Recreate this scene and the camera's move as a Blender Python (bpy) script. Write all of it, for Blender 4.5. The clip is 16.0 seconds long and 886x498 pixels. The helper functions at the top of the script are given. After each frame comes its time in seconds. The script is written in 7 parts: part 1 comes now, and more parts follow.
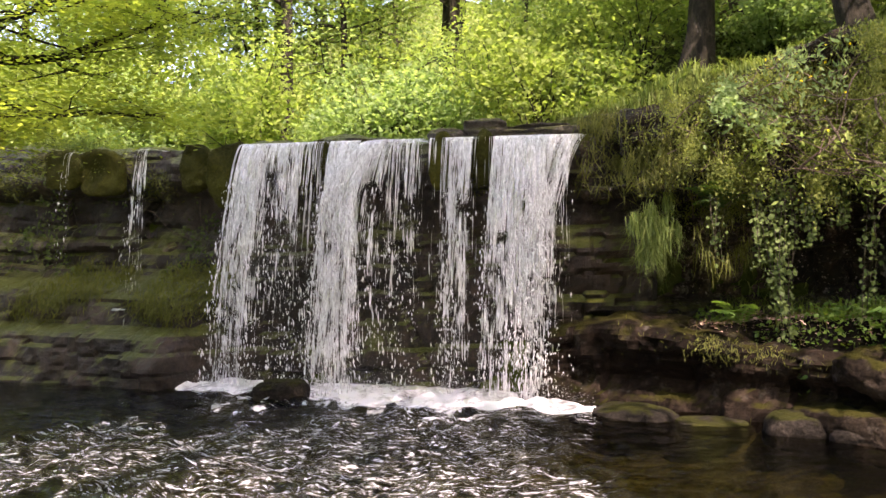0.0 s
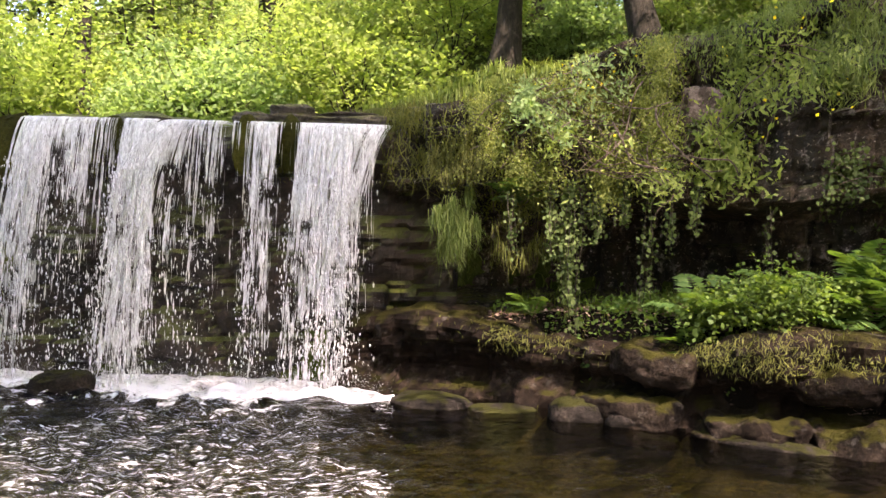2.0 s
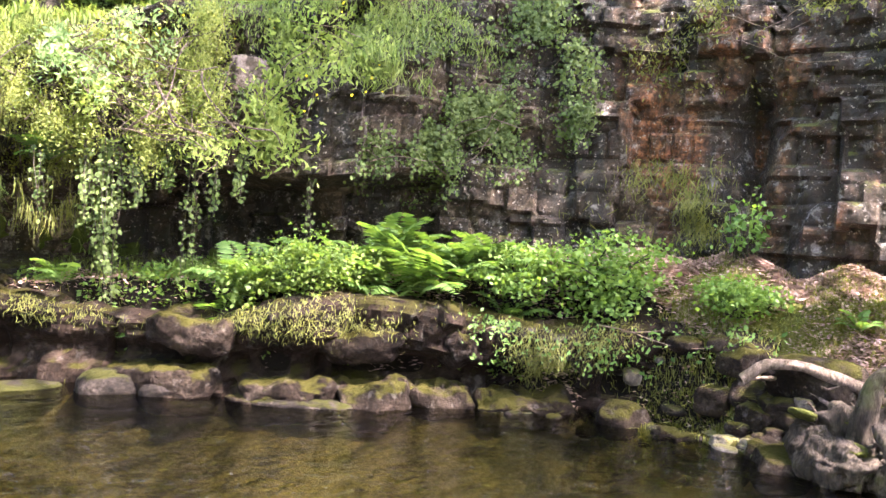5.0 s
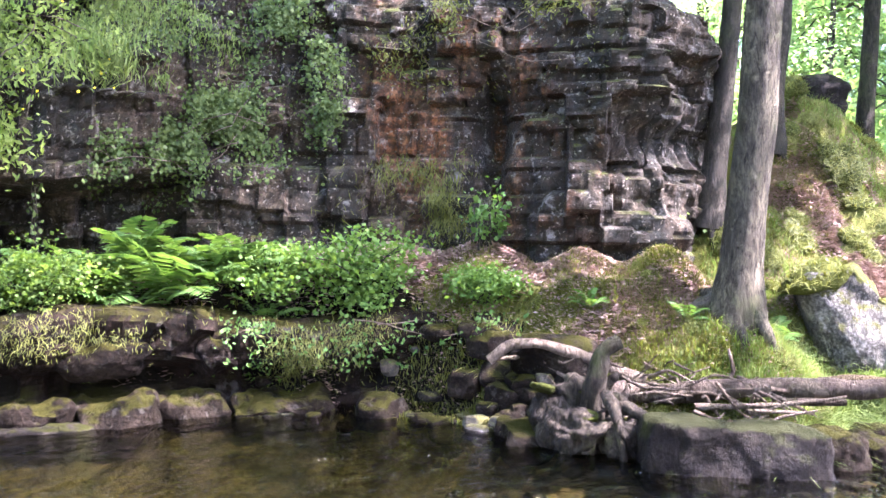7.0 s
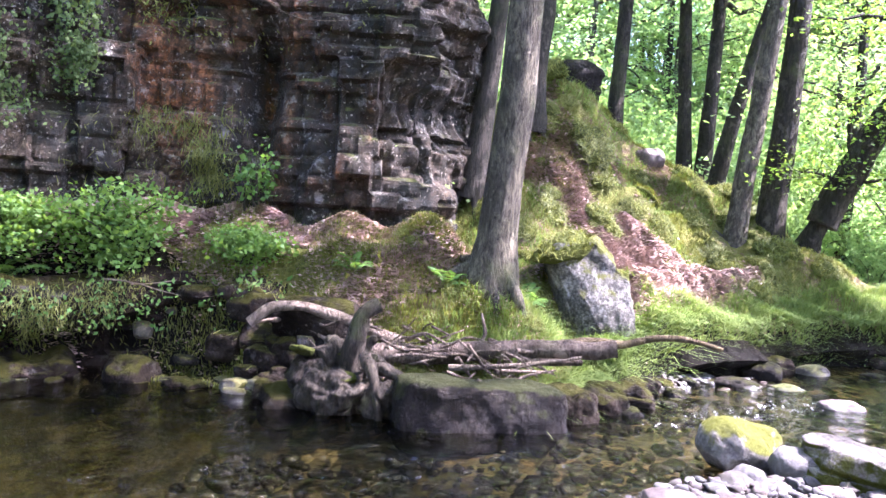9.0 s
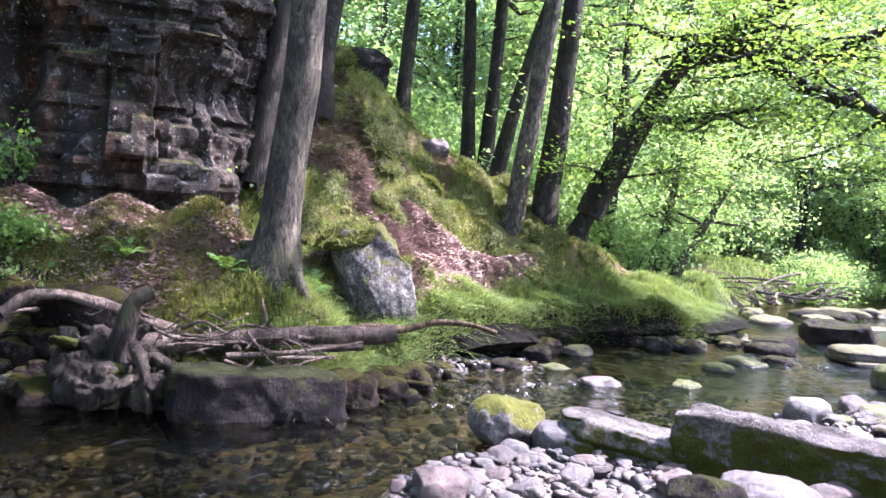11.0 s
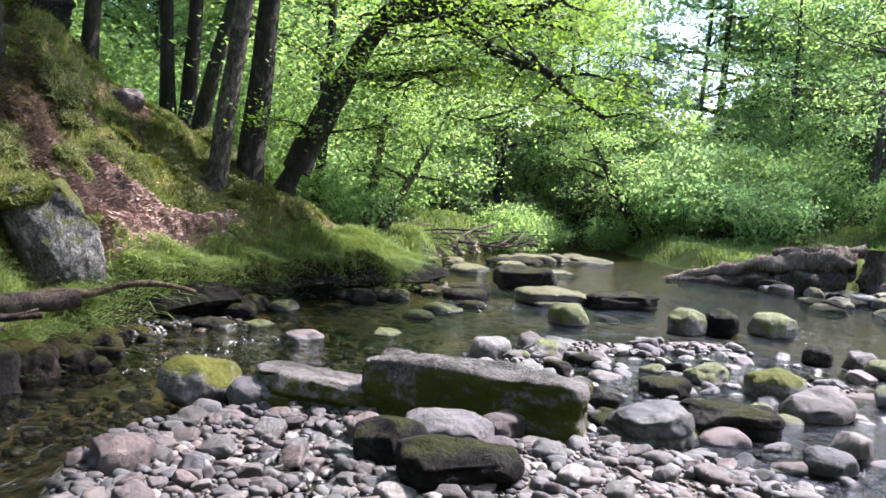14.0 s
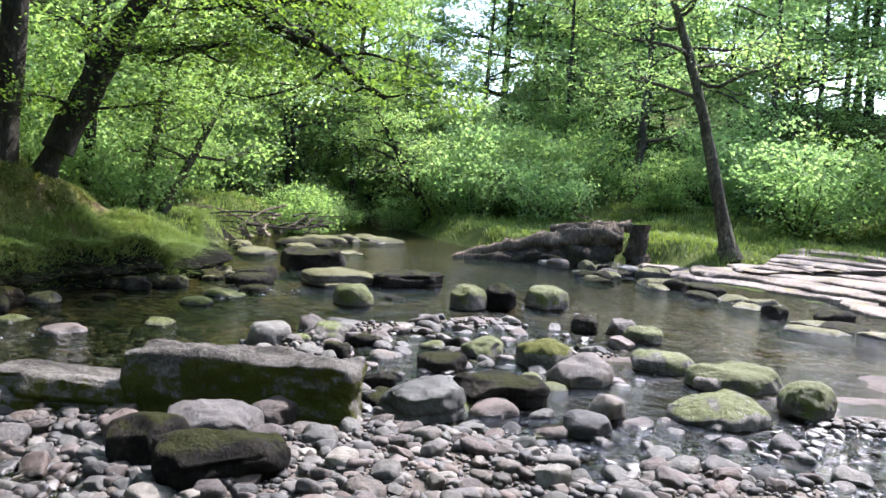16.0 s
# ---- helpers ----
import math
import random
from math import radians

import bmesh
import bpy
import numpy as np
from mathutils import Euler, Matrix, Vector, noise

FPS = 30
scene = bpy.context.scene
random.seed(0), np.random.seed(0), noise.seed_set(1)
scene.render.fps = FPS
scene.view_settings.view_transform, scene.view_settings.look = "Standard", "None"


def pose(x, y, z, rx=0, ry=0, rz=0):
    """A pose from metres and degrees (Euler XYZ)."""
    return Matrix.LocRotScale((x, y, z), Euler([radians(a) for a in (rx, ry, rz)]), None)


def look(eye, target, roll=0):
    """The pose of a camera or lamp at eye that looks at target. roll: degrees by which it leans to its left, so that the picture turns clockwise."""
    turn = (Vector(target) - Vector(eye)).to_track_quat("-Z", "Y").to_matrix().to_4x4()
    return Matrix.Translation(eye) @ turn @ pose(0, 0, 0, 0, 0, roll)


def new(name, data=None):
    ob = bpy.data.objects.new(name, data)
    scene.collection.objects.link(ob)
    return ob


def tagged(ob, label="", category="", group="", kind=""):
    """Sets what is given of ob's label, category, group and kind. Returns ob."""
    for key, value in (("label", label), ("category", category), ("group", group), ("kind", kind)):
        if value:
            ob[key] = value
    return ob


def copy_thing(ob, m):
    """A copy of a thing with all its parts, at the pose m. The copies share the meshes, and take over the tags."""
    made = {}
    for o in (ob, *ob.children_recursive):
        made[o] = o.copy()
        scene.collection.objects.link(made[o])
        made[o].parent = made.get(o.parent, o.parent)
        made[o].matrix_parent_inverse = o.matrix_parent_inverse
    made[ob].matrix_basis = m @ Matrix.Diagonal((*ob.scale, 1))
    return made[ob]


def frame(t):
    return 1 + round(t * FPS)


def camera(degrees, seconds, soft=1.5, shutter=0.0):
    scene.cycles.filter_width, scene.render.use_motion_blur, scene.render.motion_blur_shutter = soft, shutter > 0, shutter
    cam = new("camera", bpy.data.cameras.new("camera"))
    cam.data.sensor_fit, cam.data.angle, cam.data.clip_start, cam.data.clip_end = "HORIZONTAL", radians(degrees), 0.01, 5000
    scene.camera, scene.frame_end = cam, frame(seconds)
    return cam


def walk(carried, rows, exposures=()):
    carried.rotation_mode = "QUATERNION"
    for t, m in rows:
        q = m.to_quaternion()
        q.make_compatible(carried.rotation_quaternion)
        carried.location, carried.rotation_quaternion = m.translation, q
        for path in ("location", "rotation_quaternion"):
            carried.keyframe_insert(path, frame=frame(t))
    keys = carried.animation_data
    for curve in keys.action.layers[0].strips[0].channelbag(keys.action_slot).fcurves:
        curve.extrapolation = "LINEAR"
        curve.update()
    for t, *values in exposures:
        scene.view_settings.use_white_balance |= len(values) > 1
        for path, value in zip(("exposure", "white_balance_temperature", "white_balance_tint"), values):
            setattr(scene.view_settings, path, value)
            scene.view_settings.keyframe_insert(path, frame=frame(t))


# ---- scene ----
cam = camera(56.0, 16.0)
PATH = [
    (0.0, -0.019, 0.001, 1.589, 90.05, -0.10, -0.47),
    (0.5, 0.017, 0.007, 1.603, 89.67, -0.78, -3.16),
    (1.0, 0.056, 0.008, 1.614, 89.45, -1.22, -5.86),
    (1.5, 0.099, 0.003, 1.621, 89.38, -1.46, -9.05),
    (2.0, 0.143, -0.006, 1.625, 89.31, -1.71, -12.84),
    (2.5, 0.188, -0.019, 1.627, 89.13, -1.85, -16.57),
    (3.0, 0.233, -0.035, 1.627, 88.79, -2.14, -20.69),
    (3.5, 0.278, -0.054, 1.625, 88.60, -2.62, -25.46),
    (4.0, 0.321, -0.074, 1.621, 88.84, -3.59, -30.78),
    (4.5, 0.362, -0.096, 1.617, 88.34, -3.87, -36.49),
    (5.0, 0.401, -0.120, 1.612, 88.58, -3.69, -41.62),
    (7.5, 0.544, -0.243, 1.584, 88.59, -1.65, -60.60),
    (8.0, 0.562, -0.268, 1.579, 87.84, -3.02, -63.88),
    (8.5, 0.575, -0.293, 1.575, 87.88, -3.32, -68.72),
    (9.0, 0.584, -0.318, 1.571, 87.45, -3.46, -72.57),
    (9.5, 0.590, -0.343, 1.568, 88.21, -3.64, -75.37),
    (10.0, 0.592, -0.369, 1.566, 88.11, -3.87, -79.35),
    (12.5, 0.567, -0.509, 1.566, 86.81, -4.31, -93.84),
    (13.0, 0.559, -0.542, 1.568, 86.40, -3.90, -95.90),
    (13.5, 0.551, -0.579, 1.571, 86.21, -3.78, -100.22),
    (14.0, 0.545, -0.619, 1.573, 85.94, -4.04, -105.73),
    (14.5, 0.541, -0.663, 1.576, 85.75, -4.05, -110.14),
    (15.0, 0.540, -0.713, 1.578, 85.88, -3.87, -113.73),
    (15.5, 0.545, -0.768, 1.580, 85.80, -3.77, -116.79),
    (16.0, 0.555, -0.830, 1.581, 85.55, -3.65, -119.58),
]
EXPOSURES = [(0.0, 3.0, 7500, 32), (1.0, 3.2, 7400, 32), (2.5, 3.3, 7400, 33), (3.5, 3.55, 7300, 33), (5.0, 4.9, 6500, 34), (7.5, 4.7, 5600, 38), (8.5, 4.6, 5550, 39), (9.0, 4.4, 5500, 39), (9.5, 3.9, 5400, 40), (10.0, 3.85, 5400, 40), (12.5, 3.27, 5600, 31), (16.0, 2.62, 5750, 18)]
walk(cam, [(t, pose(*p)) for t, *p in PATH], EXPOSURES)

# ---- light ----
SUN_AZ, SUN_EL = radians(160), radians(55)      # clockwise from +y
world = bpy.data.worlds.new("sky")
scene.world = world
world.use_nodes = True
wt = world.node_tree
sky = wt.nodes.new("ShaderNodeTexSky")
sky.sky_type, sky.sun_disc = "NISHITA", False
sky.sun_elevation, sky.sun_rotation = SUN_EL, SUN_AZ
sky.air_density, sky.dust_density = 1.0, 2.0
wt.links.new(sky.outputs[0], wt.nodes["Background"].inputs[0])
wt.nodes["Background"].inputs[1].default_value = 0.15
sun_data = bpy.data.lights.new("sun", "SUN")
sun_data.energy, sun_data.angle, sun_data.color = 3.2, radians(0.6), (1.0, 0.94, 0.84)
sun = new("sun", sun_data)
sun_dir = Vector((math.sin(SUN_AZ) * math.cos(SUN_EL), math.cos(SUN_AZ) * math.cos(SUN_EL), math.sin(SUN_EL)))
sun.matrix_world = look(tuple(sun_dir * 60), (0, 0, 0))

# ---- numeric tools ----
def hashed(i, j, k, seed):
    """A repeatable number from 0 to 1 for whole numbers i, j, k."""
    n = (np.asarray(i, np.int64) * 374761393 + np.asarray(j, np.int64) * 668265263 + np.asarray(k, np.int64) * 2147483647 + seed * 974634777)
    n = (n ^ (n >> 13)) * 1274126177 & 0x7FFFFFFF
    n = (n ^ (n >> 15)) * 2246822519 & 0x7FFFFFFF
    return ((n ^ (n >> 14)) & 0xFFFFF) / 1048575.0


def vnoise(P, seed=0):
    """Smooth lattice noise from -1 to 1 at points P (n x 3)."""
    P = np.asarray(P, float)
    base = np.floor(P)
    q = P - base
    q = q * q * (3 - 2 * q)
    b = base.astype(np.int64)
    out = 0.0
    for dx in (0, 1):
        for dy in (0, 1):
            for dz in (0, 1):
                w = (q[:, 0] if dx else 1 - q[:, 0]) * (q[:, 1] if dy else 1 - q[:, 1]) * (q[:, 2] if dz else 1 - q[:, 2])
                out = out + w * hashed(b[:, 0] + dx, b[:, 1] + dy, b[:, 2] + dz, seed)
    return out * 2 - 1


def fbm(P, octaves=4, seed=0, gain=0.5):
    total, amp, P = 0.0, 1.0, np.asarray(P, float)
    for o in range(octaves):
        total = total + amp * vnoise(P * 2**o, seed + o)
        amp *= gain
    return total


def smooth01(a, b, x):
    u = np.clip((x - a) / (b - a), 0, 1)
    return u * u * (3 - 2 * u)


def line_distance(X, Y, pts):
    """Distance of points to an open line."""
    best = np.full(X.shape, 1e9)
    for (ax, ay), (bx, by) in zip(pts[:-1], pts[1:]):
        dx, dy = bx - ax, by - ay
        u = np.clip(((X - ax) * dx + (Y - ay) * dy) / (dx * dx + dy * dy), 0, 1)
        best = np.minimum(best, np.hypot(X - ax - u * dx, Y - ay - u * dy))
    return best


def inside(X, Y, pts):
    hit = np.zeros(X.shape, bool)
    for (ax, ay), (bx, by) in zip(pts, pts[1:] + pts[:1]):
        cross = (ay > Y) != (by > Y)
        with np.errstate(divide="ignore", invalid="ignore"):
            xs = (bx - ax) * (Y - ay) / (by - ay if by != ay else 1e-9) + ax
        hit ^= cross & (X < xs)
    return hit


def spread(X, Y, pts, power=3.0):
    """Heights between scattered control points."""
    num, den = np.zeros(X.shape), np.zeros(X.shape)
    for px, py, pz in pts:
        w = 1.0 / (((X - px) ** 2 + (Y - py) ** 2) + 0.05) ** (power / 2)
        num += w * pz
        den += w
    return num / den


def mesh_of(name, pieces, mat, smooth=False):
    """One mesh from (vertices, faces) pieces; the faces of a piece all have as many corners."""
    me = bpy.data.meshes.new(name)
    Vs, loops, sizes, at = [], [], [], 0
    for V, F in pieces:
        V, F = np.asarray(V, np.float32), np.asarray(F, np.int64)
        Vs.append(V)
        loops.append((F + at).ravel())
        sizes.append(np.full(len(F), F.shape[1]))
        at += len(V)
    V, loops, sizes = np.concatenate(Vs), np.concatenate(loops), np.concatenate(sizes)
    me.vertices.add(len(V))
    me.vertices.foreach_set("co", V.ravel())
    me.loops.add(len(loops))
    me.loops.foreach_set("vertex_index", loops.astype(np.int32))
    me.polygons.add(len(sizes))
    me.polygons.foreach_set("loop_start", np.concatenate([[0], np.cumsum(sizes)[:-1]]).astype(np.int32))
    me.polygons.foreach_set("use_smooth", np.full(len(sizes), smooth))
    me.update(calc_edges=True)
    me.materials.append(mat)
    return me


def part(name, data, parent=None, label=""):
    ob = new(name, data)
    if parent is not None:
        ob.parent = parent
    return tagged(ob, label)


def grid_faces(nu, nv, closed=False):
    """Quads of a grid with nu rows of nv points."""
    i = np.arange(nu - 1)[:, None] * nv
    j = np.arange(nv if closed else nv - 1)[None]
    k = (j + 1) % nv
    return np.stack([i + j, i + k, i + nv + k, i + nv + j], -1).reshape(-1, 4)


def tube(P, R, sides=8, rough=0.0, seed=0):
    """A round, tapering, slightly knotted limb along points P with radii R, closed at both ends."""
    P, R = np.asarray(P, float), np.asarray(R, float)
    D = np.gradient(P, axis=0)
    D /= np.linalg.norm(D, axis=1)[:, None] + 1e-9
    ref = np.where(np.abs(D[:, 2:3]) > 0.9, [[1.0, 0, 0]], [[0, 0, 1.0]])
    A = np.cross(D, ref)
    A /= np.linalg.norm(A, axis=1)[:, None] + 1e-9
    for i in range(1, len(A)):
        a = A[i - 1] - D[i] * (A[i - 1] @ D[i])
        A[i] = a / (np.linalg.norm(a) + 1e-9)
    B = np.cross(D, A)
    th = np.arange(sides) * 2 * np.pi / sides
    ring = A[:, None] * np.cos(th)[None, :, None] + B[:, None] * np.sin(th)[None, :, None]
    rad = R[:, None] * np.ones(sides)
    V = (P[:, None] + ring * rad[..., None]).reshape(-1, 3)
    if rough:
        V = V + ring.reshape(-1, 3) * (rad.reshape(-1) * rough * (vnoise(V * 6 + seed, seed) + 0.6 * vnoise(V * 14 + seed, seed + 1)))[:, None]
    n = len(P)
    V = np.concatenate([V, P[:1], P[-1:]])
    caps = [[(j + 1) % sides, j, n * sides, n * sides] for j in range(sides)]
    tris = np.array([[(j + 1) % sides, j, n * sides] for j in range(sides)] + [[(n - 1) * sides + j, (n - 1) * sides + (j + 1) % sides, n * sides + 1] for j in range(sides)])
    return [(V, grid_faces(n, sides, True)), (V, tris)]


def bent(a, b, n=8, bow=0.1, rng=None, sag=0.0):
    """Points from a to b along a wavering line."""
    a, b = np.asarray(a, float), np.asarray(b, float)
    u = np.linspace(0, 1, n)[:, None]
    P = a + (b - a) * u
    length = np.linalg.norm(b - a)
    if rng is not None:
        for f in (1, 2, 3):
            P = P + np.sin(np.pi * f * u) * rng.normal(0, bow * length / f**1.2, 3)
    P[:, 2] += -sag * length * np.sin(np.pi * u[:, 0])
    return P


def leaf_quads(C, N, D, L, W, three=False):
    """Pointed leaves: centres C, face normals N, directions D, lengths L, widths W; three: three-cornered ones."""
    D = D - N * (D * N).sum(1, keepdims=True)
    D /= np.linalg.norm(D, axis=1, keepdims=True) + 1e-9
    S = np.cross(N, D)
    L, W = np.asarray(L)[:, None], np.asarray(W)[:, None]
    V = np.stack([C - D * L * 0.5, C + S * W * 0.5 - N * W * 0.12, C + D * L * 0.5 - N * L * 0.12, C - S * W * 0.5 - N * W * 0.12], 1)
    n = len(C)
    if three:
        V = np.stack([C - D * L * 0.45 - S * W * 0.45, C - D * L * 0.3 + S * W * 0.6, C + D * L * 0.6], 1)
        return V.reshape(-1, 3), np.arange(3 * n).reshape(n, 3)
    return V.reshape(-1, 3), np.arange(4 * n).reshape(n, 4)


def leaves_at(rng, C, size, flat=0.6, aspect=0.6, three=False):
    """Leaves of about that size at points C; flat: how level they lie."""
    n = len(C)
    N = rng.normal(0, 1, (n, 3)) * (1 - flat)
    N[:, 2] += flat + 0.15
    N /= np.linalg.norm(N, axis=1, keepdims=True)
    D = rng.normal(0, 1, (n, 3))
    D[:, 2] -= 0.3
    L = size * rng.uniform(0.6, 1.3, n)
    return leaf_quads(np.asarray(C), N, D, L, L * aspect * rng.uniform(0.8, 1.2, n), three)


def unit_rock(seed, planes=14, sub=3, rough=0.05, box=0.0):
    """A stone of about unit radius: a ball cut by random planes and worn; box: how squarish."""
    rng = np.random.default_rng(seed)
    bm = bmesh.new()
    bmesh.ops.create_icosphere(bm, subdivisions=sub, radius=1.0)
    V = np.array([v.co for v in bm.verts])
    F = np.array([[v.index for v in f.verts] for f in bm.faces])
    bm.free()
    if box:
        V = V / np.abs(V).max(1, keepdims=True) ** box
    for _ in range(planes):
        n = rng.normal(0, 1, 3)
        n /= np.linalg.norm(n)
        d = rng.uniform(0.62, 0.95)
        over = np.maximum(V @ n - d, 0)
        V = V - over[:, None] * n * 0.92
    r = 1 + rough * 1.5 * fbm(V * 1.3 + seed, 2, seed) + rough * fbm(V * 4 + seed, 3, seed + 5)
    if sub > 4:
        r = r + rough * 0.5 * fbm(V * 9 + seed, 3, seed + 8)
        cell = np.floor(V * np.array([2.2, 3.1, 3.4]) + 0.3 * fbm(V * 2, 2, seed)[:, None])
        r = r + rough * 0.5 * (hashed(cell[:, 0], cell[:, 1], cell[:, 2], seed) - 0.5)
    return V * r[:, None], F


def carved(name, size, seed, mat, square=5.0, cuts=8, res=18, beds=0.0, rough=1.0, deep=0.9):
    """A stone of real half-sizes: a rounded block cut by planes, then worn, chipped and, with beds, stepped in layers."""
    rng = np.random.default_rng(seed)
    a = np.linspace(-1, 1, res + 1)
    U, W = [q.ravel() for q in np.meshgrid(a, a, indexing="ij")]
    one = np.ones_like(U)
    P = np.concatenate([np.stack(q, 1) for q in ((one, U, W), (-one, W, U), (W, one, U), (U, -one, W), (U, W, one), (W, U, -one))])
    F = np.concatenate([grid_faces(res + 1, res + 1) + k * (res + 1) ** 2 for k in range(6)])
    _, first, back = np.unique(np.round(P * 1000).astype(int) @ np.array([1, 4001, 16008001]), return_index=True, return_inverse=True)
    P, F = P[first], back.ravel()[F]
    S = np.asarray(size, float)
    V = P / ((np.abs(P) ** square).sum(1) ** (1 / square))[:, None]
    for _ in range(cuts):
        n = rng.normal(0, 1, 3)
        n /= np.linalg.norm(n)
        reach = (V @ n).max()
        over = np.maximum(V @ n - reach * rng.uniform(0.74, 0.95), 0)
        V = V - over[:, None] * n * deep
    N = np.sign(P) * np.abs(P) ** (square - 1) / S
    N /= np.linalg.norm(N, axis=1, keepdims=True)
    V = V * S
    m = float(np.sort(S)[1])
    d = 0.13 * m * fbm(V / m * 0.8 + seed, 2, seed) + 0.05 * m * fbm(V / m * 2.6 + seed, 3, seed + 3) + 0.012 * m**0.5 * fbm(V * 16 + seed, 2, seed + 6)
    if beds:
        layer = V[:, 2] / beds + 0.5 * fbm(V * 1.4 + seed, 2, seed + 9)
        cell = np.floor(V[:, 1] / 0.4 + 0.6 * fbm(V * 2 + seed, 2, seed + 11) + 7.3 * np.floor(layer))
        d = d + (0.22 * m * (hashed(np.floor(layer), cell, 0, seed) - 0.5) - 0.05 * m * np.exp(-((layer - np.round(layer)) * beds / 0.012) ** 2)) * (np.abs(N[:, 2]) < 0.6)
    return mesh_of(name, [(V + N * (rough * d)[:, None], F)], mat, True)


# ---- materials ----
def material(name):
    m = bpy.data.materials.new(name)
    m.use_nodes = True
    t = m.node_tree
    return m, t, t.nodes["Principled BSDF"]


def node(t, kind, **values):
    n = t.nodes.new("ShaderNode" + kind)
    for key, value in values.items():
        n.inputs[key].default_value = value
    return n


def noise_node(t, scale, detail=5.0, rough=0.6, vec=None, distortion=0.0):
    n = node(t, "TexNoise", Scale=scale, Detail=detail, Roughness=rough, Distortion=distortion)
    if vec is not None:
        t.links.new(vec, n.inputs["Vector"])
    return n.outputs["Fac"]


def ramp(t, fac, stops):
    n = t.nodes.new("ShaderNodeValToRGB")
    while len(n.color_ramp.elements) < len(stops):
        n.color_ramp.elements.new(0.5)
    for e, (at, c) in zip(n.color_ramp.elements, stops):
        e.position, e.color = at, (*c, 1) if len(c) == 3 else c
    t.links.new(fac, n.inputs[0])
    return n.outputs[0]


def mixed(t, fac, a, b):
    n = t.nodes.new("ShaderNodeMix")
    n.data_type = "RGBA"
    for sock, value in ((n.inputs[0], fac), (n.inputs[6], a), (n.inputs[7], b)):
        if isinstance(value, bpy.types.NodeSocket):
            t.links.new(value, sock)
        else:
            sock.default_value = value if isinstance(value, float) else (*value, 1)
    return n.outputs[2]


def maths(t, op, a, b=0.0, clamp=False):
    n = t.nodes.new("ShaderNodeMath")
    n.operation, n.use_clamp = op, clamp
    for sock, value in zip(n.inputs, (a, b)):
        if isinstance(value, bpy.types.NodeSocket):
            t.links.new(value, sock)
        else:
            sock.default_value = value
    return n.outputs[0]


def bump(t, height, strength, distance, bsdf):
    n = node(t, "Bump", Strength=strength, Distance=distance)
    t.links.new(height, n.inputs["Height"])
    t.links.new(n.outputs[0], bsdf.inputs["Normal"])


def position(t):
    return t.nodes.new("ShaderNodeNewGeometry").outputs["Position"]


def stretched(t, vec, scale):
    n = t.nodes.new("ShaderNodeMapping")
    n.inputs["Scale"].default_value = scale
    t.links.new(vec, n.inputs["Vector"])
    return n.outputs[0]


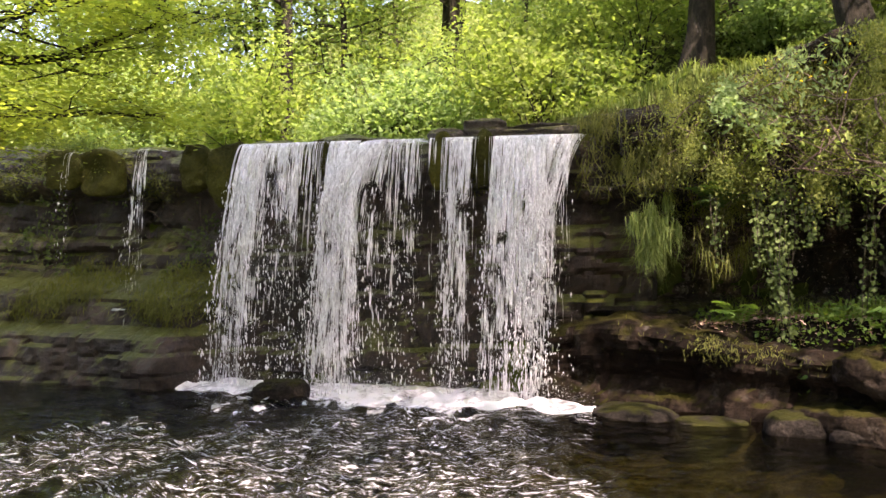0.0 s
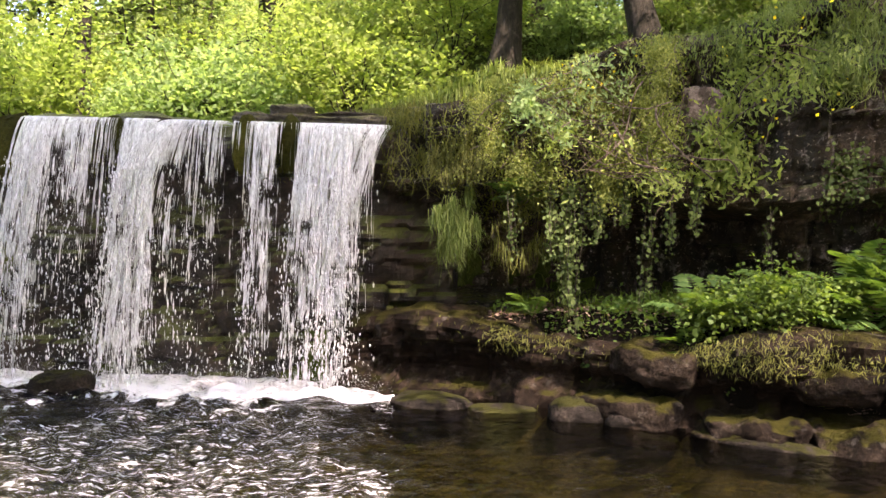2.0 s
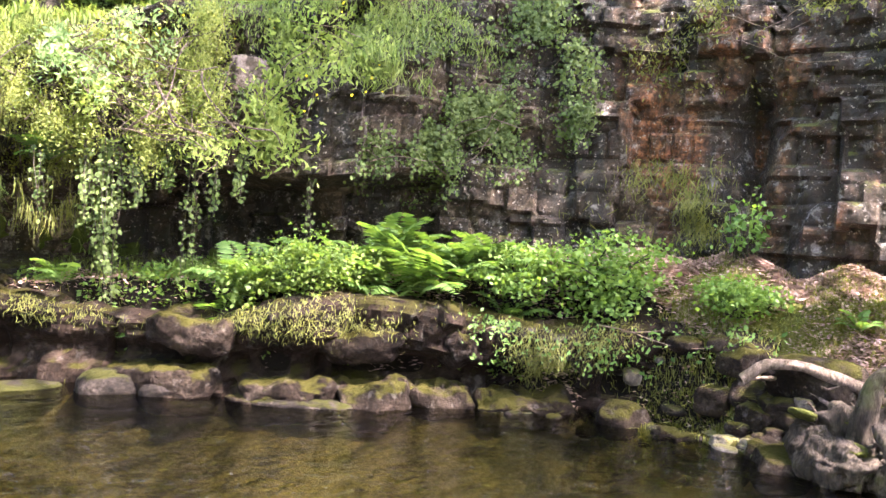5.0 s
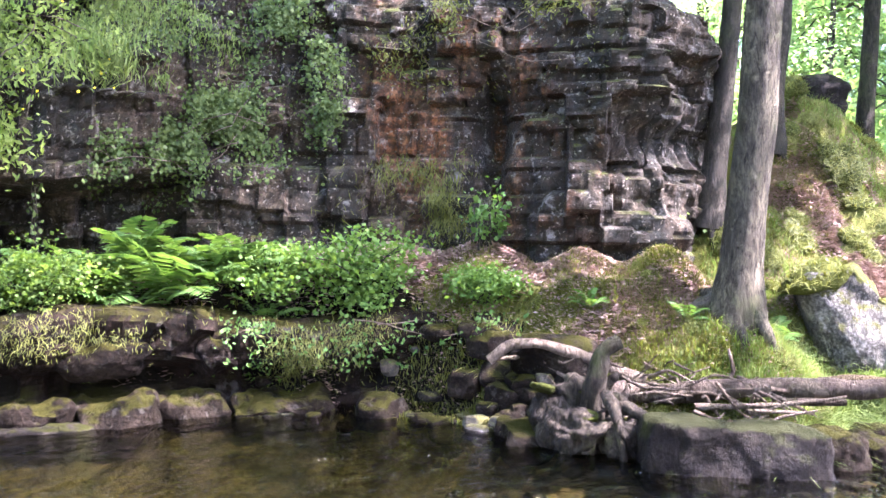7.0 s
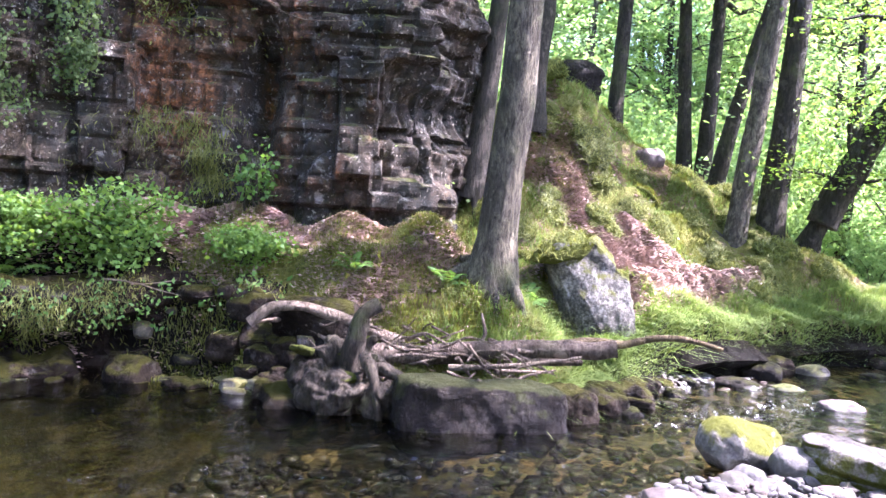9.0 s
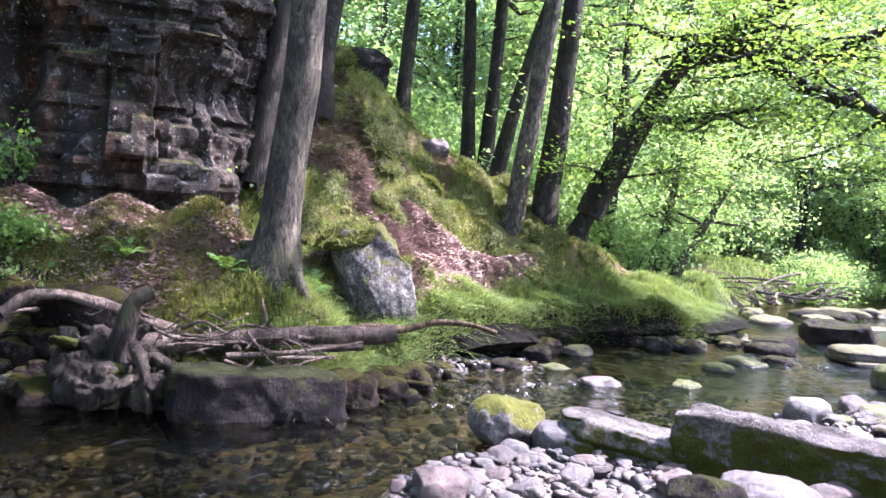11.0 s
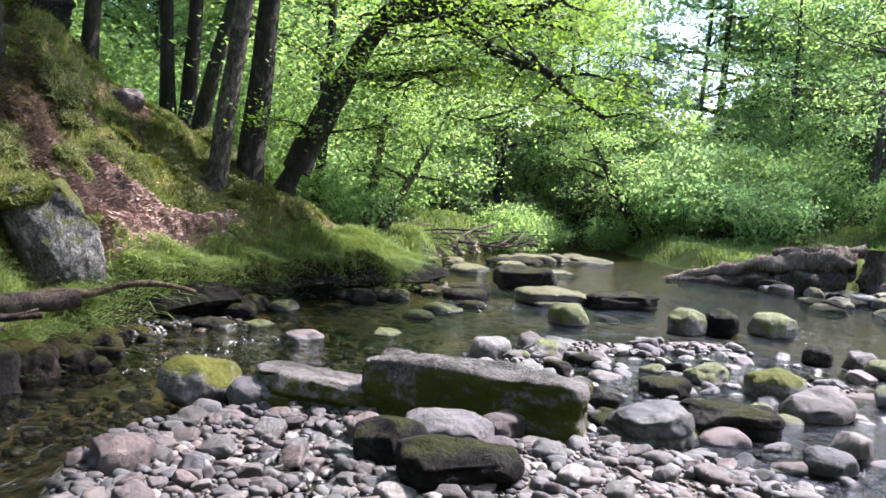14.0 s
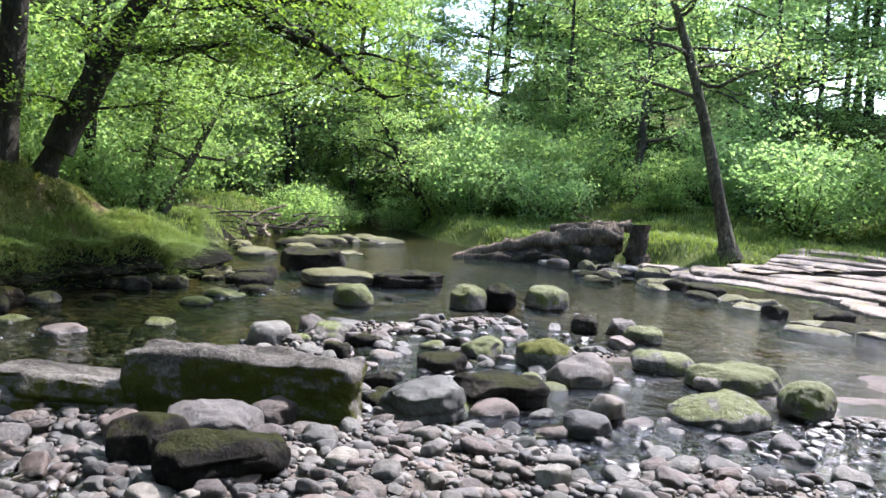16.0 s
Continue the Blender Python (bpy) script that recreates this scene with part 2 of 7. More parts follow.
def rock(name, dark, mid, pale, moss=0.0, moss_colour=(0.07, 0.1, 0.015), rough=0.75, lichen=0.0, orange=0.0, relief=0.03, vary=False, own=False, up=0.32, wet=False, shine=0.12, specks=0.0):
    """Stone with grain and stains; moss grows on the faces that look up and in patches."""
    m, t, b = material(name)
    vec = stretched(t, position(t), (2.2, 2.2, 2.2)) if own else position(t)
    big, fine = noise_node(t, 1.3, 4, 0.6, vec), noise_node(t, 14, 8, 0.7, vec)
    col = ramp(t, maths(t, "ADD", maths(t, "MULTIPLY", big, 0.5), maths(t, "MULTIPLY", fine, 0.5)), [(0.4, dark), (0.5, mid), (0.62, pale)])
    if vary:
        r = t.nodes.new("ShaderNodeNewGeometry").outputs["Random Per Island"] if vary == "island" else t.nodes.new("ShaderNodeObjectInfo").outputs["Random"]
        tint = ramp(t, r, [(0.0, (0.3, 0.31, 0.34)), (0.16, (0.62, 0.61, 0.64)), (0.3, (0.95, 0.84, 0.76)), (0.44, (0.42, 0.33, 0.29)), (0.58, (0.86, 0.66, 0.62)), (0.7, (0.5, 0.47, 0.5)), (0.82, (0.95, 0.93, 0.9)), (0.93, (0.6, 0.64, 0.63)), (1.0, (1.7, 1.62, 1.52))])
        n = t.nodes.new("ShaderNodeMix")
        n.data_type, n.blend_type = "RGBA", "MULTIPLY"
        n.inputs[0].default_value = 1.0
        t.links.new(col, n.inputs[6])
        t.links.new(tint, n.inputs[7])
        col = n.outputs[2]
    if orange:
        streak = noise_node(t, 0.9, 4, 0.6, stretched(t, vec, (1.0, 1.0, 0.35)), 0.4)
        near = node(t, "VectorMath", )
        near.operation = "DISTANCE"
        t.links.new(stretched(t, vec, (1.0, 1.0, 0.7)), near.inputs[0])
        near.inputs[1].default_value = (8.0, 4.5, 1.95)
        spot = maths(t, "SUBTRACT", streak, maths(t, "MULTIPLY", near.outputs["Value"], 0.1))
        col = mixed(t, ramp(t, spot, [(0.38, (0, 0, 0)), (0.52, (orange,) * 3)]), col, mixed(t, ramp(t, fine, [(0.42, (0, 0, 0)), (0.6, (1, 1, 1))]), (0.075, 0.032, 0.014), (0.26, 0.1, 0.032)))
        black = noise_node(t, 1.7, 4, 0.6, stretched(t, vec, (1.0, 1.0, 0.3)), 0.2)
        col = mixed(t, ramp(t, black, [(0.44, (0, 0, 0)), (0.56, (0.85,) * 3)]), col, (0.014, 0.016, 0.014))
    if lichen:
        spots = noise_node(t, 5, 6, 0.7, vec, 0.3)
        col = mixed(t, ramp(t, spots, [(0.57, (0, 0, 0)), (0.63, (lichen,) * 3)]), col, (0.25, 0.235, 0.205))
    if specks:
        dots = noise_node(t, 26, 3, 0.6, vec)
        dirt = noise_node(t, 9, 6, 0.75, vec, 0.4)
        col = mixed(t, ramp(t, dirt, [(0.45, (0.75,) * 3), (0.56, (0, 0, 0))]), col, (0.02, 0.015, 0.009))
        col = mixed(t, ramp(t, dots, [(0.62, (0, 0, 0)), (0.68, (specks,) * 3)]), col, (0.24, 0.215, 0.175))
    if moss:
        geo = t.nodes.new("ShaderNodeNewGeometry")
        sep = t.nodes.new("ShaderNodeSeparateXYZ")
        t.links.new(geo.outputs["Normal"], sep.inputs[0])
        patch = noise_node(t, 2.2, 8, 0.7, vec, 0.3)
        amount = maths(t, "ADD", maths(t, "MULTIPLY", sep.outputs["Z"], up), patch)
        lo = 0.95 - 0.5 * moss
        fuzz = noise_node(t, 40, 3, 0.6, vec)
        mc = mixed(t, fuzz, tuple(c * 0.55 for c in moss_colour), tuple(c * 1.6 for c in moss_colour))
        col = mixed(t, ramp(t, amount, [(lo, (0, 0, 0)), (lo + 0.1, (1, 1, 1))]), col, mc)
    gloss = ramp(t, fine, [(0.3, (rough - 0.2,) * 3), (0.7, (min(rough + 0.15, 1.0),) * 3)])
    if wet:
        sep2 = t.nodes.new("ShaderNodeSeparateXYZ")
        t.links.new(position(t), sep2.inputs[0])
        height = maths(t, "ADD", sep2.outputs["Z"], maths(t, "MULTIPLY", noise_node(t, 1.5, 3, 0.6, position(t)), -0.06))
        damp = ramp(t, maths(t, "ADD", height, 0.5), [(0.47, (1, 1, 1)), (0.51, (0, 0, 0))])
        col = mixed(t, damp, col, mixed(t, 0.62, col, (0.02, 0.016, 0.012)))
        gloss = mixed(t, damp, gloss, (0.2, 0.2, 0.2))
    t.links.new(col, b.inputs["Base Color"])
    t.links.new(gloss, b.inputs["Roughness"])
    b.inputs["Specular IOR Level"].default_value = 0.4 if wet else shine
    crack = noise_node(t, 6, 9, 0.75, vec, 0.6)
    bump(t, maths(t, "ADD", crack, fine), 1.0, relief, b)
    return m


def leaf_material(name, deep, bright, glow=0.5, scale=0.5, through_light=(1.5, 1.45, 0.55)):
    """Foliage that light shines through; leaf by leaf it varies, and in larger patches."""
    m, t, b = material(name)
    geo = t.nodes.new("ShaderNodeNewGeometry")
    patch = noise_node(t, scale, 3, 0.5, geo.outputs["Position"])
    f = maths(t, "ADD", maths(t, "MULTIPLY", geo.outputs["Random Per Island"], 0.42), maths(t, "MULTIPLY", patch, 0.5))
    col = ramp(t, f, [(0.15, deep), (0.85, bright)])
    t.links.new(col, b.inputs["Base Color"])
    b.inputs["Roughness"].default_value = 0.6
    b.inputs["Specular IOR Level"].default_value = 0.18
    tr = t.nodes.new("ShaderNodeBsdfTranslucent")
    warm = t.nodes.new("ShaderNodeMix")
    warm.data_type, warm.blend_type = "RGBA", "MULTIPLY"
    warm.inputs[0].default_value = 1.0
    warm.inputs[7].default_value = (*through_light, 1)
    t.links.new(col, warm.inputs[6])
    t.links.new(warm.outputs[2], tr.inputs["Color"])
    mix = t.nodes.new("ShaderNodeMixShader")
    mix.inputs[0].default_value = glow
    t.links.new(b.outputs[0], mix.inputs[1])
    t.links.new(tr.outputs[0], mix.inputs[2])
    t.links.new(mix.outputs[0], t.nodes["Material Output"].inputs[0])
    return m


def bark(name, dark, pale, mossy=0.3):
    m, t, b = material(name)
    vec = position(t)
    ridges = noise_node(t, 11, 8, 0.75, stretched(t, vec, (2.2, 2.2, 0.7)), 0.5)
    col = ramp(t, ridges, [(0.35, dark), (0.65, pale)])
    patch = noise_node(t, 1.6, 5, 0.6, vec)
    col = mixed(t, ramp(t, patch, [(0.55, (0, 0, 0)), (0.7, (mossy,) * 3)]), col, (0.07, 0.085, 0.025))
    spots = noise_node(t, 5.5, 4, 0.6, vec)
    col = mixed(t, ramp(t, spots, [(0.6, (0, 0, 0)), (0.66, (0.5,) * 3)]), col, tuple(min(1, c * 2.0) for c in pale))
    blotch = noise_node(t, 2.7, 6, 0.7, stretched(t, vec, (1.0, 1.0, 0.55)), 0.8)
    col = mixed(t, ramp(t, blotch, [(0.47, (0, 0, 0)), (0.56, (0.6,) * 3)]), col, tuple(c * 1.4 for c in dark))
    t.links.new(col, b.inputs["Base Color"])
    b.inputs["Roughness"].default_value = 0.9
    b.inputs["Specular IOR Level"].default_value = 0.15
    bump(t, maths(t, "ADD", ridges, maths(t, "MULTIPLY", blotch, 0.5)), 1.0, 0.08, b)
    return m


def soil(name, stops, relief=0.03, scale=6.0):
    m, t, b = material(name)
    vec = position(t)
    big, fine = noise_node(t, 0.8, 5, 0.6, vec), noise_node(t, scale * 4, 7, 0.75, vec)
    f = maths(t, "ADD", maths(t, "MULTIPLY", big, 0.6), maths(t, "MULTIPLY", fine, 0.4))
    t.links.new(ramp(t, f, stops), b.inputs["Base Color"])
    b.inputs["Roughness"].default_value = 0.95
    b.inputs["Specular IOR Level"].default_value = 0.1
    bump(t, maths(t, "ADD", fine, big), 1.0, relief, b)
    return m


def river_bed():
    """Brown cobbles and gravel under the water."""
    m, t, b = material("river_bed")
    vec = position(t)
    v = node(t, "TexVoronoi", Scale=10.0)
    t.links.new(vec, v.inputs["Vector"])
    sep = t.nodes.new("ShaderNodeSeparateColor")
    t.links.new(v.outputs["Color"], sep.inputs[0])
    col = ramp(t, sep.outputs[0], [(0.0, (0.02, 0.015, 0.008)), (0.4, (0.062, 0.043, 0.023)), (0.7, (0.14, 0.082, 0.04)), (1.0, (0.22, 0.155, 0.09))])
    big = noise_node(t, 0.7, 4, 0.6, vec)
    col = mixed(t, ramp(t, big, [(0.42, (0, 0, 0)), (0.62, (0.75,) * 3)]), col, (0.07, 0.06, 0.025))
    t.links.new(col, b.inputs["Base Color"])
    b.inputs["Roughness"].default_value = 0.8
    edge = maths(t, "SUBTRACT", 1.0, v.outputs["Distance"])
    bump(t, edge, 1.0, 0.03, b)
    return m


def water_surface():
    """Clear brown-green river water: it mirrors by its angle and lets the rest of the light through."""
    m, t, b = material("river_water")
    t.nodes.remove(b)
    vec = position(t)
    ripple = noise_node(t, 4.5, 4, 0.6, stretched(t, vec, (1.0, 1.5, 1.0)), 0.6)
    small = noise_node(t, 11, 2, 0.5, vec, 0.4)
    swell = noise_node(t, 1.9, 3, 0.5, stretched(t, vec, (1.0, 1.8, 1.0)), 0.8)
    height = maths(t, "ADD", maths(t, "ADD", ripple, maths(t, "MULTIPLY", small, 0.42)), maths(t, "MULTIPLY", swell, 1.1))
    bp = node(t, "Bump", Strength=1.0, Distance=0.065)
    t.links.new(height, bp.inputs["Height"])
    fres = node(t, "Fresnel", IOR=1.33)
    t.links.new(bp.outputs[0], fres.inputs["Normal"])
    glossy = t.nodes.new("ShaderNodeBsdfGlossy")
    glossy.inputs["Roughness"].default_value = 0.05
    t.links.new(bp.outputs[0], glossy.inputs["Normal"])
    clear = t.nodes.new("ShaderNodeBsdfTransparent")
    clear.inputs["Color"].default_value = (0.36, 0.36, 0.24, 1)
    mix = t.nodes.new("ShaderNodeMixShader")
    t.links.new(fres.outputs[0], mix.inputs[0])
    t.links.new(clear.outputs[0], mix.inputs[1])
    t.links.new(glossy.outputs[0], mix.inputs[2])
    t.links.new(mix.outputs[0], t.nodes["Material Output"].inputs[0])
    return m


def white_water(name, scale, lo, hi, strong=1.0, clump=0.0):
    """Broken white water: bright where it is torn, clear between."""
    m, t, b = material(name)
    vec = position(t)
    n1 = noise_node(t, 1.0, 5, 0.65, stretched(t, vec, scale), 0.3)
    n2 = noise_node(t, 3.3, 4, 0.6, stretched(t, vec, scale))
    f = maths(t, "ADD", maths(t, "MULTIPLY", n1, 0.6), maths(t, "MULTIPLY", n2, 0.4))
    if clump:
        n0 = noise_node(t, 1.0, 3, 0.5, stretched(t, vec, (3.1, 3.1, 0.9)), 0.8)
        f = maths(t, "ADD", f, maths(t, "MULTIPLY", maths(t, "SUBTRACT", n0, 0.5), clump))
    b.inputs["Base Color"].default_value = (0.9, 0.91, 0.92, 1)
    b.inputs["Roughness"].default_value = 0.35
    bump(t, f, 0.8, 0.05, b)
    tr = t.nodes.new("ShaderNodeBsdfTranslucent")
    tr.inputs["Color"].default_value = (0.9, 0.92, 0.93, 1)
    body = t.nodes.new("ShaderNodeMixShader")
    body.inputs[0].default_value = 0.45
    t.links.new(b.outputs[0], body.inputs[1])
    t.links.new(tr.outputs[0], body.inputs[2])
    clear = t.nodes.new("ShaderNodeBsdfTransparent")
    mix = t.nodes.new("ShaderNodeMixShader")
    t.links.new(ramp(t, f, [(lo, (0, 0, 0)), (hi, (strong,) * 3)]), mix.inputs[0])
    t.links.new(clear.outputs[0], mix.inputs[1])
    t.links.new(body.outputs[0], mix.inputs[2])
    t.links.new(mix.outputs[0], t.nodes["Material Output"].inputs[0])
    return m


# wet rock, with the canopy's shade darkened into its colours
WET_SHADED = rock("wet_shaded_rock", (0.005, 0.004, 0.003), (0.017, 0.012, 0.008), (0.05, 0.033, 0.022), moss=0.66, moss_colour=(0.045, 0.052, 0.008), rough=0.45, shine=0.3)
# near-black ledge colours carry the shade of overhang and canopy
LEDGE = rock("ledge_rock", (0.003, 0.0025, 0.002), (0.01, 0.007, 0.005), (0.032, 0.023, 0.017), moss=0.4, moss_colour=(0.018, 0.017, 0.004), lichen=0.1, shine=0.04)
CLIFF = rock("cliff_rock", (0.009, 0.007, 0.005), (0.042, 0.029, 0.018), (0.165, 0.122, 0.084), moss=0.36, moss_colour=(0.05, 0.055, 0.012), lichen=0.5, orange=0.75, specks=0.8, relief=0.05)
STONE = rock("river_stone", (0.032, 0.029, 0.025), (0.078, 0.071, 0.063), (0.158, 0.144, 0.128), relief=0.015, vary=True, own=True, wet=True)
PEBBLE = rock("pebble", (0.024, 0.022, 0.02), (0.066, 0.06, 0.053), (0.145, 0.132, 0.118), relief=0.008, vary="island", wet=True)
SIDE_MOSS = rock("side_mossed_boulder", (0.035, 0.031, 0.027), (0.09, 0.08, 0.069), (0.18, 0.165, 0.147), moss=1.16, moss_colour=(0.05, 0.053, 0.006), lichen=0.3, relief=0.05, own=True, up=-0.27)
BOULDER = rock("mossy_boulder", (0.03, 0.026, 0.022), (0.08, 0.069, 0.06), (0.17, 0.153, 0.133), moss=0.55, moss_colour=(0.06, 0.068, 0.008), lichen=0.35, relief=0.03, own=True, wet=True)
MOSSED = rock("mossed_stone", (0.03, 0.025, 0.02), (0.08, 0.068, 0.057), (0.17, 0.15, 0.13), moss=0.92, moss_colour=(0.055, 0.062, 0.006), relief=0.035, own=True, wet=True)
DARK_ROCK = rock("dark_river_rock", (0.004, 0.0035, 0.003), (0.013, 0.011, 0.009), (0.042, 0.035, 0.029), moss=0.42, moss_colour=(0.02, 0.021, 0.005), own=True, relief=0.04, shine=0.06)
SHELF = rock("pale_shelf_rock", (0.07, 0.055, 0.045), (0.16, 0.13, 0.11), (0.26, 0.22, 0.19), relief=0.035, moss=0.18, moss_colour=(0.11, 0.1, 0.03))
BED = river_bed()
EARTH = soil("woodland_ground", [(0.35, (0.018, 0.03, 0.006)), (0.48, (0.05, 0.07, 0.013)), (0.6, (0.075, 0.085, 0.02)), (0.74, (0.1, 0.075, 0.045))], 0.08)
MOSSY = soil("mossy_slope", [(0.36, (0.03, 0.036, 0.008)), (0.45, (0.085, 0.09, 0.018)), (0.52, (0.12, 0.115, 0.032)), (0.57, (0.13, 0.088, 0.06)), (0.7, (0.27, 0.19, 0.15))], 0.1, 4.0)
GRAVEL = soil("gravel", [(0.35, (0.05, 0.04, 0.034)), (0.55, (0.13, 0.11, 0.095)), (0.7, (0.22, 0.19, 0.17))])
# soil made near black: the shade under overhanging grass is in the colour
BANK_SOIL_SHADE = soil("bank_soil_shade", [(0.35, (0.003, 0.0025, 0.002)), (0.5, (0.008, 0.006, 0.004)), (0.64, (0.017, 0.015, 0.006))], 0.12)
BARK = bark("bark", (0.011, 0.009, 0.007), (0.145, 0.127, 0.086), 0.7)
BARK_DARK = bark("dark_bark", (0.01, 0.009, 0.006), (0.058, 0.049, 0.036), 0.5)
DEADWOOD = bark("bleached_wood", (0.035, 0.025, 0.017), (0.23, 0.18, 0.135), 0.25)
LEAF_BRIGHT = leaf_material("spring_leaf", (0.1, 0.16, 0.035), (0.31, 0.37, 0.1), 0.6, 0.5, (1.2, 1.3, 0.75))
LEAF_WOOD = leaf_material("wood_leaf", (0.075, 0.135, 0.05), (0.24, 0.33, 0.13), 0.6, 0.5, (1.65, 1.65, 0.95))
LEAF_BEECH = leaf_material("beech_leaf", (0.17, 0.235, 0.04), (0.34, 0.42, 0.095), 0.6, 0.8, (1.4, 1.35, 0.7))
LEAF_FAR = leaf_material("far_leaf", (0.082, 0.145, 0.06), (0.27, 0.365, 0.165), 0.62, 0.3, (1.75, 1.8, 1.2))
LEAF_OAK = leaf_material("oak_leaf", (0.045, 0.088, 0.02), (0.13, 0.19, 0.045), 0.55, 0.8, (1.45, 1.45, 0.65))
MOSS_CUSHION = soil("moss_cushion", [(0.36, (0.022, 0.027, 0.005)), (0.5, (0.055, 0.062, 0.01)), (0.62, (0.085, 0.09, 0.016))], 0.05, 8.0)
LEAF_FERN = leaf_material("fern_leaf", (0.035, 0.085, 0.02), (0.11, 0.19, 0.05), 0.42, 1.5)
LEAF_IVY = leaf_material("ivy_leaf", (0.028, 0.05, 0.015), (0.12, 0.165, 0.05), 0.32, 1.5)
LEAF_HERB = leaf_material("herb_leaf", (0.045, 0.1, 0.024), (0.15, 0.24, 0.06), 0.48, 1.5)
LEAF_CLIFF = leaf_material("cliff_plant_leaf", (0.06, 0.085, 0.018), (0.26, 0.3, 0.075), 0.45, 2.5)
GRASS = leaf_material("grass_blade", (0.06, 0.105, 0.026), (0.22, 0.27, 0.085), 0.45, 1.6, (1.3, 1.3, 0.65))
GRASS_DRY = leaf_material("mossy_grass", (0.045, 0.058, 0.013), (0.175, 0.183, 0.052), 0.4, 1.6)
LITTER = leaf_material("dead_leaf", (0.15, 0.09, 0.068), (0.38, 0.28, 0.235), 0.15, 1.0, (1.1, 1.0, 0.9))
PETAL = leaf_material("yellow_petal", (0.6, 0.45, 0.01), (0.85, 0.7, 0.02), 0.3, 1.0)
WATER = water_surface()
FALL = white_water("falling_water", (7.5, 7.5, 0.8), 0.46, 0.58, 0.92, 0.35)
STRAND = white_water("strands_of_water", (30.0, 30.0, 6.0), 0.25, 0.6, 0.95)
MOSS_WET = soil("wet_moss", [(0.36, (0.012, 0.013, 0.003)), (0.5, (0.035, 0.036, 0.006)), (0.64, (0.075, 0.075, 0.012))], 0.05, 8.0)
FOAM = white_water("foam", (2.0, 2.0, 2.0), 0.33, 0.5, 1.0)
# white flecks that paint glints of the sky onto the pool
GLINT_FLECKS = white_water("glint_flecks", (8.0, 22.0, 8.0), 0.52, 0.62, 0.65)
# broken water of the riffles, together with painted sparkle
RIFFLE_SPARKLE = white_water("riffle", (5.0, 16.0, 9.0), 0.57, 0.63, 0.5)
POOL_BED = soil("pool_silt", [(0.36, (0.036, 0.031, 0.015)), (0.5, (0.08, 0.066, 0.032)), (0.64, (0.15, 0.118, 0.06))], 0.05)
FOAM_THIN = white_water("broken_foam", (3.0, 3.0, 3.0), 0.5, 0.6, 0.75)
_, spray_tree, spray_body = material("spray")
SPRAY = bpy.data.materials["spray"]
spray_body.inputs["Base Color"].default_value = (0.86, 0.87, 0.88, 1)
spray_body.inputs["Roughness"].default_value = 0.2
spray_body.inputs["Transmission Weight"].default_value = 0.3

BARK_MOSSY = bark("mossy_bark", (0.006, 0.005, 0.004), (0.085, 0.068, 0.048), 1.0)
GRASS_WOOD = bark("mossy_pole", (0.03, 0.022, 0.012), (0.12, 0.09, 0.045), 0.9)
DRIFT = bark("driftwood", (0.022, 0.016, 0.011), (0.13, 0.1, 0.076), 0.3)
# bank stone, its colours cut darker in place of the ledge's shade
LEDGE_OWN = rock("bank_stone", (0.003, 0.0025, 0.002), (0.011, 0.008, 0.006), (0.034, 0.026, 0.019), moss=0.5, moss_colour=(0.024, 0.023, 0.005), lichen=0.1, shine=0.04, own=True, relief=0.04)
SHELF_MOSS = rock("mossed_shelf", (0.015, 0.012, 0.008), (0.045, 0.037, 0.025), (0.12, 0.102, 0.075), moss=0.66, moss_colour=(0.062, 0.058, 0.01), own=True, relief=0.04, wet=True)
MOSS_CAP = rock("moss_capped_rock", (0.045, 0.04, 0.035), (0.115, 0.104, 0.092), (0.23, 0.21, 0.188), moss=0.62, moss_colour=(0.065, 0.068, 0.008), lichen=0.4, relief=0.04, own=True, up=0.45)
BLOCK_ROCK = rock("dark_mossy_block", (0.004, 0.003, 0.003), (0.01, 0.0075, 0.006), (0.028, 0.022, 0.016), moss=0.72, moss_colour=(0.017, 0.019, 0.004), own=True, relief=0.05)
LEANING = rock("lichened_boulder", (0.02, 0.019, 0.016), (0.075, 0.07, 0.058), (0.25, 0.23, 0.2), moss=0.6, moss_colour=(0.05, 0.052, 0.009), lichen=0.45, relief=0.04, own=True, up=0.45)
PALE_PATCH = rock("pale_weathered_rock", (0.05, 0.036, 0.028), (0.13, 0.102, 0.082), (0.23, 0.19, 0.16), relief=0.04, specks=0.5)
# ---- ground, banks and river ----
NORTH = [(-16, 14.4), (-8, 12.2), (-5.6, 11.3), (-3.7, 10.5), (-2.3, 9.9), (0.2, 9.3), (1.5, 8.5), (2.8, 7.8), (3.6, 7.1), (4.1, 6.3), (5.0, 5.85), (5.9, 5.2), (6.5, 4.5), (6.6, 3.5),
         (6.5, 2.6), (6.6, 1.6), (6.9, 0.75), (7.7, 0.5), (9.0, 0.1), (10.5, -0.95), (11.5, -1.9), (12.3, -3.4), (14.2, -4.4), (17.5, -5.0), (20, -6.3), (22, -8), (26, -10), (40, -11)]
SOUTH = [(40, -16), (26, -13.6), (21, -12.4), (18.4, -12.0), (16.6, -12.8), (15.4, -14.2), (14.4, -14.6), (13.4, -13.8), (12.0, -12.9), (11.4, -13.4), (10.3, -13.4), (9.0, -12.8), (7.9, -12.6), (6.0, -12.4), (3.0, -13.6),
         (2.5, -11), (4.6, -9.5), (6.0, -7.8), (7.8, -7.4), (9.2, -6.8), (9.7, -5.6), (9.2, -4.3), (8.2, -3.1), (7.3, -2.5), (6.7, -1.6), (6.05, -0.62), (5.3, -0.02), (4.3, 0.1), (3.0, 0.9), (1.8, 2.0), (-4, 2.8), (-16, 3.2)]
RIVER = NORTH + SOUTH
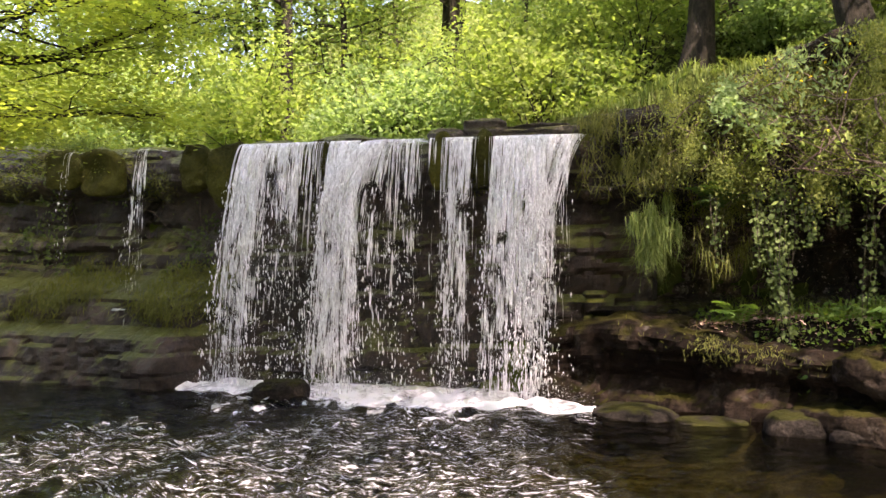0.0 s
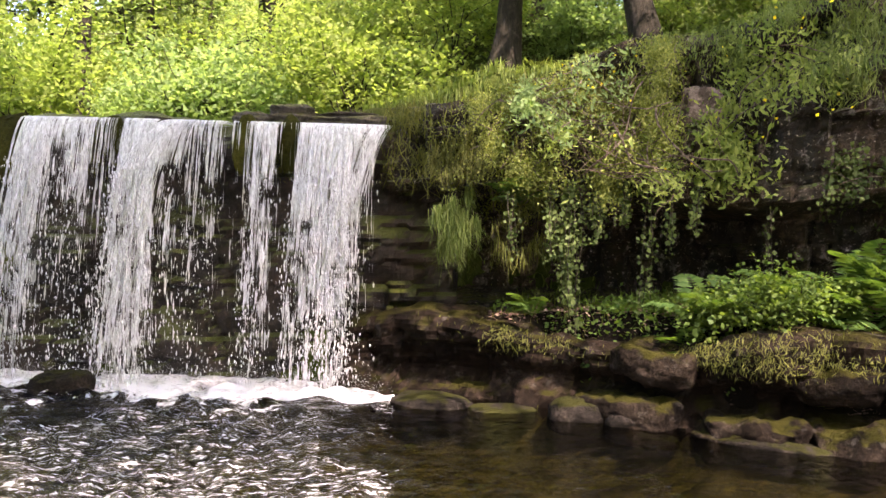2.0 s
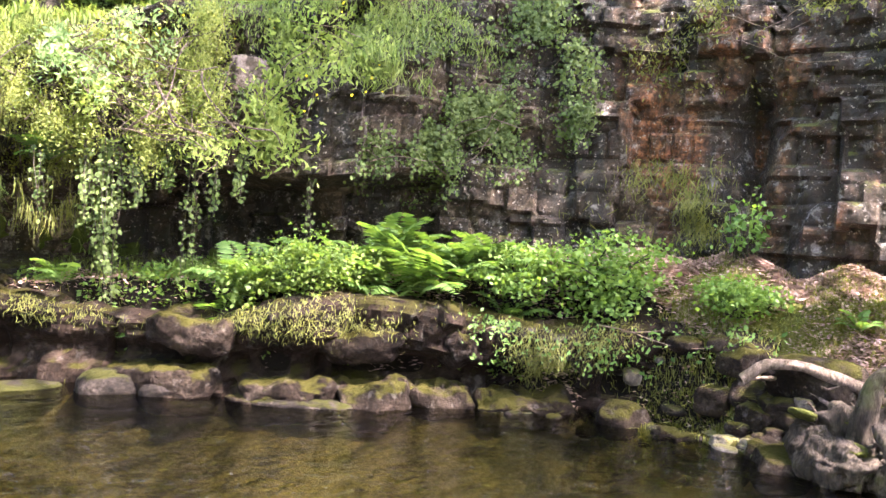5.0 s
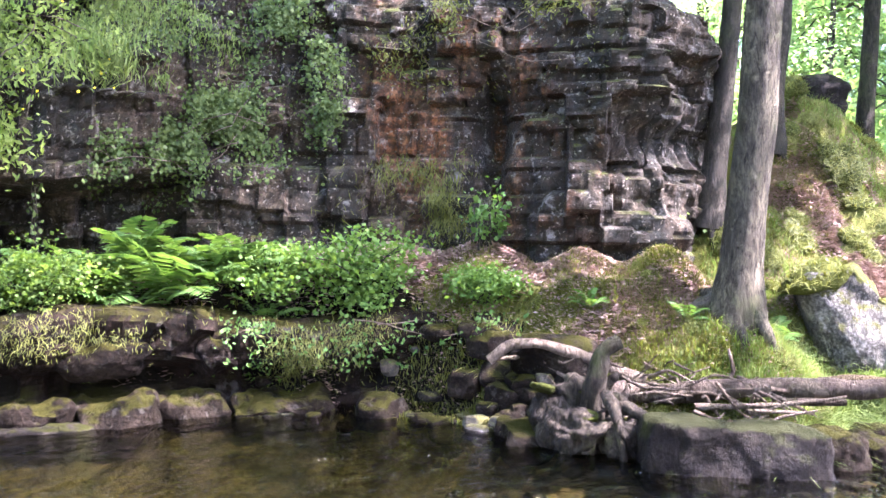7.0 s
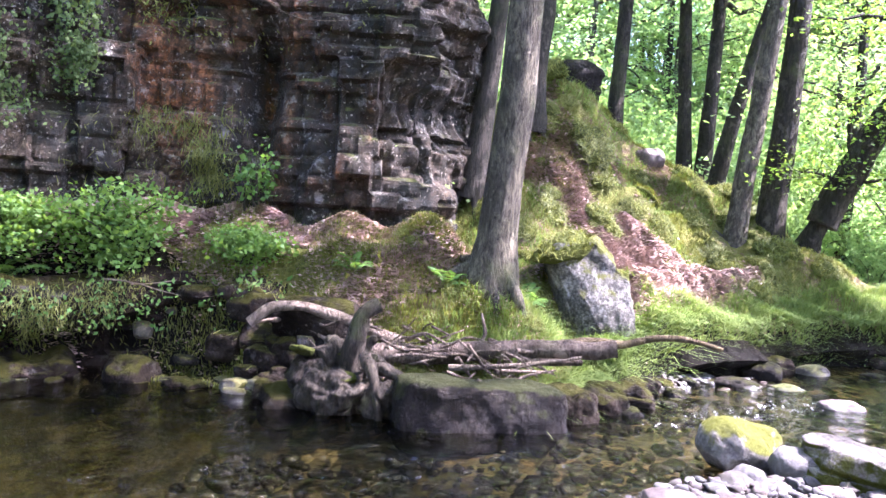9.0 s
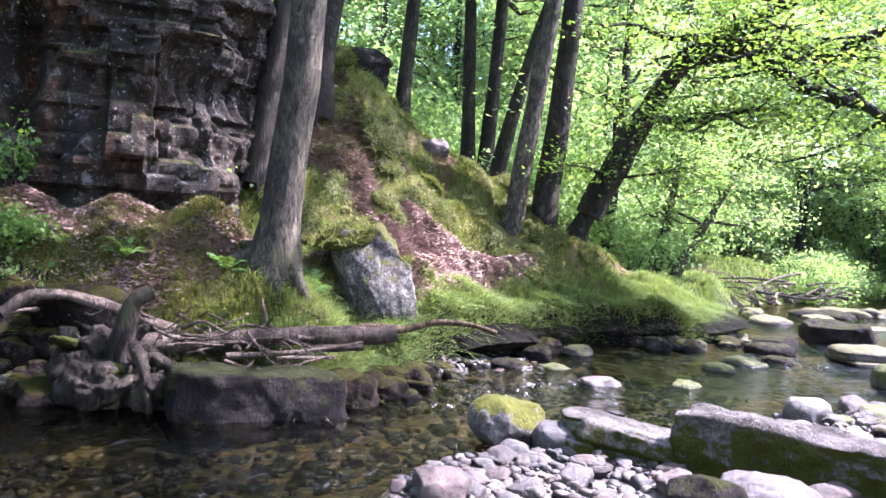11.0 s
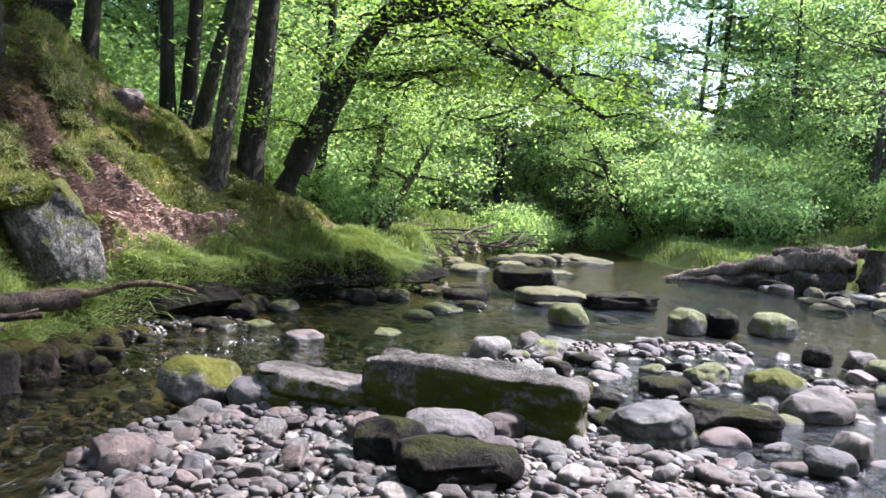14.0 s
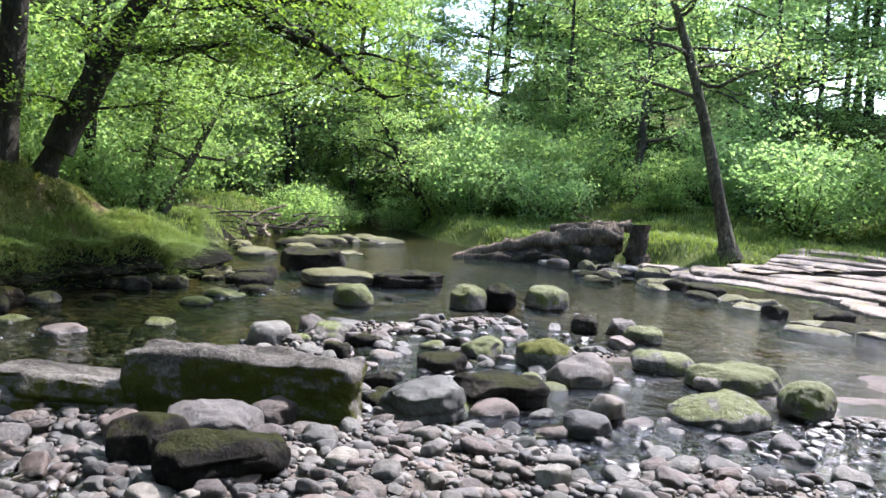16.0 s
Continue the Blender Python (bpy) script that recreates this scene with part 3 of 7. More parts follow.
CLIFF_FOOT = [(-16, 14.6), (-7.5, 12.3), (-4, 11.1), (-2.4, 10.5), (0, 9.95), (1.8, 9.5), (3.2, 9.6), (4.6, 9.1), (6.1, 8.3), (7.3, 7.1), (8.25, 6.1), (8.8, 4.8), (9.05, 3.7), (9.35, 3.0), (9.8, 2.9), (10.5, 3.0)]
HIGH = CLIFF_FOOT + [(11.5, 3.4), (14, 5), (40, 20), (40, 120), (-60, 120), (-60, 30)]
BENCH_Z = [(2.3, 8.6, 0.8), (3.3, 8.1, 0.85), (4.2, 7.3, 0.95), (5, 6.8, 1.0), (6, 6.2, 1.2), (6.9, 5.6, 1.4), (7.5, 4.9, 1.5), (8.0, 4, 1.58), (8.2, 3, 1.6), (8.4, 2.3, 1.6),
           (6.4, 5.0, 0.85), (6.9, 4.2, 0.85), (7.2, 3.2, 0.55), (7.2, 2.4, 0.38), (7.2, 1.5, 0.26), (7.9, 2.6, 1.2), (7.8, 3.3, 1.2), (8.2, 1.6, 1.02), (7.7, 0.9, 0.38), (9.0, 0.7, 0.55), (9.3, 1.4, 1.35)]
SLOPE_Z = [(8.75, 0.7, 0.36), (8.95, 0.4, 0.3), (8.6, 0.45, 0.26), (9.1, 0.25, 0.3), (9.9, 0.4, 0.95), (9.8, -0.15, 0.42), (10.8, -0.6, 0.4), (11.1, 0.76, 1.5), (11.8, 0.6, 2.0), (12.44, 2.09, 3.3), (13.17, 2.03, 4.05), (13.45, 1.57, 3.4), (13.71, 1.14, 3.1), (13.76, 0.58, 2.75), (13.79, -0.14, 2.45), (13.99, -0.67, 2.2), (12.38, 0.1, 1.6), (12.09, -0.34, 0.98), (10.57, 0.31, 0.85),
           (11, 1.5, 2.35), (10.2, 1.9, 1.95), (12.2, 1.2, 2.75), (13.58, -1.03, 1.75), (13.2, -0.75, 1.5), (13.46, -1.4, 1.3), (12.6, -0.9, 1.1), (14.09, -2.02, 1.2), (13.89, -2.72, 0.6), (15.5, 0.5, 2.0), (15.7, -0.3, 1.7), (15.6, 1.6, 2.9),
           (12.04, -1.47, 0.62), (12.2, -2, 0.42), (13.2, -2.9, 0.42), (15, -4.4, 0.25), (14, -4.0, 0.34), (12.7, -3.3, 0.4), (11.6, -1.5, 0.45), (10.6, -0.7, 0.4), (15.7, -2.6, 0.65)]
BEHIND_Z = [(17, -3.5, 0.5), (20, -4.5, 0.4), (25, -7, 0.8), (20, 0, 2.2), (25, 8, 5), (16, 3, 3.6), (30, 0, 4.5), (30, -8, 1.2), (42, 0, 7), (42, -10, 6), (40, -20, 6), (60, -10, 14), (60, 30, 18), (45, 15, 10)]
SOUTH_Z = [(12, -14.5, -0.1), (10, -14.2, -0.1), (8, -14, -0.1), (12, -16, -0.05), (10.5, -16.8, 0.05), (15, -15.8, 0.6), (9, -16, -0.05), (9, -18.5, 0.5), (12, -18.5, 0.6), (6, -14, -0.05), (6, -16.5, 0.2), (17.5, -13.6, 0.4), (19.5, -13.2, 0.45), (23, -14.2, 0.5),
           (30, -18, 1.8), (20, -21, 1.3), (15, -24, 1.5), (26, -26, 3.5), (10, -22, 1.6), (0, -16, 0.8), (35, -28, 6), (27, -36, 6.5), (18, -42, 7), (5, -40, 6), (-10, -30, 4), (50, -45, 14), (25, -60, 15)]
BAR_Z = [(0, 0, 0.15), (-2, -2, 0.2), (1.5, -3, 0.15), (1.2, 1.2, 0.1), (-3, 1, 0.2), (-10, 0, 0.5), (-20, -6, 1.5), (3, -1, 0.05), (4.5, -2.5, 0.05), (5.5, -1.5, 0.06), (6.5, -3, 0.03), (8, -4.5, 0.0), (8.6, -6, -0.02), (6.5, -6, -0.05), (5.2, -4.4, -0.1), (6.2, -4.4, -0.08), (5.4, -5.4, -0.08), (4, -6, 0.0), (2, -6, 0.1), (0, -10, 0.4)]
HIGH_Z = [(-15, 17, 3.3), (-6, 13, 3.05), (-4, 12.2, 2.85), (-1, 11.2, 2.75), (1, 10.6, 2.8), (2, 10, 3.1), (3, 9.6, 3.6), (4.5, 9, 3.9), (6, 8.5, 4.2), (8, 7, 4.3), (9, 4.7, 4.1), (9.3, 3.4, 3.9), (10.3, 2.8, 3.7),
          (12, 4, 4.2), (0, 15, 3.0), (-10, 25, 5), (5, 14, 5.5), (10, 10, 6.5), (0, 26, 6.5), (15, 18, 9), (20, 10, 7), (20, 30, 13), (-20, 40, 11), (10, 50, 18), (-50, 40, 14), (0, 100, 30)]


def ground_z(X, Y):
    """Height of the ground over the plan."""
    X, Y = np.asarray(X, float), np.asarray(Y, float)
    P = np.stack([X, Y, np.zeros_like(X)], -1).reshape(-1, 3)
    bumps = (0.09 * fbm(P * 0.9, 3, 3) + 0.035 * fbm(P * 4, 2, 8)).reshape(X.shape)
    mounds = smooth01(8.5, 9.5, X) * smooth01(-1.2, 0.2, Y) * (1 - smooth01(16, 18, X))
    bumps = bumps + mounds * (0.22 * fbm(P * 1.3, 3, 31)).reshape(X.shape)
    wet = inside(X, Y, RIVER)
    d = line_distance(X, Y, RIVER + RIVER[:1])
    low = spread(X, Y, BENCH_Z + SLOPE_Z + BEHIND_Z + SOUTH_Z + BAR_Z)
    bar = spread(X, Y, BAR_Z)
    near_bar = line_distance(X, Y, [(0, 0), (4, -2.5), (7, -4.5), (8, -5.5)])
    on_bar = 1 - smooth01(3.2, 4.2, near_bar)
    ledge = smooth01(3.2, 3.7, Y)
    edge = smooth01(8.2, 8.8, X) * smooth01(-6, -5, Y)
    rise = ledge * smooth01(0.3, 0.62, d) + (1 - ledge) * ((1 - edge) * smooth01(0.05, 0.75, d) + edge * smooth01(0.06, 0.24, d))
    land = ((low + bumps) * rise - 0.12 * ledge * (1 - smooth01(0.2, 0.4, d))) * (1 - on_bar) + on_bar * (bar + 0.8 * bumps * smooth01(0, 1.0, d))
    depth = 0.28 + 0.65 * (1 - smooth01(7, 11, X)) * smooth01(0.5, 4, Y) - 0.1 * smooth01(6, 10, X)
    bed = -depth * (1 - np.exp(-d / 0.7)) + (0.5 - 0.35 * smooth01(2.5, 3.5, Y)) * bumps * smooth01(0, 0.6, d)
    z = np.where(wet, np.minimum(bed, -0.01 - 0.03 * smooth01(0, 0.3, d)), land)
    up = np.where(inside(X, Y, HIGH), line_distance(X, Y, CLIFF_FOOT + [(11.5, 3.4), (14, 5), (40, 20)]), 0.0)
    rim = smooth01(0.0, 0.35, up) * np.where(X > 10.4, smooth01(0, 3.0, up), 1.0)
    top = spread(X, Y, HIGH_Z) + 1.3 * bumps
    return z * (1 - rim) + top * rim


def stepped(lo, hi, step, far, grow=1.18):
    """Grid lines: even in the middle, wider and wider outwards."""
    mid = list(np.arange(lo, hi, step))
    s, a, b = step, mid[0], mid[-1]
    left, right = [], []
    while a > -far or b < far:
        s *= grow
        a, b = a - s, b + s
        left.append(a)
        right.append(b)
    return np.array(left[::-1] + mid + right)


gx, gy = stepped(-8, 17, 0.1, 260), stepped(-14, 12, 0.1, 260)
GX, GY = np.meshgrid(gx, gy, indexing="ij")
GZ = ground_z(GX, GY)
ground_mesh = mesh_of("ground", [(np.stack([GX, GY, GZ], -1).reshape(-1, 3), grid_faces(len(gx), len(gy))[:, ::-1])], EARTH, True)
ground_mesh.materials.append(BED)
ground_mesh.materials.append(GRAVEL)
ground_mesh.materials.append(MOSSY)
ground_mesh.materials.append(BANK_SOIL_SHADE)
ground_mesh.materials.append(POOL_BED)
cx, cy = (GX[1:, 1:] + GX[:-1, :-1]) / 2, (GY[1:, 1:] + GY[:-1, :-1]) / 2
on_bar = inside(cx, cy, SOUTH[15:] + [(-30, 3.4), (-30, -10), (0, -14)])
wooded = inside(cx, cy, [(6.3, 3.6), (6.8, 0.6), (9.5, 0.1), (12.5, -3.6), (16, -4), (16, 3), (9.2, 3.2), (8.2, 5.5), (7.0, 6.5)])
# zone 4 paints the shaded strip along the north bank
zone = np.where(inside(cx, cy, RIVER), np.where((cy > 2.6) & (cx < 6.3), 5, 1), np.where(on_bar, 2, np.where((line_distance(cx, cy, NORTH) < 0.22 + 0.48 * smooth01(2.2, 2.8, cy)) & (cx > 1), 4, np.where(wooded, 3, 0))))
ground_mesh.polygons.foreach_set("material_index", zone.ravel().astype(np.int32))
tagged(new("ground", ground_mesh), "wooded river valley floor of mossy earth, gravel and brown river bed", "ground", kind="structure")

wx, wy = stepped(-4.5, 3.5, 0.045, 60, 1.3), stepped(2.4, 9.8, 0.045, 60, 1.3)
WX, WY = np.meshgrid(wx, wy, indexing="ij")


def wave_z(X, Y):
    """The chop that the fall throws up on the pool."""
    P = np.stack([X.ravel(), Y.ravel() * 1.25, 0 * X.ravel()], 1)
    swell = (0.55 * fbm(P * 4.2, 2, 901) + 0.45 * vnoise(P * 8.5, 902)).reshape(X.shape)
    lively = smooth01(-4.4, -3.4, X) * (1 - smooth01(0.2, 2.2, X)) * smooth01(2.5, 4.0, Y) * (1 - smooth01(9.2, 9.7, Y))
    return 0.06 * lively * swell


WZ = wave_z(WX, WY)
tagged(new("water", mesh_of("water", [(np.stack([WX, WY, WZ], -1).reshape(-1, 3), grid_faces(len(wx), len(wy))[:, ::-1])], WATER, True)),
       "clear brown rippled river and plunge pool", "water", kind="structure")

# ---- rock faces ----
FACES = {}      # run, height, place and outward direction over each rock face


def along(pts, step):
    """Evenly spaced points, with outward (river side) normals, along a rounded line."""
    P = np.asarray(pts, float)
    for _ in range(2):
        P = np.concatenate([P[:1], np.stack([0.75 * P[:-1] + 0.25 * P[1:], 0.25 * P[:-1] + 0.75 * P[1:]], 1).reshape(-1, 2), P[-1:]])
    s = np.concatenate([[0], np.cumsum(np.hypot(*np.diff(P, axis=0).T))])
    u = np.arange(0, s[-1], step)
    Q = np.stack([np.interp(u, s, P[:, 0]), np.interp(u, s, P[:, 1])], 1)
    D = np.gradient(Q, axis=0)
    k = np.ones(15) / 15
    D = np.stack([np.convolve(np.pad(D[:, i], 7, "edge"), k, "valid") for i in (0, 1)], 1)
    D /= np.linalg.norm(D, axis=1)[:, None]
    return u, Q, np.stack([D[:, 1], -D[:, 0]], 1)


def strata(S, Z, seed, thick=(0.1, 0.4), wide=(0.3, 1.1), proud=0.13, joint=0.018):
    """How far the blocks of a bedded rock stand out at run S and height Z: uneven beds, split into blocks that tilt and step, some joints open."""
    rng = np.random.default_rng(seed)
    flat = lambda fs, fz, k: fbm(np.stack([S.ravel() * fs, np.full(S.size, k * 3.7), Z.ravel() * fz], 1), 3, seed + k).reshape(S.shape)
    total = 0.0
    for scale, across, amp, k in ((4.0, 1.3, 1.0, 0), (1.0, 0.8, 0.6, 7)):
        edges = np.concatenate([[-2.0], -2.0 + np.cumsum(rng.uniform(thick[0] * scale, thick[1] * scale, 90))])
        zz = Z + 0.12 * flat(0.35, 0.25, k + 1) + 0.025 * flat(2.5, 2.0, k + 2)
        layer = np.clip(np.searchsorted(edges, zz) - 1, 0, 88)
        w = (rng.uniform(*wide, 90) * across)[layer]
        u = S / w + rng.uniform(0, 9, 90)[layer] + 0.3 * flat(1.6, 0.8, k + 3)
        cell = np.floor(u)
        fu, fz = u - cell - 0.5, (zz - edges[layer]) / (edges[layer + 1] - edges[layer]) - 0.5
        h = [hashed(cell, layer, q, seed + k) - 0.5 for q in range(4)]
        out = proud * amp * (rng.normal(0, 0.25, 90)[layer] + 1.7 * h[0] + 0.35 * h[1] * fu + 0.3 * h[2] * fz)
        gap = np.minimum((0.5 - np.abs(fu)) * w + 0.03 * (h[3] > 0.1), (0.5 - np.abs(fz)) * (edges[layer + 1] - edges[layer]))
        total = total + out - 0.05 * amp * (0.4 + hashed(layer, 0, 5, seed)) * np.exp(-(gap / joint) ** 2)
    return total


def rock_face(name, pts, z0, z1, profile, mat, label, seed, step=0.045, back=0.9, proud=0.13, thick=(0.1, 0.4), wide=(0.3, 1.1), wear=0.06):
    """A bedded rock wall along a line; profile(run, z) says how far it leans out; it folds back over its top."""
    u, Q, N = along(pts, step)
    top = z1(u) if callable(z1) else np.full(len(u), z1)
    nz = int((np.max(top) - z0) / step)
    v = np.linspace(0, 1, nz)
    S = np.repeat(u[:, None], nz, 1)
    Z = z0 + (top[:, None] - z0) * v[None]
    P3 = np.stack([S.ravel(), 0 * S.ravel(), Z.ravel()], 1)
    off = profile(S, Z) + strata(S, Z, seed, thick, wide, proud) + wear * fbm(P3 * 3, 4, seed + 9).reshape(S.shape) + 0.16 * fbm(P3 * 0.6, 2, seed + 4).reshape(S.shape)
    off = off - 0.12 * smooth01(0.94, 1.0, v)[None]
    X, Y = Q[:, 0:1] + N[:, 0:1] * off, Q[:, 1:2] + N[:, 1:2] * off
    rows = [np.stack([X, Y, Z], -1)]
    for i in range(1, 7):
        r = off[:, -1] - (off[:, -1] + back) * i / 6
        P = np.stack([Q[:, 0] * 3, Q[:, 1] * 3, np.full(len(u), float(i))], 1)
        rows.append(np.stack([Q[:, 0] + N[:, 0] * r, Q[:, 1] + N[:, 1] * r, top + 0.05 * np.sin(i * 0.5) + 0.06 * fbm(P, 2, seed + 2) - (0.3 if i == 6 else 0)], -1)[:, None])
    V = np.concatenate(rows, 1)
    FACES[name] = (S, Z, rows[0], np.repeat(N[:, None], nz, 1))
    F = grid_faces(V.shape[0], V.shape[1])
    return tagged(new(name, mesh_of(name, [(V.reshape(-1, 3), F)], mat, False)), label, "rock face", kind="structure")


FALL_LINE = [(-16, 14.4), (-7.5, 12.0), (-4.2, 10.85), (-2.6, 10.2), (-1.2, 9.8), (0, 9.5), (1.1, 9.2), (2.4, 8.95)]
CLIFF_LINE = [(1.6, 9.15), (3.0, 8.75), (4.3, 8.25), (5.7, 7.45), (6.9, 6.6), (7.7, 5.6), (8.15, 4.5), (8.4, 3.4), (8.8, 2.6), (9.5, 2.45), (10.4, 2.35), (11.2, 2.7)]
LOW_LINE = [(1.0, 8.75), (1.7, 8.35), (2.8, 7.75), (3.5, 7.15), (4.0, 6.45), (4.6, 6.1), (5.4, 5.65), (6.0, 5.2), (6.6, 4.55), (6.9, 3.9), (7.4, 3.2)]
fall_run, FQ, FN = along(FALL_LINE, 0.05)


def run_of(line, x):
    u, Q, _ = along(line, 0.05)
    return float(np.interp(x, Q[:, 0], u))


def fall_profile(S, Z):
    left = 1 - smooth01(run_of(FALL_LINE, -2.9), run_of(FALL_LINE, -2.3), S)
    ledge = left * (0.62 * (1 - smooth01(1.0, 1.3, Z)) + 0.25 * (1 - smooth01(0.55, 0.7, Z)))
    lip = 0.16 * smooth01(2.2, 2.5, Z) - 0.16 * smooth01(1.5, 1.9, Z) * (1 - smooth01(2.2, 2.5, Z))
    return ledge + lip - 0.05


def fall_top(u):
    P = np.stack([u * 1.1, 0 * u, 0 * u], 1)
    return 2.86 + 0.05 * fbm(P, 2, 21) + 0.12 * (1 - smooth01(run_of(FALL_LINE, -6), run_of(FALL_LINE, -5), u))


def cliff_profile(S, Z):
    hang = 1 - smooth01(run_of(CLIFF_LINE, 6.2), run_of(CLIFF_LINE, 6.9), S)
    roof = 2.08 + 0.12 * np.sin(S * 1.3)
    upper = smooth01(roof - 0.06, roof + 0.1, Z)
    right = 1 - hang
    lower_right = right * (0.12 * (1 - smooth01(2.2, 2.5, Z)))
    cleft = right * -0.45 * np.exp(-((S - run_of(CLIFF_LINE, 8.22)) / 0.16) ** 2) * (1 - smooth01(2.8, 3.4, Z))
    deep = 0.85 - 0.55 * smooth01(run_of(CLIFF_LINE, 4.6), run_of(CLIFF_LINE, 5.8), S)
    return hang * (0.42 * upper - deep * (1 - upper) * smooth01(0.8, 1.1, Z)) + lower_right + cleft - 0.12 * smooth01(3.2, 4.2, Z) * hang


def cliff_top(u):
    a, b, c = run_of(CLIFF_LINE, 2.2), run_of(CLIFF_LINE, 4.6), run_of(CLIFF_LINE, 9.2)
    return 3.05 + 0.75 * smooth01(a - 0.3, b, u) + 0.5 * smooth01(b, b + 2, u) - 0.45 * smooth01(c, c + 1.4, u)


rock_face("rock_face_fall", FALL_LINE, -0.5, fall_top, fall_profile, WET_SHADED, "wet bedded rock wall behind the waterfall, darkened for canopy shade, mossy along its lip", 11, proud=0.1, thick=(0.12, 0.45), wide=(0.5, 1.6))
rock_face("rock_face_cliff", CLIFF_LINE, 0.4, cliff_top, cliff_profile, CLIFF, "layered grey brown cliff with orange stains and a dark overhang", 23, step=0.04, proud=0.13, thick=(0.06, 0.36), wide=(0.2, 0.9), wear=0.085)


def low_top(u):
    return 0.72 + 0.12 * np.sin(u * 1.7) + 0.15 * smooth01(3.5, 5.5, u) - 0.1 * smooth01(7, 8.5, u)


def low_profile(S, Z):
    return 0.2 * smooth01(0.36, 0.5, Z) * smooth01(3.5, 4.2, S) * (1 - smooth01(6.5, 7.5, S)) - 0.18 * np.exp(-((Z - 0.3) / 0.12) ** 2) + 0.08 * (1 - smooth01(0, 0.2, Z))


rock_face("rock_ledge_bank", LOW_LINE, -0.45, low_top, low_profile, LEDGE, "low bank of brown layered rock ledges at the water, darkened for shade", 37, proud=0.14, thick=(0.12, 0.4), wide=(0.25, 0.8), back=1.1, wear=0.1)

# edge face in the near-black soil, which carries the undercut's shade
rock_face("bank_edge", [(8.8, 0.09), (9.3, -0.14), (10.5, -1.0), (11.45, -1.95), (12.25, -3.45), (14.2, -4.45), (16.2, -4.75)], -0.25, lambda u: 0.25 * smooth01(0.0, 1.4, u) + 0.05 * np.sin(u * 1.9), lambda S, Z: -0.06 + 0.16 * smooth01(0.08, 0.22, Z), BANK_SOIL_SHADE, "undercut earth edge of the grassy bank, shade put into its colour", 71, step=0.05, proud=0.05, thick=(0.05, 0.16), wide=(0.1, 0.4), back=0.3, wear=0.09)

# ---- waterfall ----
def fall_point(x, drop, out):
    """Where water that leaves the lip at x has come after that drop, at that distance before the wall."""
    i = np.interp(x, FQ[:, 0], np.arange(len(FQ)))
    q = np.stack([np.interp(i, np.arange(len(FQ)), FQ[:, k]) for k in (0, 1)], -1)
    n = np.stack([np.interp(i, np.arange(len(FQ)), FN[:, k]) for k in (0, 1)], -1)
    p = q + n * np.asarray(out)[..., None]
    return np.concatenate([p, (2.84 - np.asarray(drop))[..., None]], -1)


waterfall = new("waterfall")
waterfall.location = (0, 9.4, 0)
tagged(waterfall, "white water falling in torn curtains over a dark ledge", "waterfall")


def curtain(x0, x1, shift, seed, strands, reach=0.3, foot=0.0, widen=0.15, quick=0.0, thick=0.011, torn=0.5, top=2.86):
    """One stream from the lip down: many strands of water that pinch, part and break up as they fall. shift: how far it drifts along the wall; quick: how much of that it does at once."""
    rng = np.random.default_rng(seed)
    n, m = strands, 46
    d = np.linspace(0, 1, m)[None]
    a = np.sort(np.clip(rng.uniform(0, 1, n) + rng.normal(0, 0.06, n), -0.15, 1.15))[:, None]
    bundle = np.floor(a * max(2, n / 14)) + rng.uniform(0, 1, (n, 1)) * 0.5
    fall = (top - foot) * (0.25 * d + 0.75 * d**1.4) + 0 * a
    drift = shift * (np.minimum(d / quick, 1) ** 0.6 if quick else d)
    wander = np.stack([fbm(np.stack([bundle[:, 0] * 3.1, np.full(n, v * 3.0), np.full(n, seed * 1.7)], 1), 2, seed) for v in d[0]], 1)
    own = np.stack([vnoise(np.stack([np.arange(n) * 1.37, np.full(n, v * 7.0), np.full(n, seed * 2.3)], 1), seed + 1) for v in d[0]], 1)
    mid = (x0 + x1) / 2
    xs = mid + (x0 + (x1 - x0) * a - mid) * (1 + widen * d) + drift + (0.045 * wander + 0.02 * own) * d
    out = 0.17 + reach * np.sqrt(d) * (0.75 + 0.5 * rng.uniform(0, 1, (n, 1))) + 0.05 * own * d
    body = np.stack([vnoise(np.stack([np.arange(n) * 5.31, np.full(n, v * (9 + 16 * v)), np.full(n, seed * 0.7)], 1), seed + 2) for v in d[0]], 1)
    W = 1.12 * thick * rng.uniform(0.35, 1.5, (n, 1)) ** 1.4 * np.clip(body + 1.0 - torn * (0.5 + 1.4 * d), 0.0, 1.6) * (0.75 + 0.5 * d)
    clump = fbm(np.stack([(xs * 9).ravel(), (fall * 2.6).ravel(), np.full(xs.size, seed * 3.3)], 1), 3, seed + 5).reshape(xs.shape)
    tufts = fbm(np.stack([(xs * 16).ravel(), (fall * 9).ravel(), np.full(xs.size, seed * 1.9)], 1), 2, seed + 6).reshape(xs.shape)
    W = W * np.clip(1.0 + torn * (0.4 + 2.2 * d) * (clump + 0.9 * tufts) - 0.35 * d, 0.0, 2.2)
    C = fall_point(xs, fall, out)
    C = np.concatenate([fall_point(xs[:, :1], fall[:, :1] - 0.02, out[:, :1] - 0.5), C], 1)
    W = np.concatenate([W[:, :1], W], 1)
    th = rng.uniform(-1.0, 1.0, (n, 1, 1))
    side = np.concatenate([np.cos(th), np.sin(th), 0 * th], 2) * W[..., None]
    bulge = np.concatenate([np.sin(th), -np.cos(th), 0 * th], 2) * W[..., None] * 0.6
    V = np.stack([C - side, C + bulge, C + side], 2)
    k = (np.arange(n)[:, None] * (m + 1) + np.arange(m)[None]).reshape(-1, 1) * 3
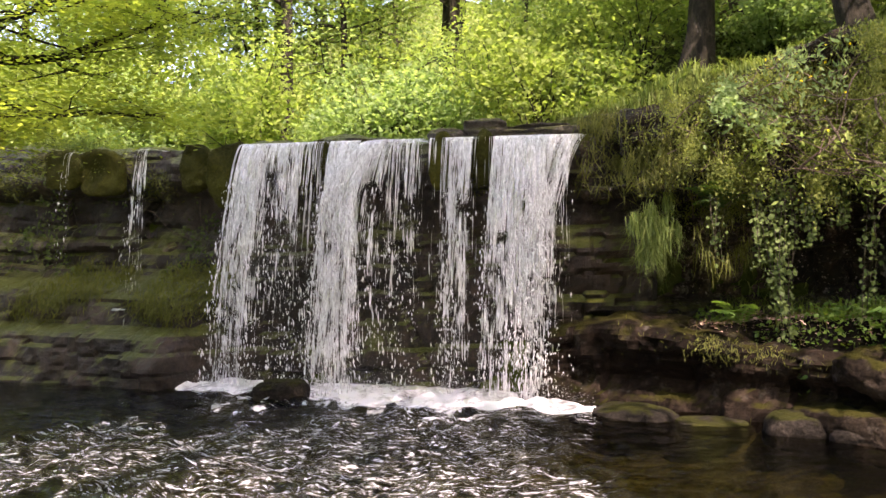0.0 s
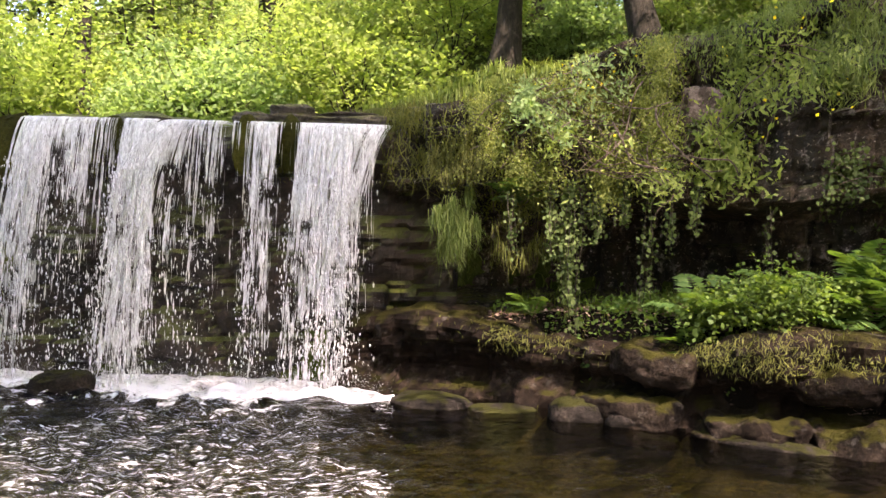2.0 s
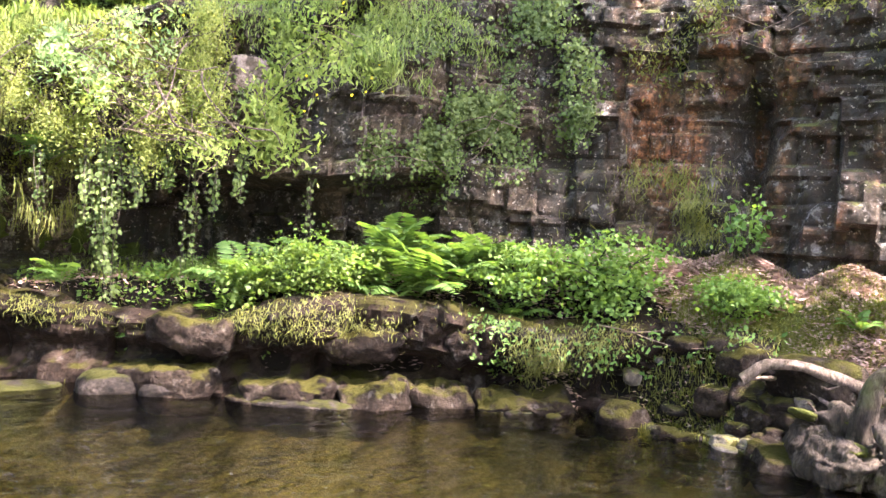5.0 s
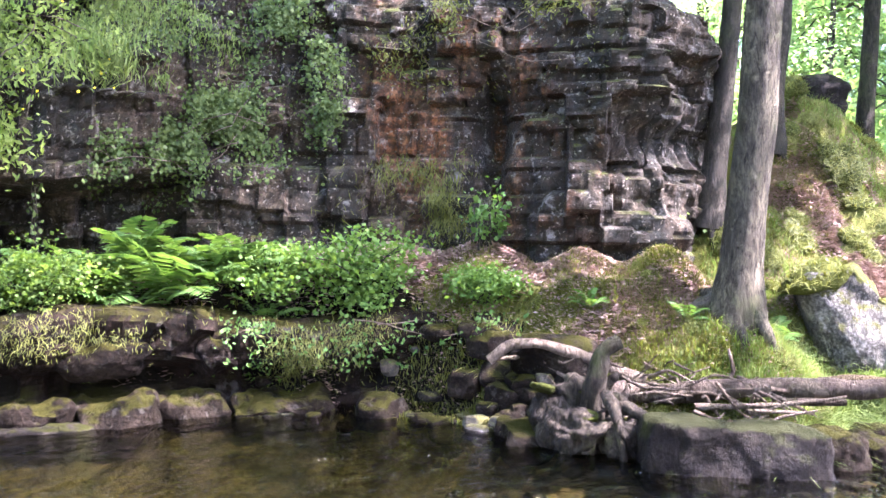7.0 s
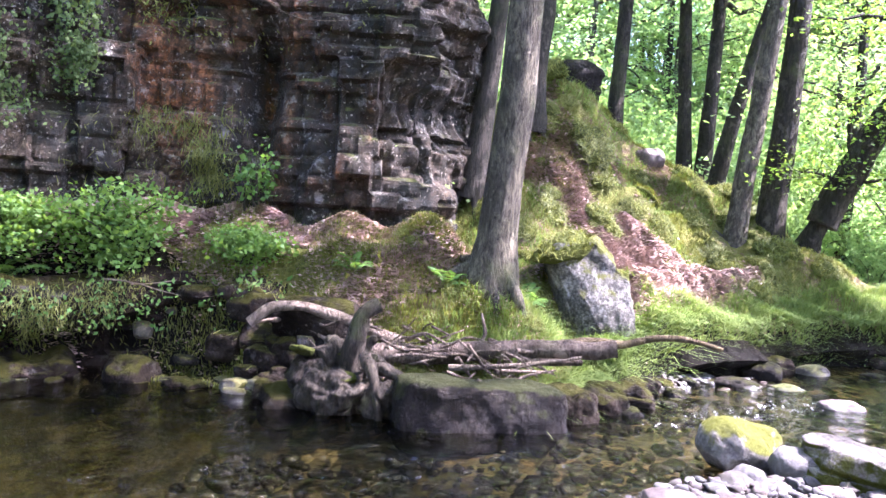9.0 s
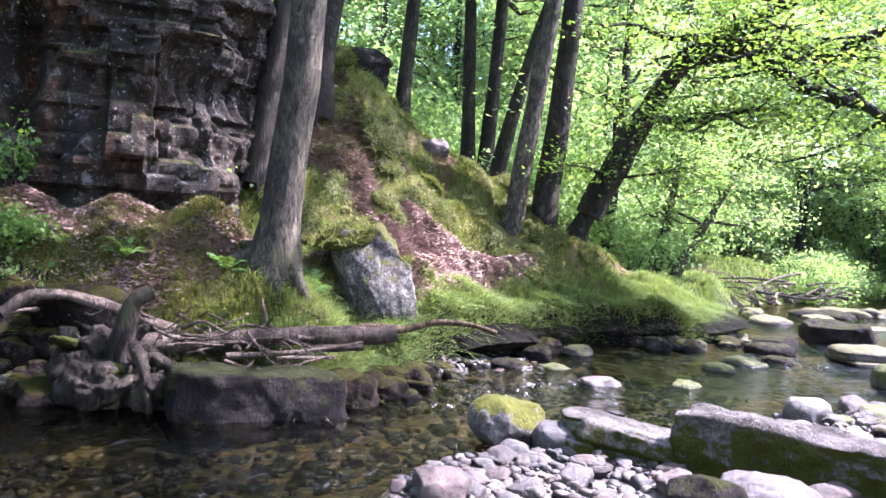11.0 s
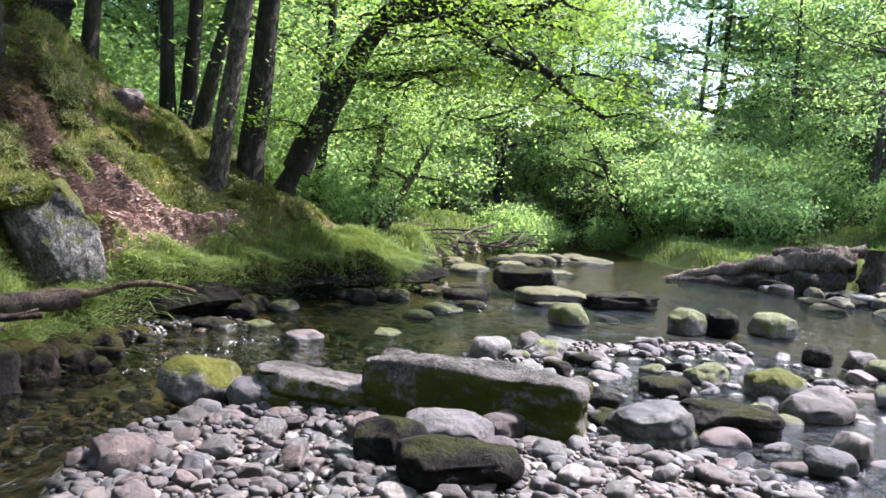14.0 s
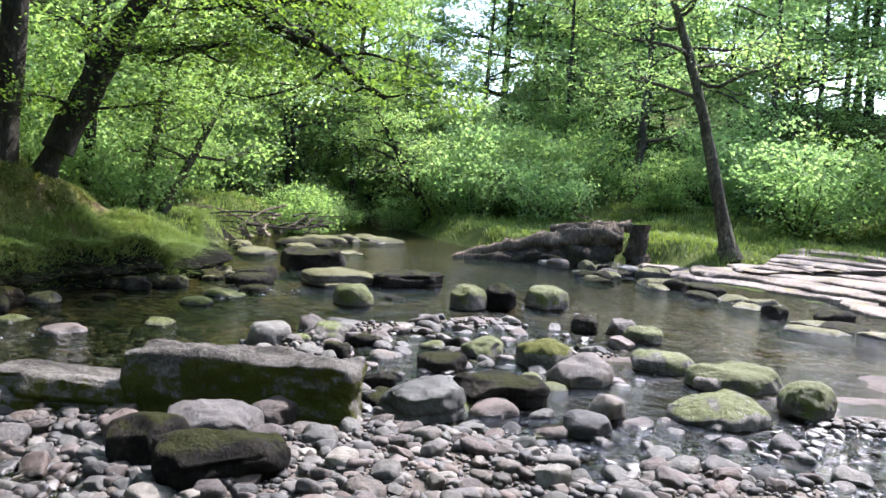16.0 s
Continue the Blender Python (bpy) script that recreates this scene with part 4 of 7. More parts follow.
    wide = (np.maximum(W[:, :-1], W[:, 1:]) > 0.0006).reshape(-1)
    F = np.concatenate([(k + [0, 1, 4, 3])[wide], (k + [1, 2, 5, 4])[wide]])
    ob = part("curtain", mesh_of("curtain", [(V.reshape(-1, 3), F)], STRAND, True), waterfall)
    ob["kind"] = "stuff"
    ob.matrix_parent_inverse = Matrix.Translation((0, -9.4, 0))
    n = int(strands * 6)
    d = rng.uniform(0.12, 1, n) ** 0.7
    a = rng.uniform(-0.06, 1.06, n)
    drift = shift * (np.minimum(d / quick, 1) ** 0.6 if quick else d)
    xs = mid + (x0 + (x1 - x0) * a - mid) * (1 + widen * d) + drift + rng.normal(0, 0.04, n) * (0.2 + d)
    C = fall_point(xs, (top - foot) * (0.25 * d + 0.75 * d**1.4), 0.2 + reach * np.sqrt(d) * 1.2 + np.abs(rng.normal(0, 0.08, n)) * d)
    w = 0.0025 + 0.008 * rng.uniform(0, 1, n) ** 2.5
    h = w * rng.uniform(1.2, 5, n)
    o = np.array([[1, 0, 0], [0, 1, 0], [-1, 0, 0], [0, -1, 0], [0, 0, 1], [0, 0, -1]], float)
    V = C[:, None] + o[None] * np.stack([w, w, h], 1)[:, None]
    T = np.array([[0, 1, 4], [1, 2, 4], [2, 3, 4], [3, 0, 4], [1, 0, 5], [2, 1, 5], [3, 2, 5], [0, 3, 5]])
    drops = part("spray", mesh_of("spray", [(V.reshape(-1, 3), (np.arange(n)[:, None, None] * 6 + T[None]).reshape(-1, 3))], SPRAY, True), waterfall)
    drops["kind"] = "stuff"
    drops.matrix_parent_inverse = Matrix.Translation((0, -9.4, 0))


curtain(-2.26, -1.93, -0.12, 1, 156, 0.4, widen=0.35, torn=0.7)
curtain(-2.05, -1.48, -0.08, 2, 169, 0.36, widen=0.15, torn=0.95)
curtain(-1.5, -1.2, -0.05, 3, 28, 0.22, torn=0.9, thick=0.008)
curtain(-1.2, -0.88, -0.1, 4, 104, 0.28, widen=0.3, torn=0.85)
curtain(-0.68, -0.42, -0.46, 5, 247, 0.42, widen=1.3, quick=0.32, thick=0.013, torn=0.65)
curtain(-0.62, -0.4, -0.25, 16, 65, 0.36, widen=1.5, quick=0.5, thick=0.01, torn=0.95)
curtain(-0.46, -0.12, -0.06, 6, 67, 0.24, torn=0.95, thick=0.009)
curtain(-0.08, 0.2, 0.0, 7, 10, 0.18, torn=0.9, thick=0.006)
curtain(0.14, 0.25, -0.03, 11, 18, 0.22, widen=0.5, torn=0.8, thick=0.008)
curtain(0.24, 0.43, -0.06, 12, 98, 0.27, widen=0.4, torn=0.8)
curtain(0.44, 0.66, 0.0, 13, 9, 0.18, torn=0.9, thick=0.005)
curtain(0.69, 1.2, -0.06, 8, 260, 0.33, widen=0.2, thick=0.013, torn=0.65)
curtain(0.95, 1.3, -0.02, 17, 117, 0.3, widen=0.2, thick=0.011, torn=0.85)
curtain(1.3, 1.64, -0.32, 9, 104, 0.22, widen=-0.2, quick=0.45, torn=0.75)
curtain(1.2, 1.5, 0.0, 14, 15, 0.2, torn=0.9, thick=0.006)
curtain(-3.68, -3.53, -0.02, 10, 18, 0.2, 0.75, torn=0.85, thick=0.008)
curtain(-4.75, -4.65, 0.0, 15, 5, 0.15, 1.4, torn=0.9, thick=0.005)
for k, (x, z, w, h) in enumerate(((-0.78, 2.62, 0.13, 0.24), (0.08, 2.6, 0.15, 0.3), (0.55, 2.6, 0.14, 0.3), (-1.35, 2.66, 0.1, 0.2), (-2.5, 2.5, 0.26, 0.42), (-2.95, 2.6, 0.22, 0.28), (-4.3, 2.58, 0.34, 0.3), (-4.9, 2.6, 0.3, 0.26))):
    p = fall_point(np.array([x]), np.array([2.84 - z]), np.array([0.1]))[0]
    ob = new("moss_cushion", carved("moss_cushion", (w, 0.075, h), 840 + k, MOSS_WET, square=3, cuts=4, res=14, rough=1.6))
    ob.matrix_world = pose(*p, 0, 0, -16)
    tagged(ob, "wet cushion of olive moss hanging over the lip of the fall", "moss", "moss cushions of the lip")

# foam where the water lands
def foam_patch(name, line, width, seed, mat, height):
    u, Q, N = along(line, 0.06)
    v = np.linspace(-1, 1, 18 if width < 1 else 80)
    W = width * (1 + 0.5 * fbm(np.stack([u * 2.3, 0 * u, 0 * u + seed], 1), 3, seed))
    off = W[:, None] * v[None] * np.sqrt(np.sin(np.linspace(0.02, np.pi - 0.02, len(u))))[:, None]
    X, Y = Q[:, :1] + N[:, :1] * off, Q[:, 1:] + N[:, 1:] * off
    P = np.stack([X.ravel() * 5, Y.ravel() * 5, 0 * X.ravel()], 1)
    Z = 0.006 + wave_z(X, Y) + (1 - v[None] ** 2) * height * (1 + fbm(P, 3, seed).reshape(X.shape))
    return part(name, mesh_of(name, [(np.stack([X, Y, Z], -1).reshape(-1, 3), grid_faces(*X.shape))], mat, True), None)


FALL_FOOT = [(-3.2, 9.85), (-2.1, 9.6), (-1.0, 9.3), (0.0, 8.95), (0.8, 8.55), (1.6, 8.2)]
# besides foam: painted glints on the pool, riffles with painted sparkle
for lab, line, width, seed, mat, height in (("white churned foam under the waterfall", FALL_FOOT, 0.62, 5, FOAM, 0.04), ("broken foam drifting out over the pool", FALL_FOOT, 1.15, 7, FOAM_THIN, 0.02), ("white flecks painted as sky glints on the pool", [(-3.6, 6.6), (-2.2, 6.3), (-1.0, 5.9), (0.2, 5.5), (1.1, 5.3)], 2.2, 8, GLINT_FLECKS, 0.0), ("white riffle with painted sparkle in the stream", [(7.2, 0.0), (8.2, -0.8), (9.2, -1.6)], 0.3, 9, RIFFLE_SPARKLE, 0.0), ("white riffle with painted sparkle between the stones", [(12.6, -5.9), (13.4, -6.1), (14.4, -6.3)], 0.35, 10, RIFFLE_SPARKLE, 0.01), ("white riffle with painted sparkle between the stones", [(10.6, -3.4), (11.4, -4.2), (12.0, -5.0)], 0.4, 11, RIFFLE_SPARKLE, 0.01), ("white riffle with painted sparkle below the shelf", [(8.6, -7.6), (9.6, -8.2), (11.0, -8.6)], 0.3, 12, RIFFLE_SPARKLE, 0.0), ("thin foam streak below the trickle", [(-4.6, 10.35), (-3.6, 10.2)], 0.14, 6, FOAM, 0.02)):
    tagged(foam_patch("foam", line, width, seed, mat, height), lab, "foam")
# the trickle's splash on its ledge, and the thread below it
tp = fall_point(np.array([-3.62]), np.array([1.98]), np.array([0.55]))[0]
V, F = unit_rock(811, 2, 3, 0.12)
ob = part("splash", mesh_of("splash", [(V * np.array([0.15, 0.1, 0.03]) + tp, F)], FOAM, True), waterfall)
ob.matrix_parent_inverse = Matrix.Translation((0, -9.4, 0))
a = tp + np.array([0.08, -0.12, 0.0])
ob = part("thread", mesh_of("thread", tube(bent(a, (a[0], a[1] - 0.15, 0.0), 12, 0.01, np.random.default_rng(820)), np.full(12, 0.01), 5), FALL, True), waterfall)
ob.matrix_parent_inverse = Matrix.Translation((0, -9.4, 0))
sp = np.random.default_rng(19)
n = 5000
i = sp.uniform(0, 4.75, n)
C = np.stack([np.interp(i, np.arange(6), [p[k] for p in FALL_FOOT]) + sp.normal(0, 0.1, n) for k in (0, 1)] + [np.abs(sp.normal(0, 0.11, n)) + 0.02], 1)
w = sp.uniform(0.001, 0.003, n)
oct_v = np.array([[1, 0, 0], [0, 1, 0], [-1, 0, 0], [0, -1, 0], [0, 0, 1.4], [0, 0, -1.4]], float)
oct_f = np.array([[0, 1, 4], [1, 2, 4], [2, 3, 4], [3, 0, 4], [1, 0, 5], [2, 1, 5], [3, 2, 5], [0, 3, 5]])
tagged(new("splash", mesh_of("splash", [((C[:, None] + oct_v[None] * w[:, None, None]).reshape(-1, 3), (np.arange(n)[:, None, None] * 6 + oct_f[None]).reshape(-1, 3))], SPRAY, True)), "spray thrown up at the foot of the fall", "spray", kind="stuff")

# ---- boulders and stones ----
ROCKS = {}


def rock_mesh(name, kind, mat, seed, small=False):
    key = (name, kind, mat.name, seed, small)
    if key not in ROCKS:
        square, cuts = {"round": (2.5, 7), "angular": (4, 11), "slab": (5, 7), "block": (9, 4), "crag": (2.9, 10), "pebble": (2.8, 8), "bed": (6, 6)}[kind]
        ROCKS[key] = carved(name, (0.92, 0.92, 0.92), seed, mat, square, cuts, 9 if small else 14, rough=1.2)
    return ROCKS[key]


def stone(name, x, y, z, size, turn, kind, mat, seed, label, group="", tilt=(0, 0)):
    """A stone of half-sizes `size` sitting at x, y with its foot at z."""
    ob = new(name, rock_mesh(name, kind, mat, seed, max(size) < 0.22))
    ob.matrix_world = pose(x, y, z + size[2] * 0.62, tilt[0], tilt[1], turn) @ Matrix.Diagonal((*size, 1))
    return tagged(ob, label, "rock", group)


def boulder(x, y, size, turn, mat, seed, label, z=-0.1, tilt=(0, 0), group="", name="boulder", **shape):
    """A carved stone whose foot lies at z."""
    ob = new(name, carved(name, size, seed, mat, **shape))
    ob.matrix_world = pose(x, y, z + size[2] * 0.7, tilt[0], tilt[1], turn)
    return tagged(ob, label, "rock", group)


boulder(5.84, -2.44, (0.3, 0.76, 0.215), -29, SIDE_MOSS, 3, "long grey boulder with mossy sides on the gravel bar", 0.03, (2, 6), square=10, cuts=0, res=40, rough=1.3)
boulder(6.26, -1.5, (0.27, 0.5, 0.15), -14, SIDE_MOSS, 5, "pale flat-topped boulder beside the long one", -0.02, (6, 5), square=9, cuts=0, res=30, beds=0.14)
boulder(6.4, -0.66, (0.22, 0.3, 0.22), 30, MOSS_CAP, 7, "pointed mossy stone at the edge of the gravel bar", -0.05, (14, 0), square=2.6, cuts=12, res=22)
boulder(6.2, -0.98, (0.14, 0.17, 0.14), 10, STONE, 8, "grey angular stone between the boulders", -0.02, square=4, cuts=9, res=14, name="stone")
boulder(5.02, -0.27, (0.15, 0.17, 0.11), 20, STONE, 10, "pale pinkish stone on the gravel bar", 0.0, square=4, cuts=10, name="stone")
boulder(5.3, -2.1, (0.2, 0.27, 0.085), 0, STONE, 11, "flat pale slab lying on cobbles", 0.07, (4, -6), square=3.2, cuts=6, res=22, name="stone")
boulder(5.42, -2.47, (0.13, 0.15, 0.09), 30, STONE, 13, "small grey slab beside the flat one", 0.05, square=3.5, cuts=6, res=14, name="stone")
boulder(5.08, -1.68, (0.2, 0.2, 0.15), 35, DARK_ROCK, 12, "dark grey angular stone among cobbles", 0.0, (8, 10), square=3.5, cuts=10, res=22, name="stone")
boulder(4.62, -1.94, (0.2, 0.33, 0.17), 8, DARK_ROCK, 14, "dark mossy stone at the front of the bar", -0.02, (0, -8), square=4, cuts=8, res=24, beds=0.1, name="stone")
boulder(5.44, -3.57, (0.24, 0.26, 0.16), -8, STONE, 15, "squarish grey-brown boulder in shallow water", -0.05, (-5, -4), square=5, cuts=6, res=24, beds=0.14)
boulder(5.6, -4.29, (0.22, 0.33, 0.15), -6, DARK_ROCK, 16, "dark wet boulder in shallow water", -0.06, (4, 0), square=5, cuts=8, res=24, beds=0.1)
boulder(5.96, -5.34, (0.26, 0.28, 0.15), 20, STONE, 17, "smooth grey domed stone in the shallows", -0.06, (-14, -8), square=2.6, cuts=5, res=22)
boulder(6.15, -6.52, (0.24, 0.32, 0.12), 0, BOULDER, 18, "pale stone with a mossy end", -0.05, square=3, cuts=7, res=22)
boulder(5.42, -6.58, (0.26, 0.4, 0.14), -12, MOSSED, 19, "yellow-green moss covered boulder with a pale top", -0.05, square=3.2, cuts=6, res=24)
boulder(4.7, -5.6, (0.26, 0.35, 0.14), -10, BOULDER, 20, "pale boulder half covered by moss", -0.08, (-6, -8), square=2.8, cuts=7, res=24)
boulder(4.56, -6.42, (0.2, 0.24, 0.18), 25, MOSSED, 21, "rounded moss covered stone", -0.05, square=2.6, cuts=6, res=20)
boulder(4.72, -4.4, (0.13, 0.16, 0.1), -30, STONE, 51, "two-toned grey stone in the shallows", -0.03, (0, -14), square=3, cuts=6, res=14, name="stone")
boulder(5.02, -4.85, (0.12, 0.13, 0.1), 20, STONE, 52, "pale split stone in the shallows", -0.03, (12, -10), square=3.5, cuts=7, res=14, name="stone")
boulder(10.2, -5.12, (0.24, 0.25, 0.19), 0, MOSSED, 22, "mossy dome in the river", -0.06, square=2.8, cuts=5)
boulder(9.7, -6.5, (0.22, 0.23, 0.2), 20, MOSSED, 25, "brown boulder with a mossy top", -0.06, square=3, cuts=8)
boulder(9.66, -6.98, (0.2, 0.22, 0.22), 60, DARK_ROCK, 24, "dark angular boulder in the river", -0.05, square=3, cuts=10)
boulder(9.66, -7.72, (0.24, 0.25, 0.18), 0, MOSSED, 23, "bright moss capped block in the river", -0.05, square=6, cuts=5)
boulder(7.95, -3.3, (0.18, 0.22, 0.16), 20, STONE, 26, "grey rounded boulder at the bar's edge", -0.05, square=3, cuts=8)
boulder(7.92, -3.86, (0.18, 0.25, 0.14), 50, BOULDER, 27, "grey boulder with moss patches", -0.05, square=3, cuts=8)
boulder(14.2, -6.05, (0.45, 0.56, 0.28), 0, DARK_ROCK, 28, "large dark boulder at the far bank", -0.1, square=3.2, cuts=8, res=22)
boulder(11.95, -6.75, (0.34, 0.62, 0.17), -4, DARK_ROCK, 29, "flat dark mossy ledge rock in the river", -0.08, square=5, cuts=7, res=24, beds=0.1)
boulder(12.15, -5.75, (0.4, 0.62, 0.15), 6, SHELF_MOSS, 30, "flat mossy rock in the river", -0.08, square=4, cuts=7, res=24, beds=0.1)
boulder(7.1, -5.1, (0.17, 0.21, 0.12), 20, MOSSED, 31, "low mossy stone among the cobbles", -0.04, square=3, cuts=8)
boulder(6.7, -4.42, (0.16, 0.22, 0.1), 10, DARK_ROCK, 53, "low dark wet stone among the cobbles", -0.04, square=3.5, cuts=8)
boulder(6.62, -5.46, (0.26, 0.33, 0.17), 40, MOSS_CAP, 32, "large half-mossed stone among the cobbles", -0.06, (0, 10), square=2.8, cuts=10, res=24)
boulder(7.3, -7.3, (0.18, 0.22, 0.13), 10, MOSSED, 54, "small mossy stone in the river", -0.04, square=3, cuts=6)
boulder(8.0, -7.05, (0.15, 0.17, 0.13), 40, DARK_ROCK, 55, "small dark stone in the river", -0.04, square=3, cuts=8)
boulder(7.8, -7.4, (0.15, 0.18, 0.12), 0, STONE, 56, "small grey stone in the river", -0.04, square=3, cuts=8)
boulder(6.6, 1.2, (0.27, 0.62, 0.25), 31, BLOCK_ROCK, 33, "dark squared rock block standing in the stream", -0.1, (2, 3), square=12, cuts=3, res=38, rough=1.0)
boulder(9.2, 0.76, (0.36, 0.37, 0.66), 24, LEANING, 43, "tall leaning grey boulder with a mossy cap on the bank", 0.27, (-14, 6), square=9, cuts=15, res=36, rough=1.1, deep=1.0)
boulder(9.5, 1.2, (0.3, 0.26, 0.36), 0, LEDGE_OWN, 38, "dark rock behind the leaning boulder", 0.4, (-8, 0), square=4, cuts=9, res=18)
# dark rocks added to stand for the dark soil below the overhanging grass
for k, (x, y, sx, sy, sz, turn) in enumerate(((7.2, 0.68, 0.26, 0.3, 0.17, 20), (7.62, 0.46, 0.24, 0.3, 0.14, -30), (8.1, 0.3, 0.2, 0.3, 0.12, 10), (8.5, 0.18, 0.18, 0.26, 0.12, 50))):
    boulder(x, y, (sx, sy, sz), turn, LEDGE_OWN, 46 + k, "dark mossy rock set in place of dark soil under the bank", -0.08, group="rocks under the bank", square=4, cuts=10, res=18, rough=1.8)
boulder(13.2, 0.52, (0.14, 0.2, 0.16), 20, STONE, 35, "small pale stone on the slope", 2.42, square=4, cuts=9, name="stone")
boulder(-1.7, 8.95, (0.34, 0.24, 0.15), 10, DARK_ROCK, 39, "dark rock in the foam below the fall", -0.06, square=3, cuts=8)
# stones that break the flow of the wide reach
for k, (x, y, w, m) in enumerate(((8.9, -1.62, 0.2, STONE), (9.6, -1.25, 0.16, MOSSED), (9.2, -2.55, 0.18, MOSSED), (10.4, -3.2, 0.22, MOSSED), (11.0, -3.7, 0.24, MOSSED), (11.5, -4.2, 0.2, DARK_ROCK), (12.3, -4.4, 0.3, DARK_ROCK), (13.0, -4.7, 0.34, DARK_ROCK), (8.8, -4.35, 0.2, STONE), (10.6, -5.9, 0.14, DARK_ROCK), (9.1, -5.6, 0.15, STONE))):
    boulder(x, y, (w * 0.8, w * 1.1, w * 0.36), 31 * k, m, 600 + k, "low mossy stone in the running water" if m is MOSSED else "low wet stone in the running water", -0.06, group="stones of the reach", square=3, cuts=8, res=12)

# ---- trees ----
def limb(rng, a, b, r, n=9, bow=0.07, end=0.25):
    P = bent(a, b, n, bow, rng)
    return P, r * np.linspace(1, end, n)


def crown_from(rng, tips, leaves, spreadr, size, flat=0.65, three=False, aspect=0.6, layer=0.38):
    """Leaves in level sprays round the tips of the twigs."""
    tips = np.asarray(tips)
    C = np.repeat(tips, leaves, 0)
    off = rng.normal(0, 1, (len(C), 3)) * np.array([1, 1, layer]) * spreadr
    return leaves_at(rng, C + off, size, flat, aspect, three)


def branching(rng, P, R, limbs, low, length, twigs, rise=0.25, sides=6):
    """Limbs and twigs off a trunk with points P and radii R: the wood and the tips."""
    wood, tips = [], []
    n = len(P)
    for i in range(limbs):
        f = low + (0.98 - low) * (i + rng.uniform(0, 1)) / limbs
        k = f * (n - 1)
        a = np.array([np.interp(k, np.arange(n), P[:, j]) for j in range(3)])
        r = np.interp(k, np.arange(n), R) * 0.55
        th = i * 2.4 + rng.normal(0, 0.4)
        reach = length * (1.15 - 0.75 * (f - low) / (1 - low)) * rng.uniform(0.7, 1.2)
        b = a + np.array([math.cos(th), math.sin(th), rise + rng.normal(0, 0.15)]) * reach
        L, LR = limb(rng, a, b, max(r, 0.012), 8, 0.08)
        wood += tube(L, LR, sides)
        for j in range(twigs):
            g = rng.uniform(0.3, 1.0)
            c = np.array([np.interp(g * 7, np.arange(8), L[:, q]) for q in range(3)])
            e = c + rng.normal(0, 1, 3) * np.array([0.32, 0.32, 0.16]) * reach + np.array([math.cos(th), math.sin(th), 0]) * 0.15 * reach
            T, TR = limb(rng, c, e, max(r * 0.3, 0.006), 4, 0.1)
            wood += tube(T, TR, 4 if sides > 5 else 3)
            tips += [e, (c + e) / 2]
        tips.append(b)
    return wood, tips


def tree(name, base, top, height, r, seed, label, leaf, bark_mat, limbs=14, low=0.35, length=2.2, twigs=5, leaves=52, size=0.08, spreadr=0.42, group="", extra=(), sides=14, reach=1.1, bare=0.35, flat=0.65, layer=0.38):
    """A tree whose trunk starts at base and leans through top; extra: further limbs as (points, radius)."""
    rng = np.random.default_rng(seed)
    base, top = np.array(base, float), np.array(top, float)
    d = (top - base) / np.linalg.norm(top - base)
    tip = base + d * height
    P = bent(base - d * 0.25, tip, 24, 0.008, rng)
    u = np.linspace(0, 1, 24)
    R = r * (1 - 0.8 * u) * (1 + 0.75 * np.exp(-u * height / 0.28))
    wood = tube(P, R, sides, 0.12, seed)
    for k in range(6):
        th = k * 1.05 + rng.uniform(0, 0.6)
        foot = base + np.array([math.cos(th), math.sin(th), 0]) * r * rng.uniform(1.7, 2.4)
        foot[2] = float(ground_z(foot[0], foot[1])) - 0.06
        wood += tube(bent(base + np.array([0, 0, r * 0.9]), foot, 6, 0.05, rng), np.linspace(r * 0.5, r * 0.2, 6), 6, 0.1, k)
    more, tips = branching(rng, P, R, limbs, low, length, twigs, sides=6 if sides > 8 else 4)
    boughs = []
    for pts, rr in extra:
        Q = np.asarray(pts, float)
        u2, v2 = np.linspace(0, 1, len(Q)), np.linspace(0, 1, 4 * len(Q))
        Q = np.stack([np.interp(v2, u2, Q[:, q]) for q in range(3)], 1)
        for _ in range(2):
            Q[1:-1] = (Q[:-2] + 2 * Q[1:-1] + Q[2:]) / 4
        Q = Q + 0.05 * np.stack([fbm(Q * 1.5 + q * 9, 2, seed + q) for q in range(3)], 1)
        QR = rr * np.linspace(1, 0.3, len(Q))
        w2, t2 = branching(rng, Q, QR, 8, bare, reach, 4, -0.05)
        boughs.append(tube(Q, QR, 10, 0.1, seed) + w2)
        tips += t2
    thing = new(name)
    thing.location = base
    tagged(thing, label, "tree", group)
    back = Matrix.Translation(-base)
    for nm, me in (("trunk", mesh_of("trunk", wood + more, bark_mat, True)), ("crown", mesh_of("crown", [crown_from(rng, tips, leaves, spreadr, size, flat, sides <= 8, layer=layer)], leaf)), *(("bough", mesh_of("bough", w, bark_mat, True)) for w in boughs)):
        me.transform(back)
        part(nm, me, thing)
    return thing


def on_ground(x, y, sink=0.1):
    return (x, y, float(ground_z(x, y)) - sink)


# the trees that stand near
# crowns of the first two are out of view, raised to shade the bench
tree("tree", (8.23, 1.58, 0.95), (8.26, 1.46, 3.53), 15, 0.19, 41, "tall grey-barked tree with a flared foot on the leafy bank", LEAF_WOOD, BARK, low=0.55, limbs=26, length=3.0, twigs=6, leaves=34, size=0.15, spreadr=0.5)
tree("tree", (9.96, 2.3, 2.0), (9.96, 2.25, 4.05), 13.0, 0.13, 42, "slim dark tree close to the cliff", LEAF_WOOD, BARK_DARK, low=0.55, limbs=16, length=2.8, leaves=34, size=0.15)
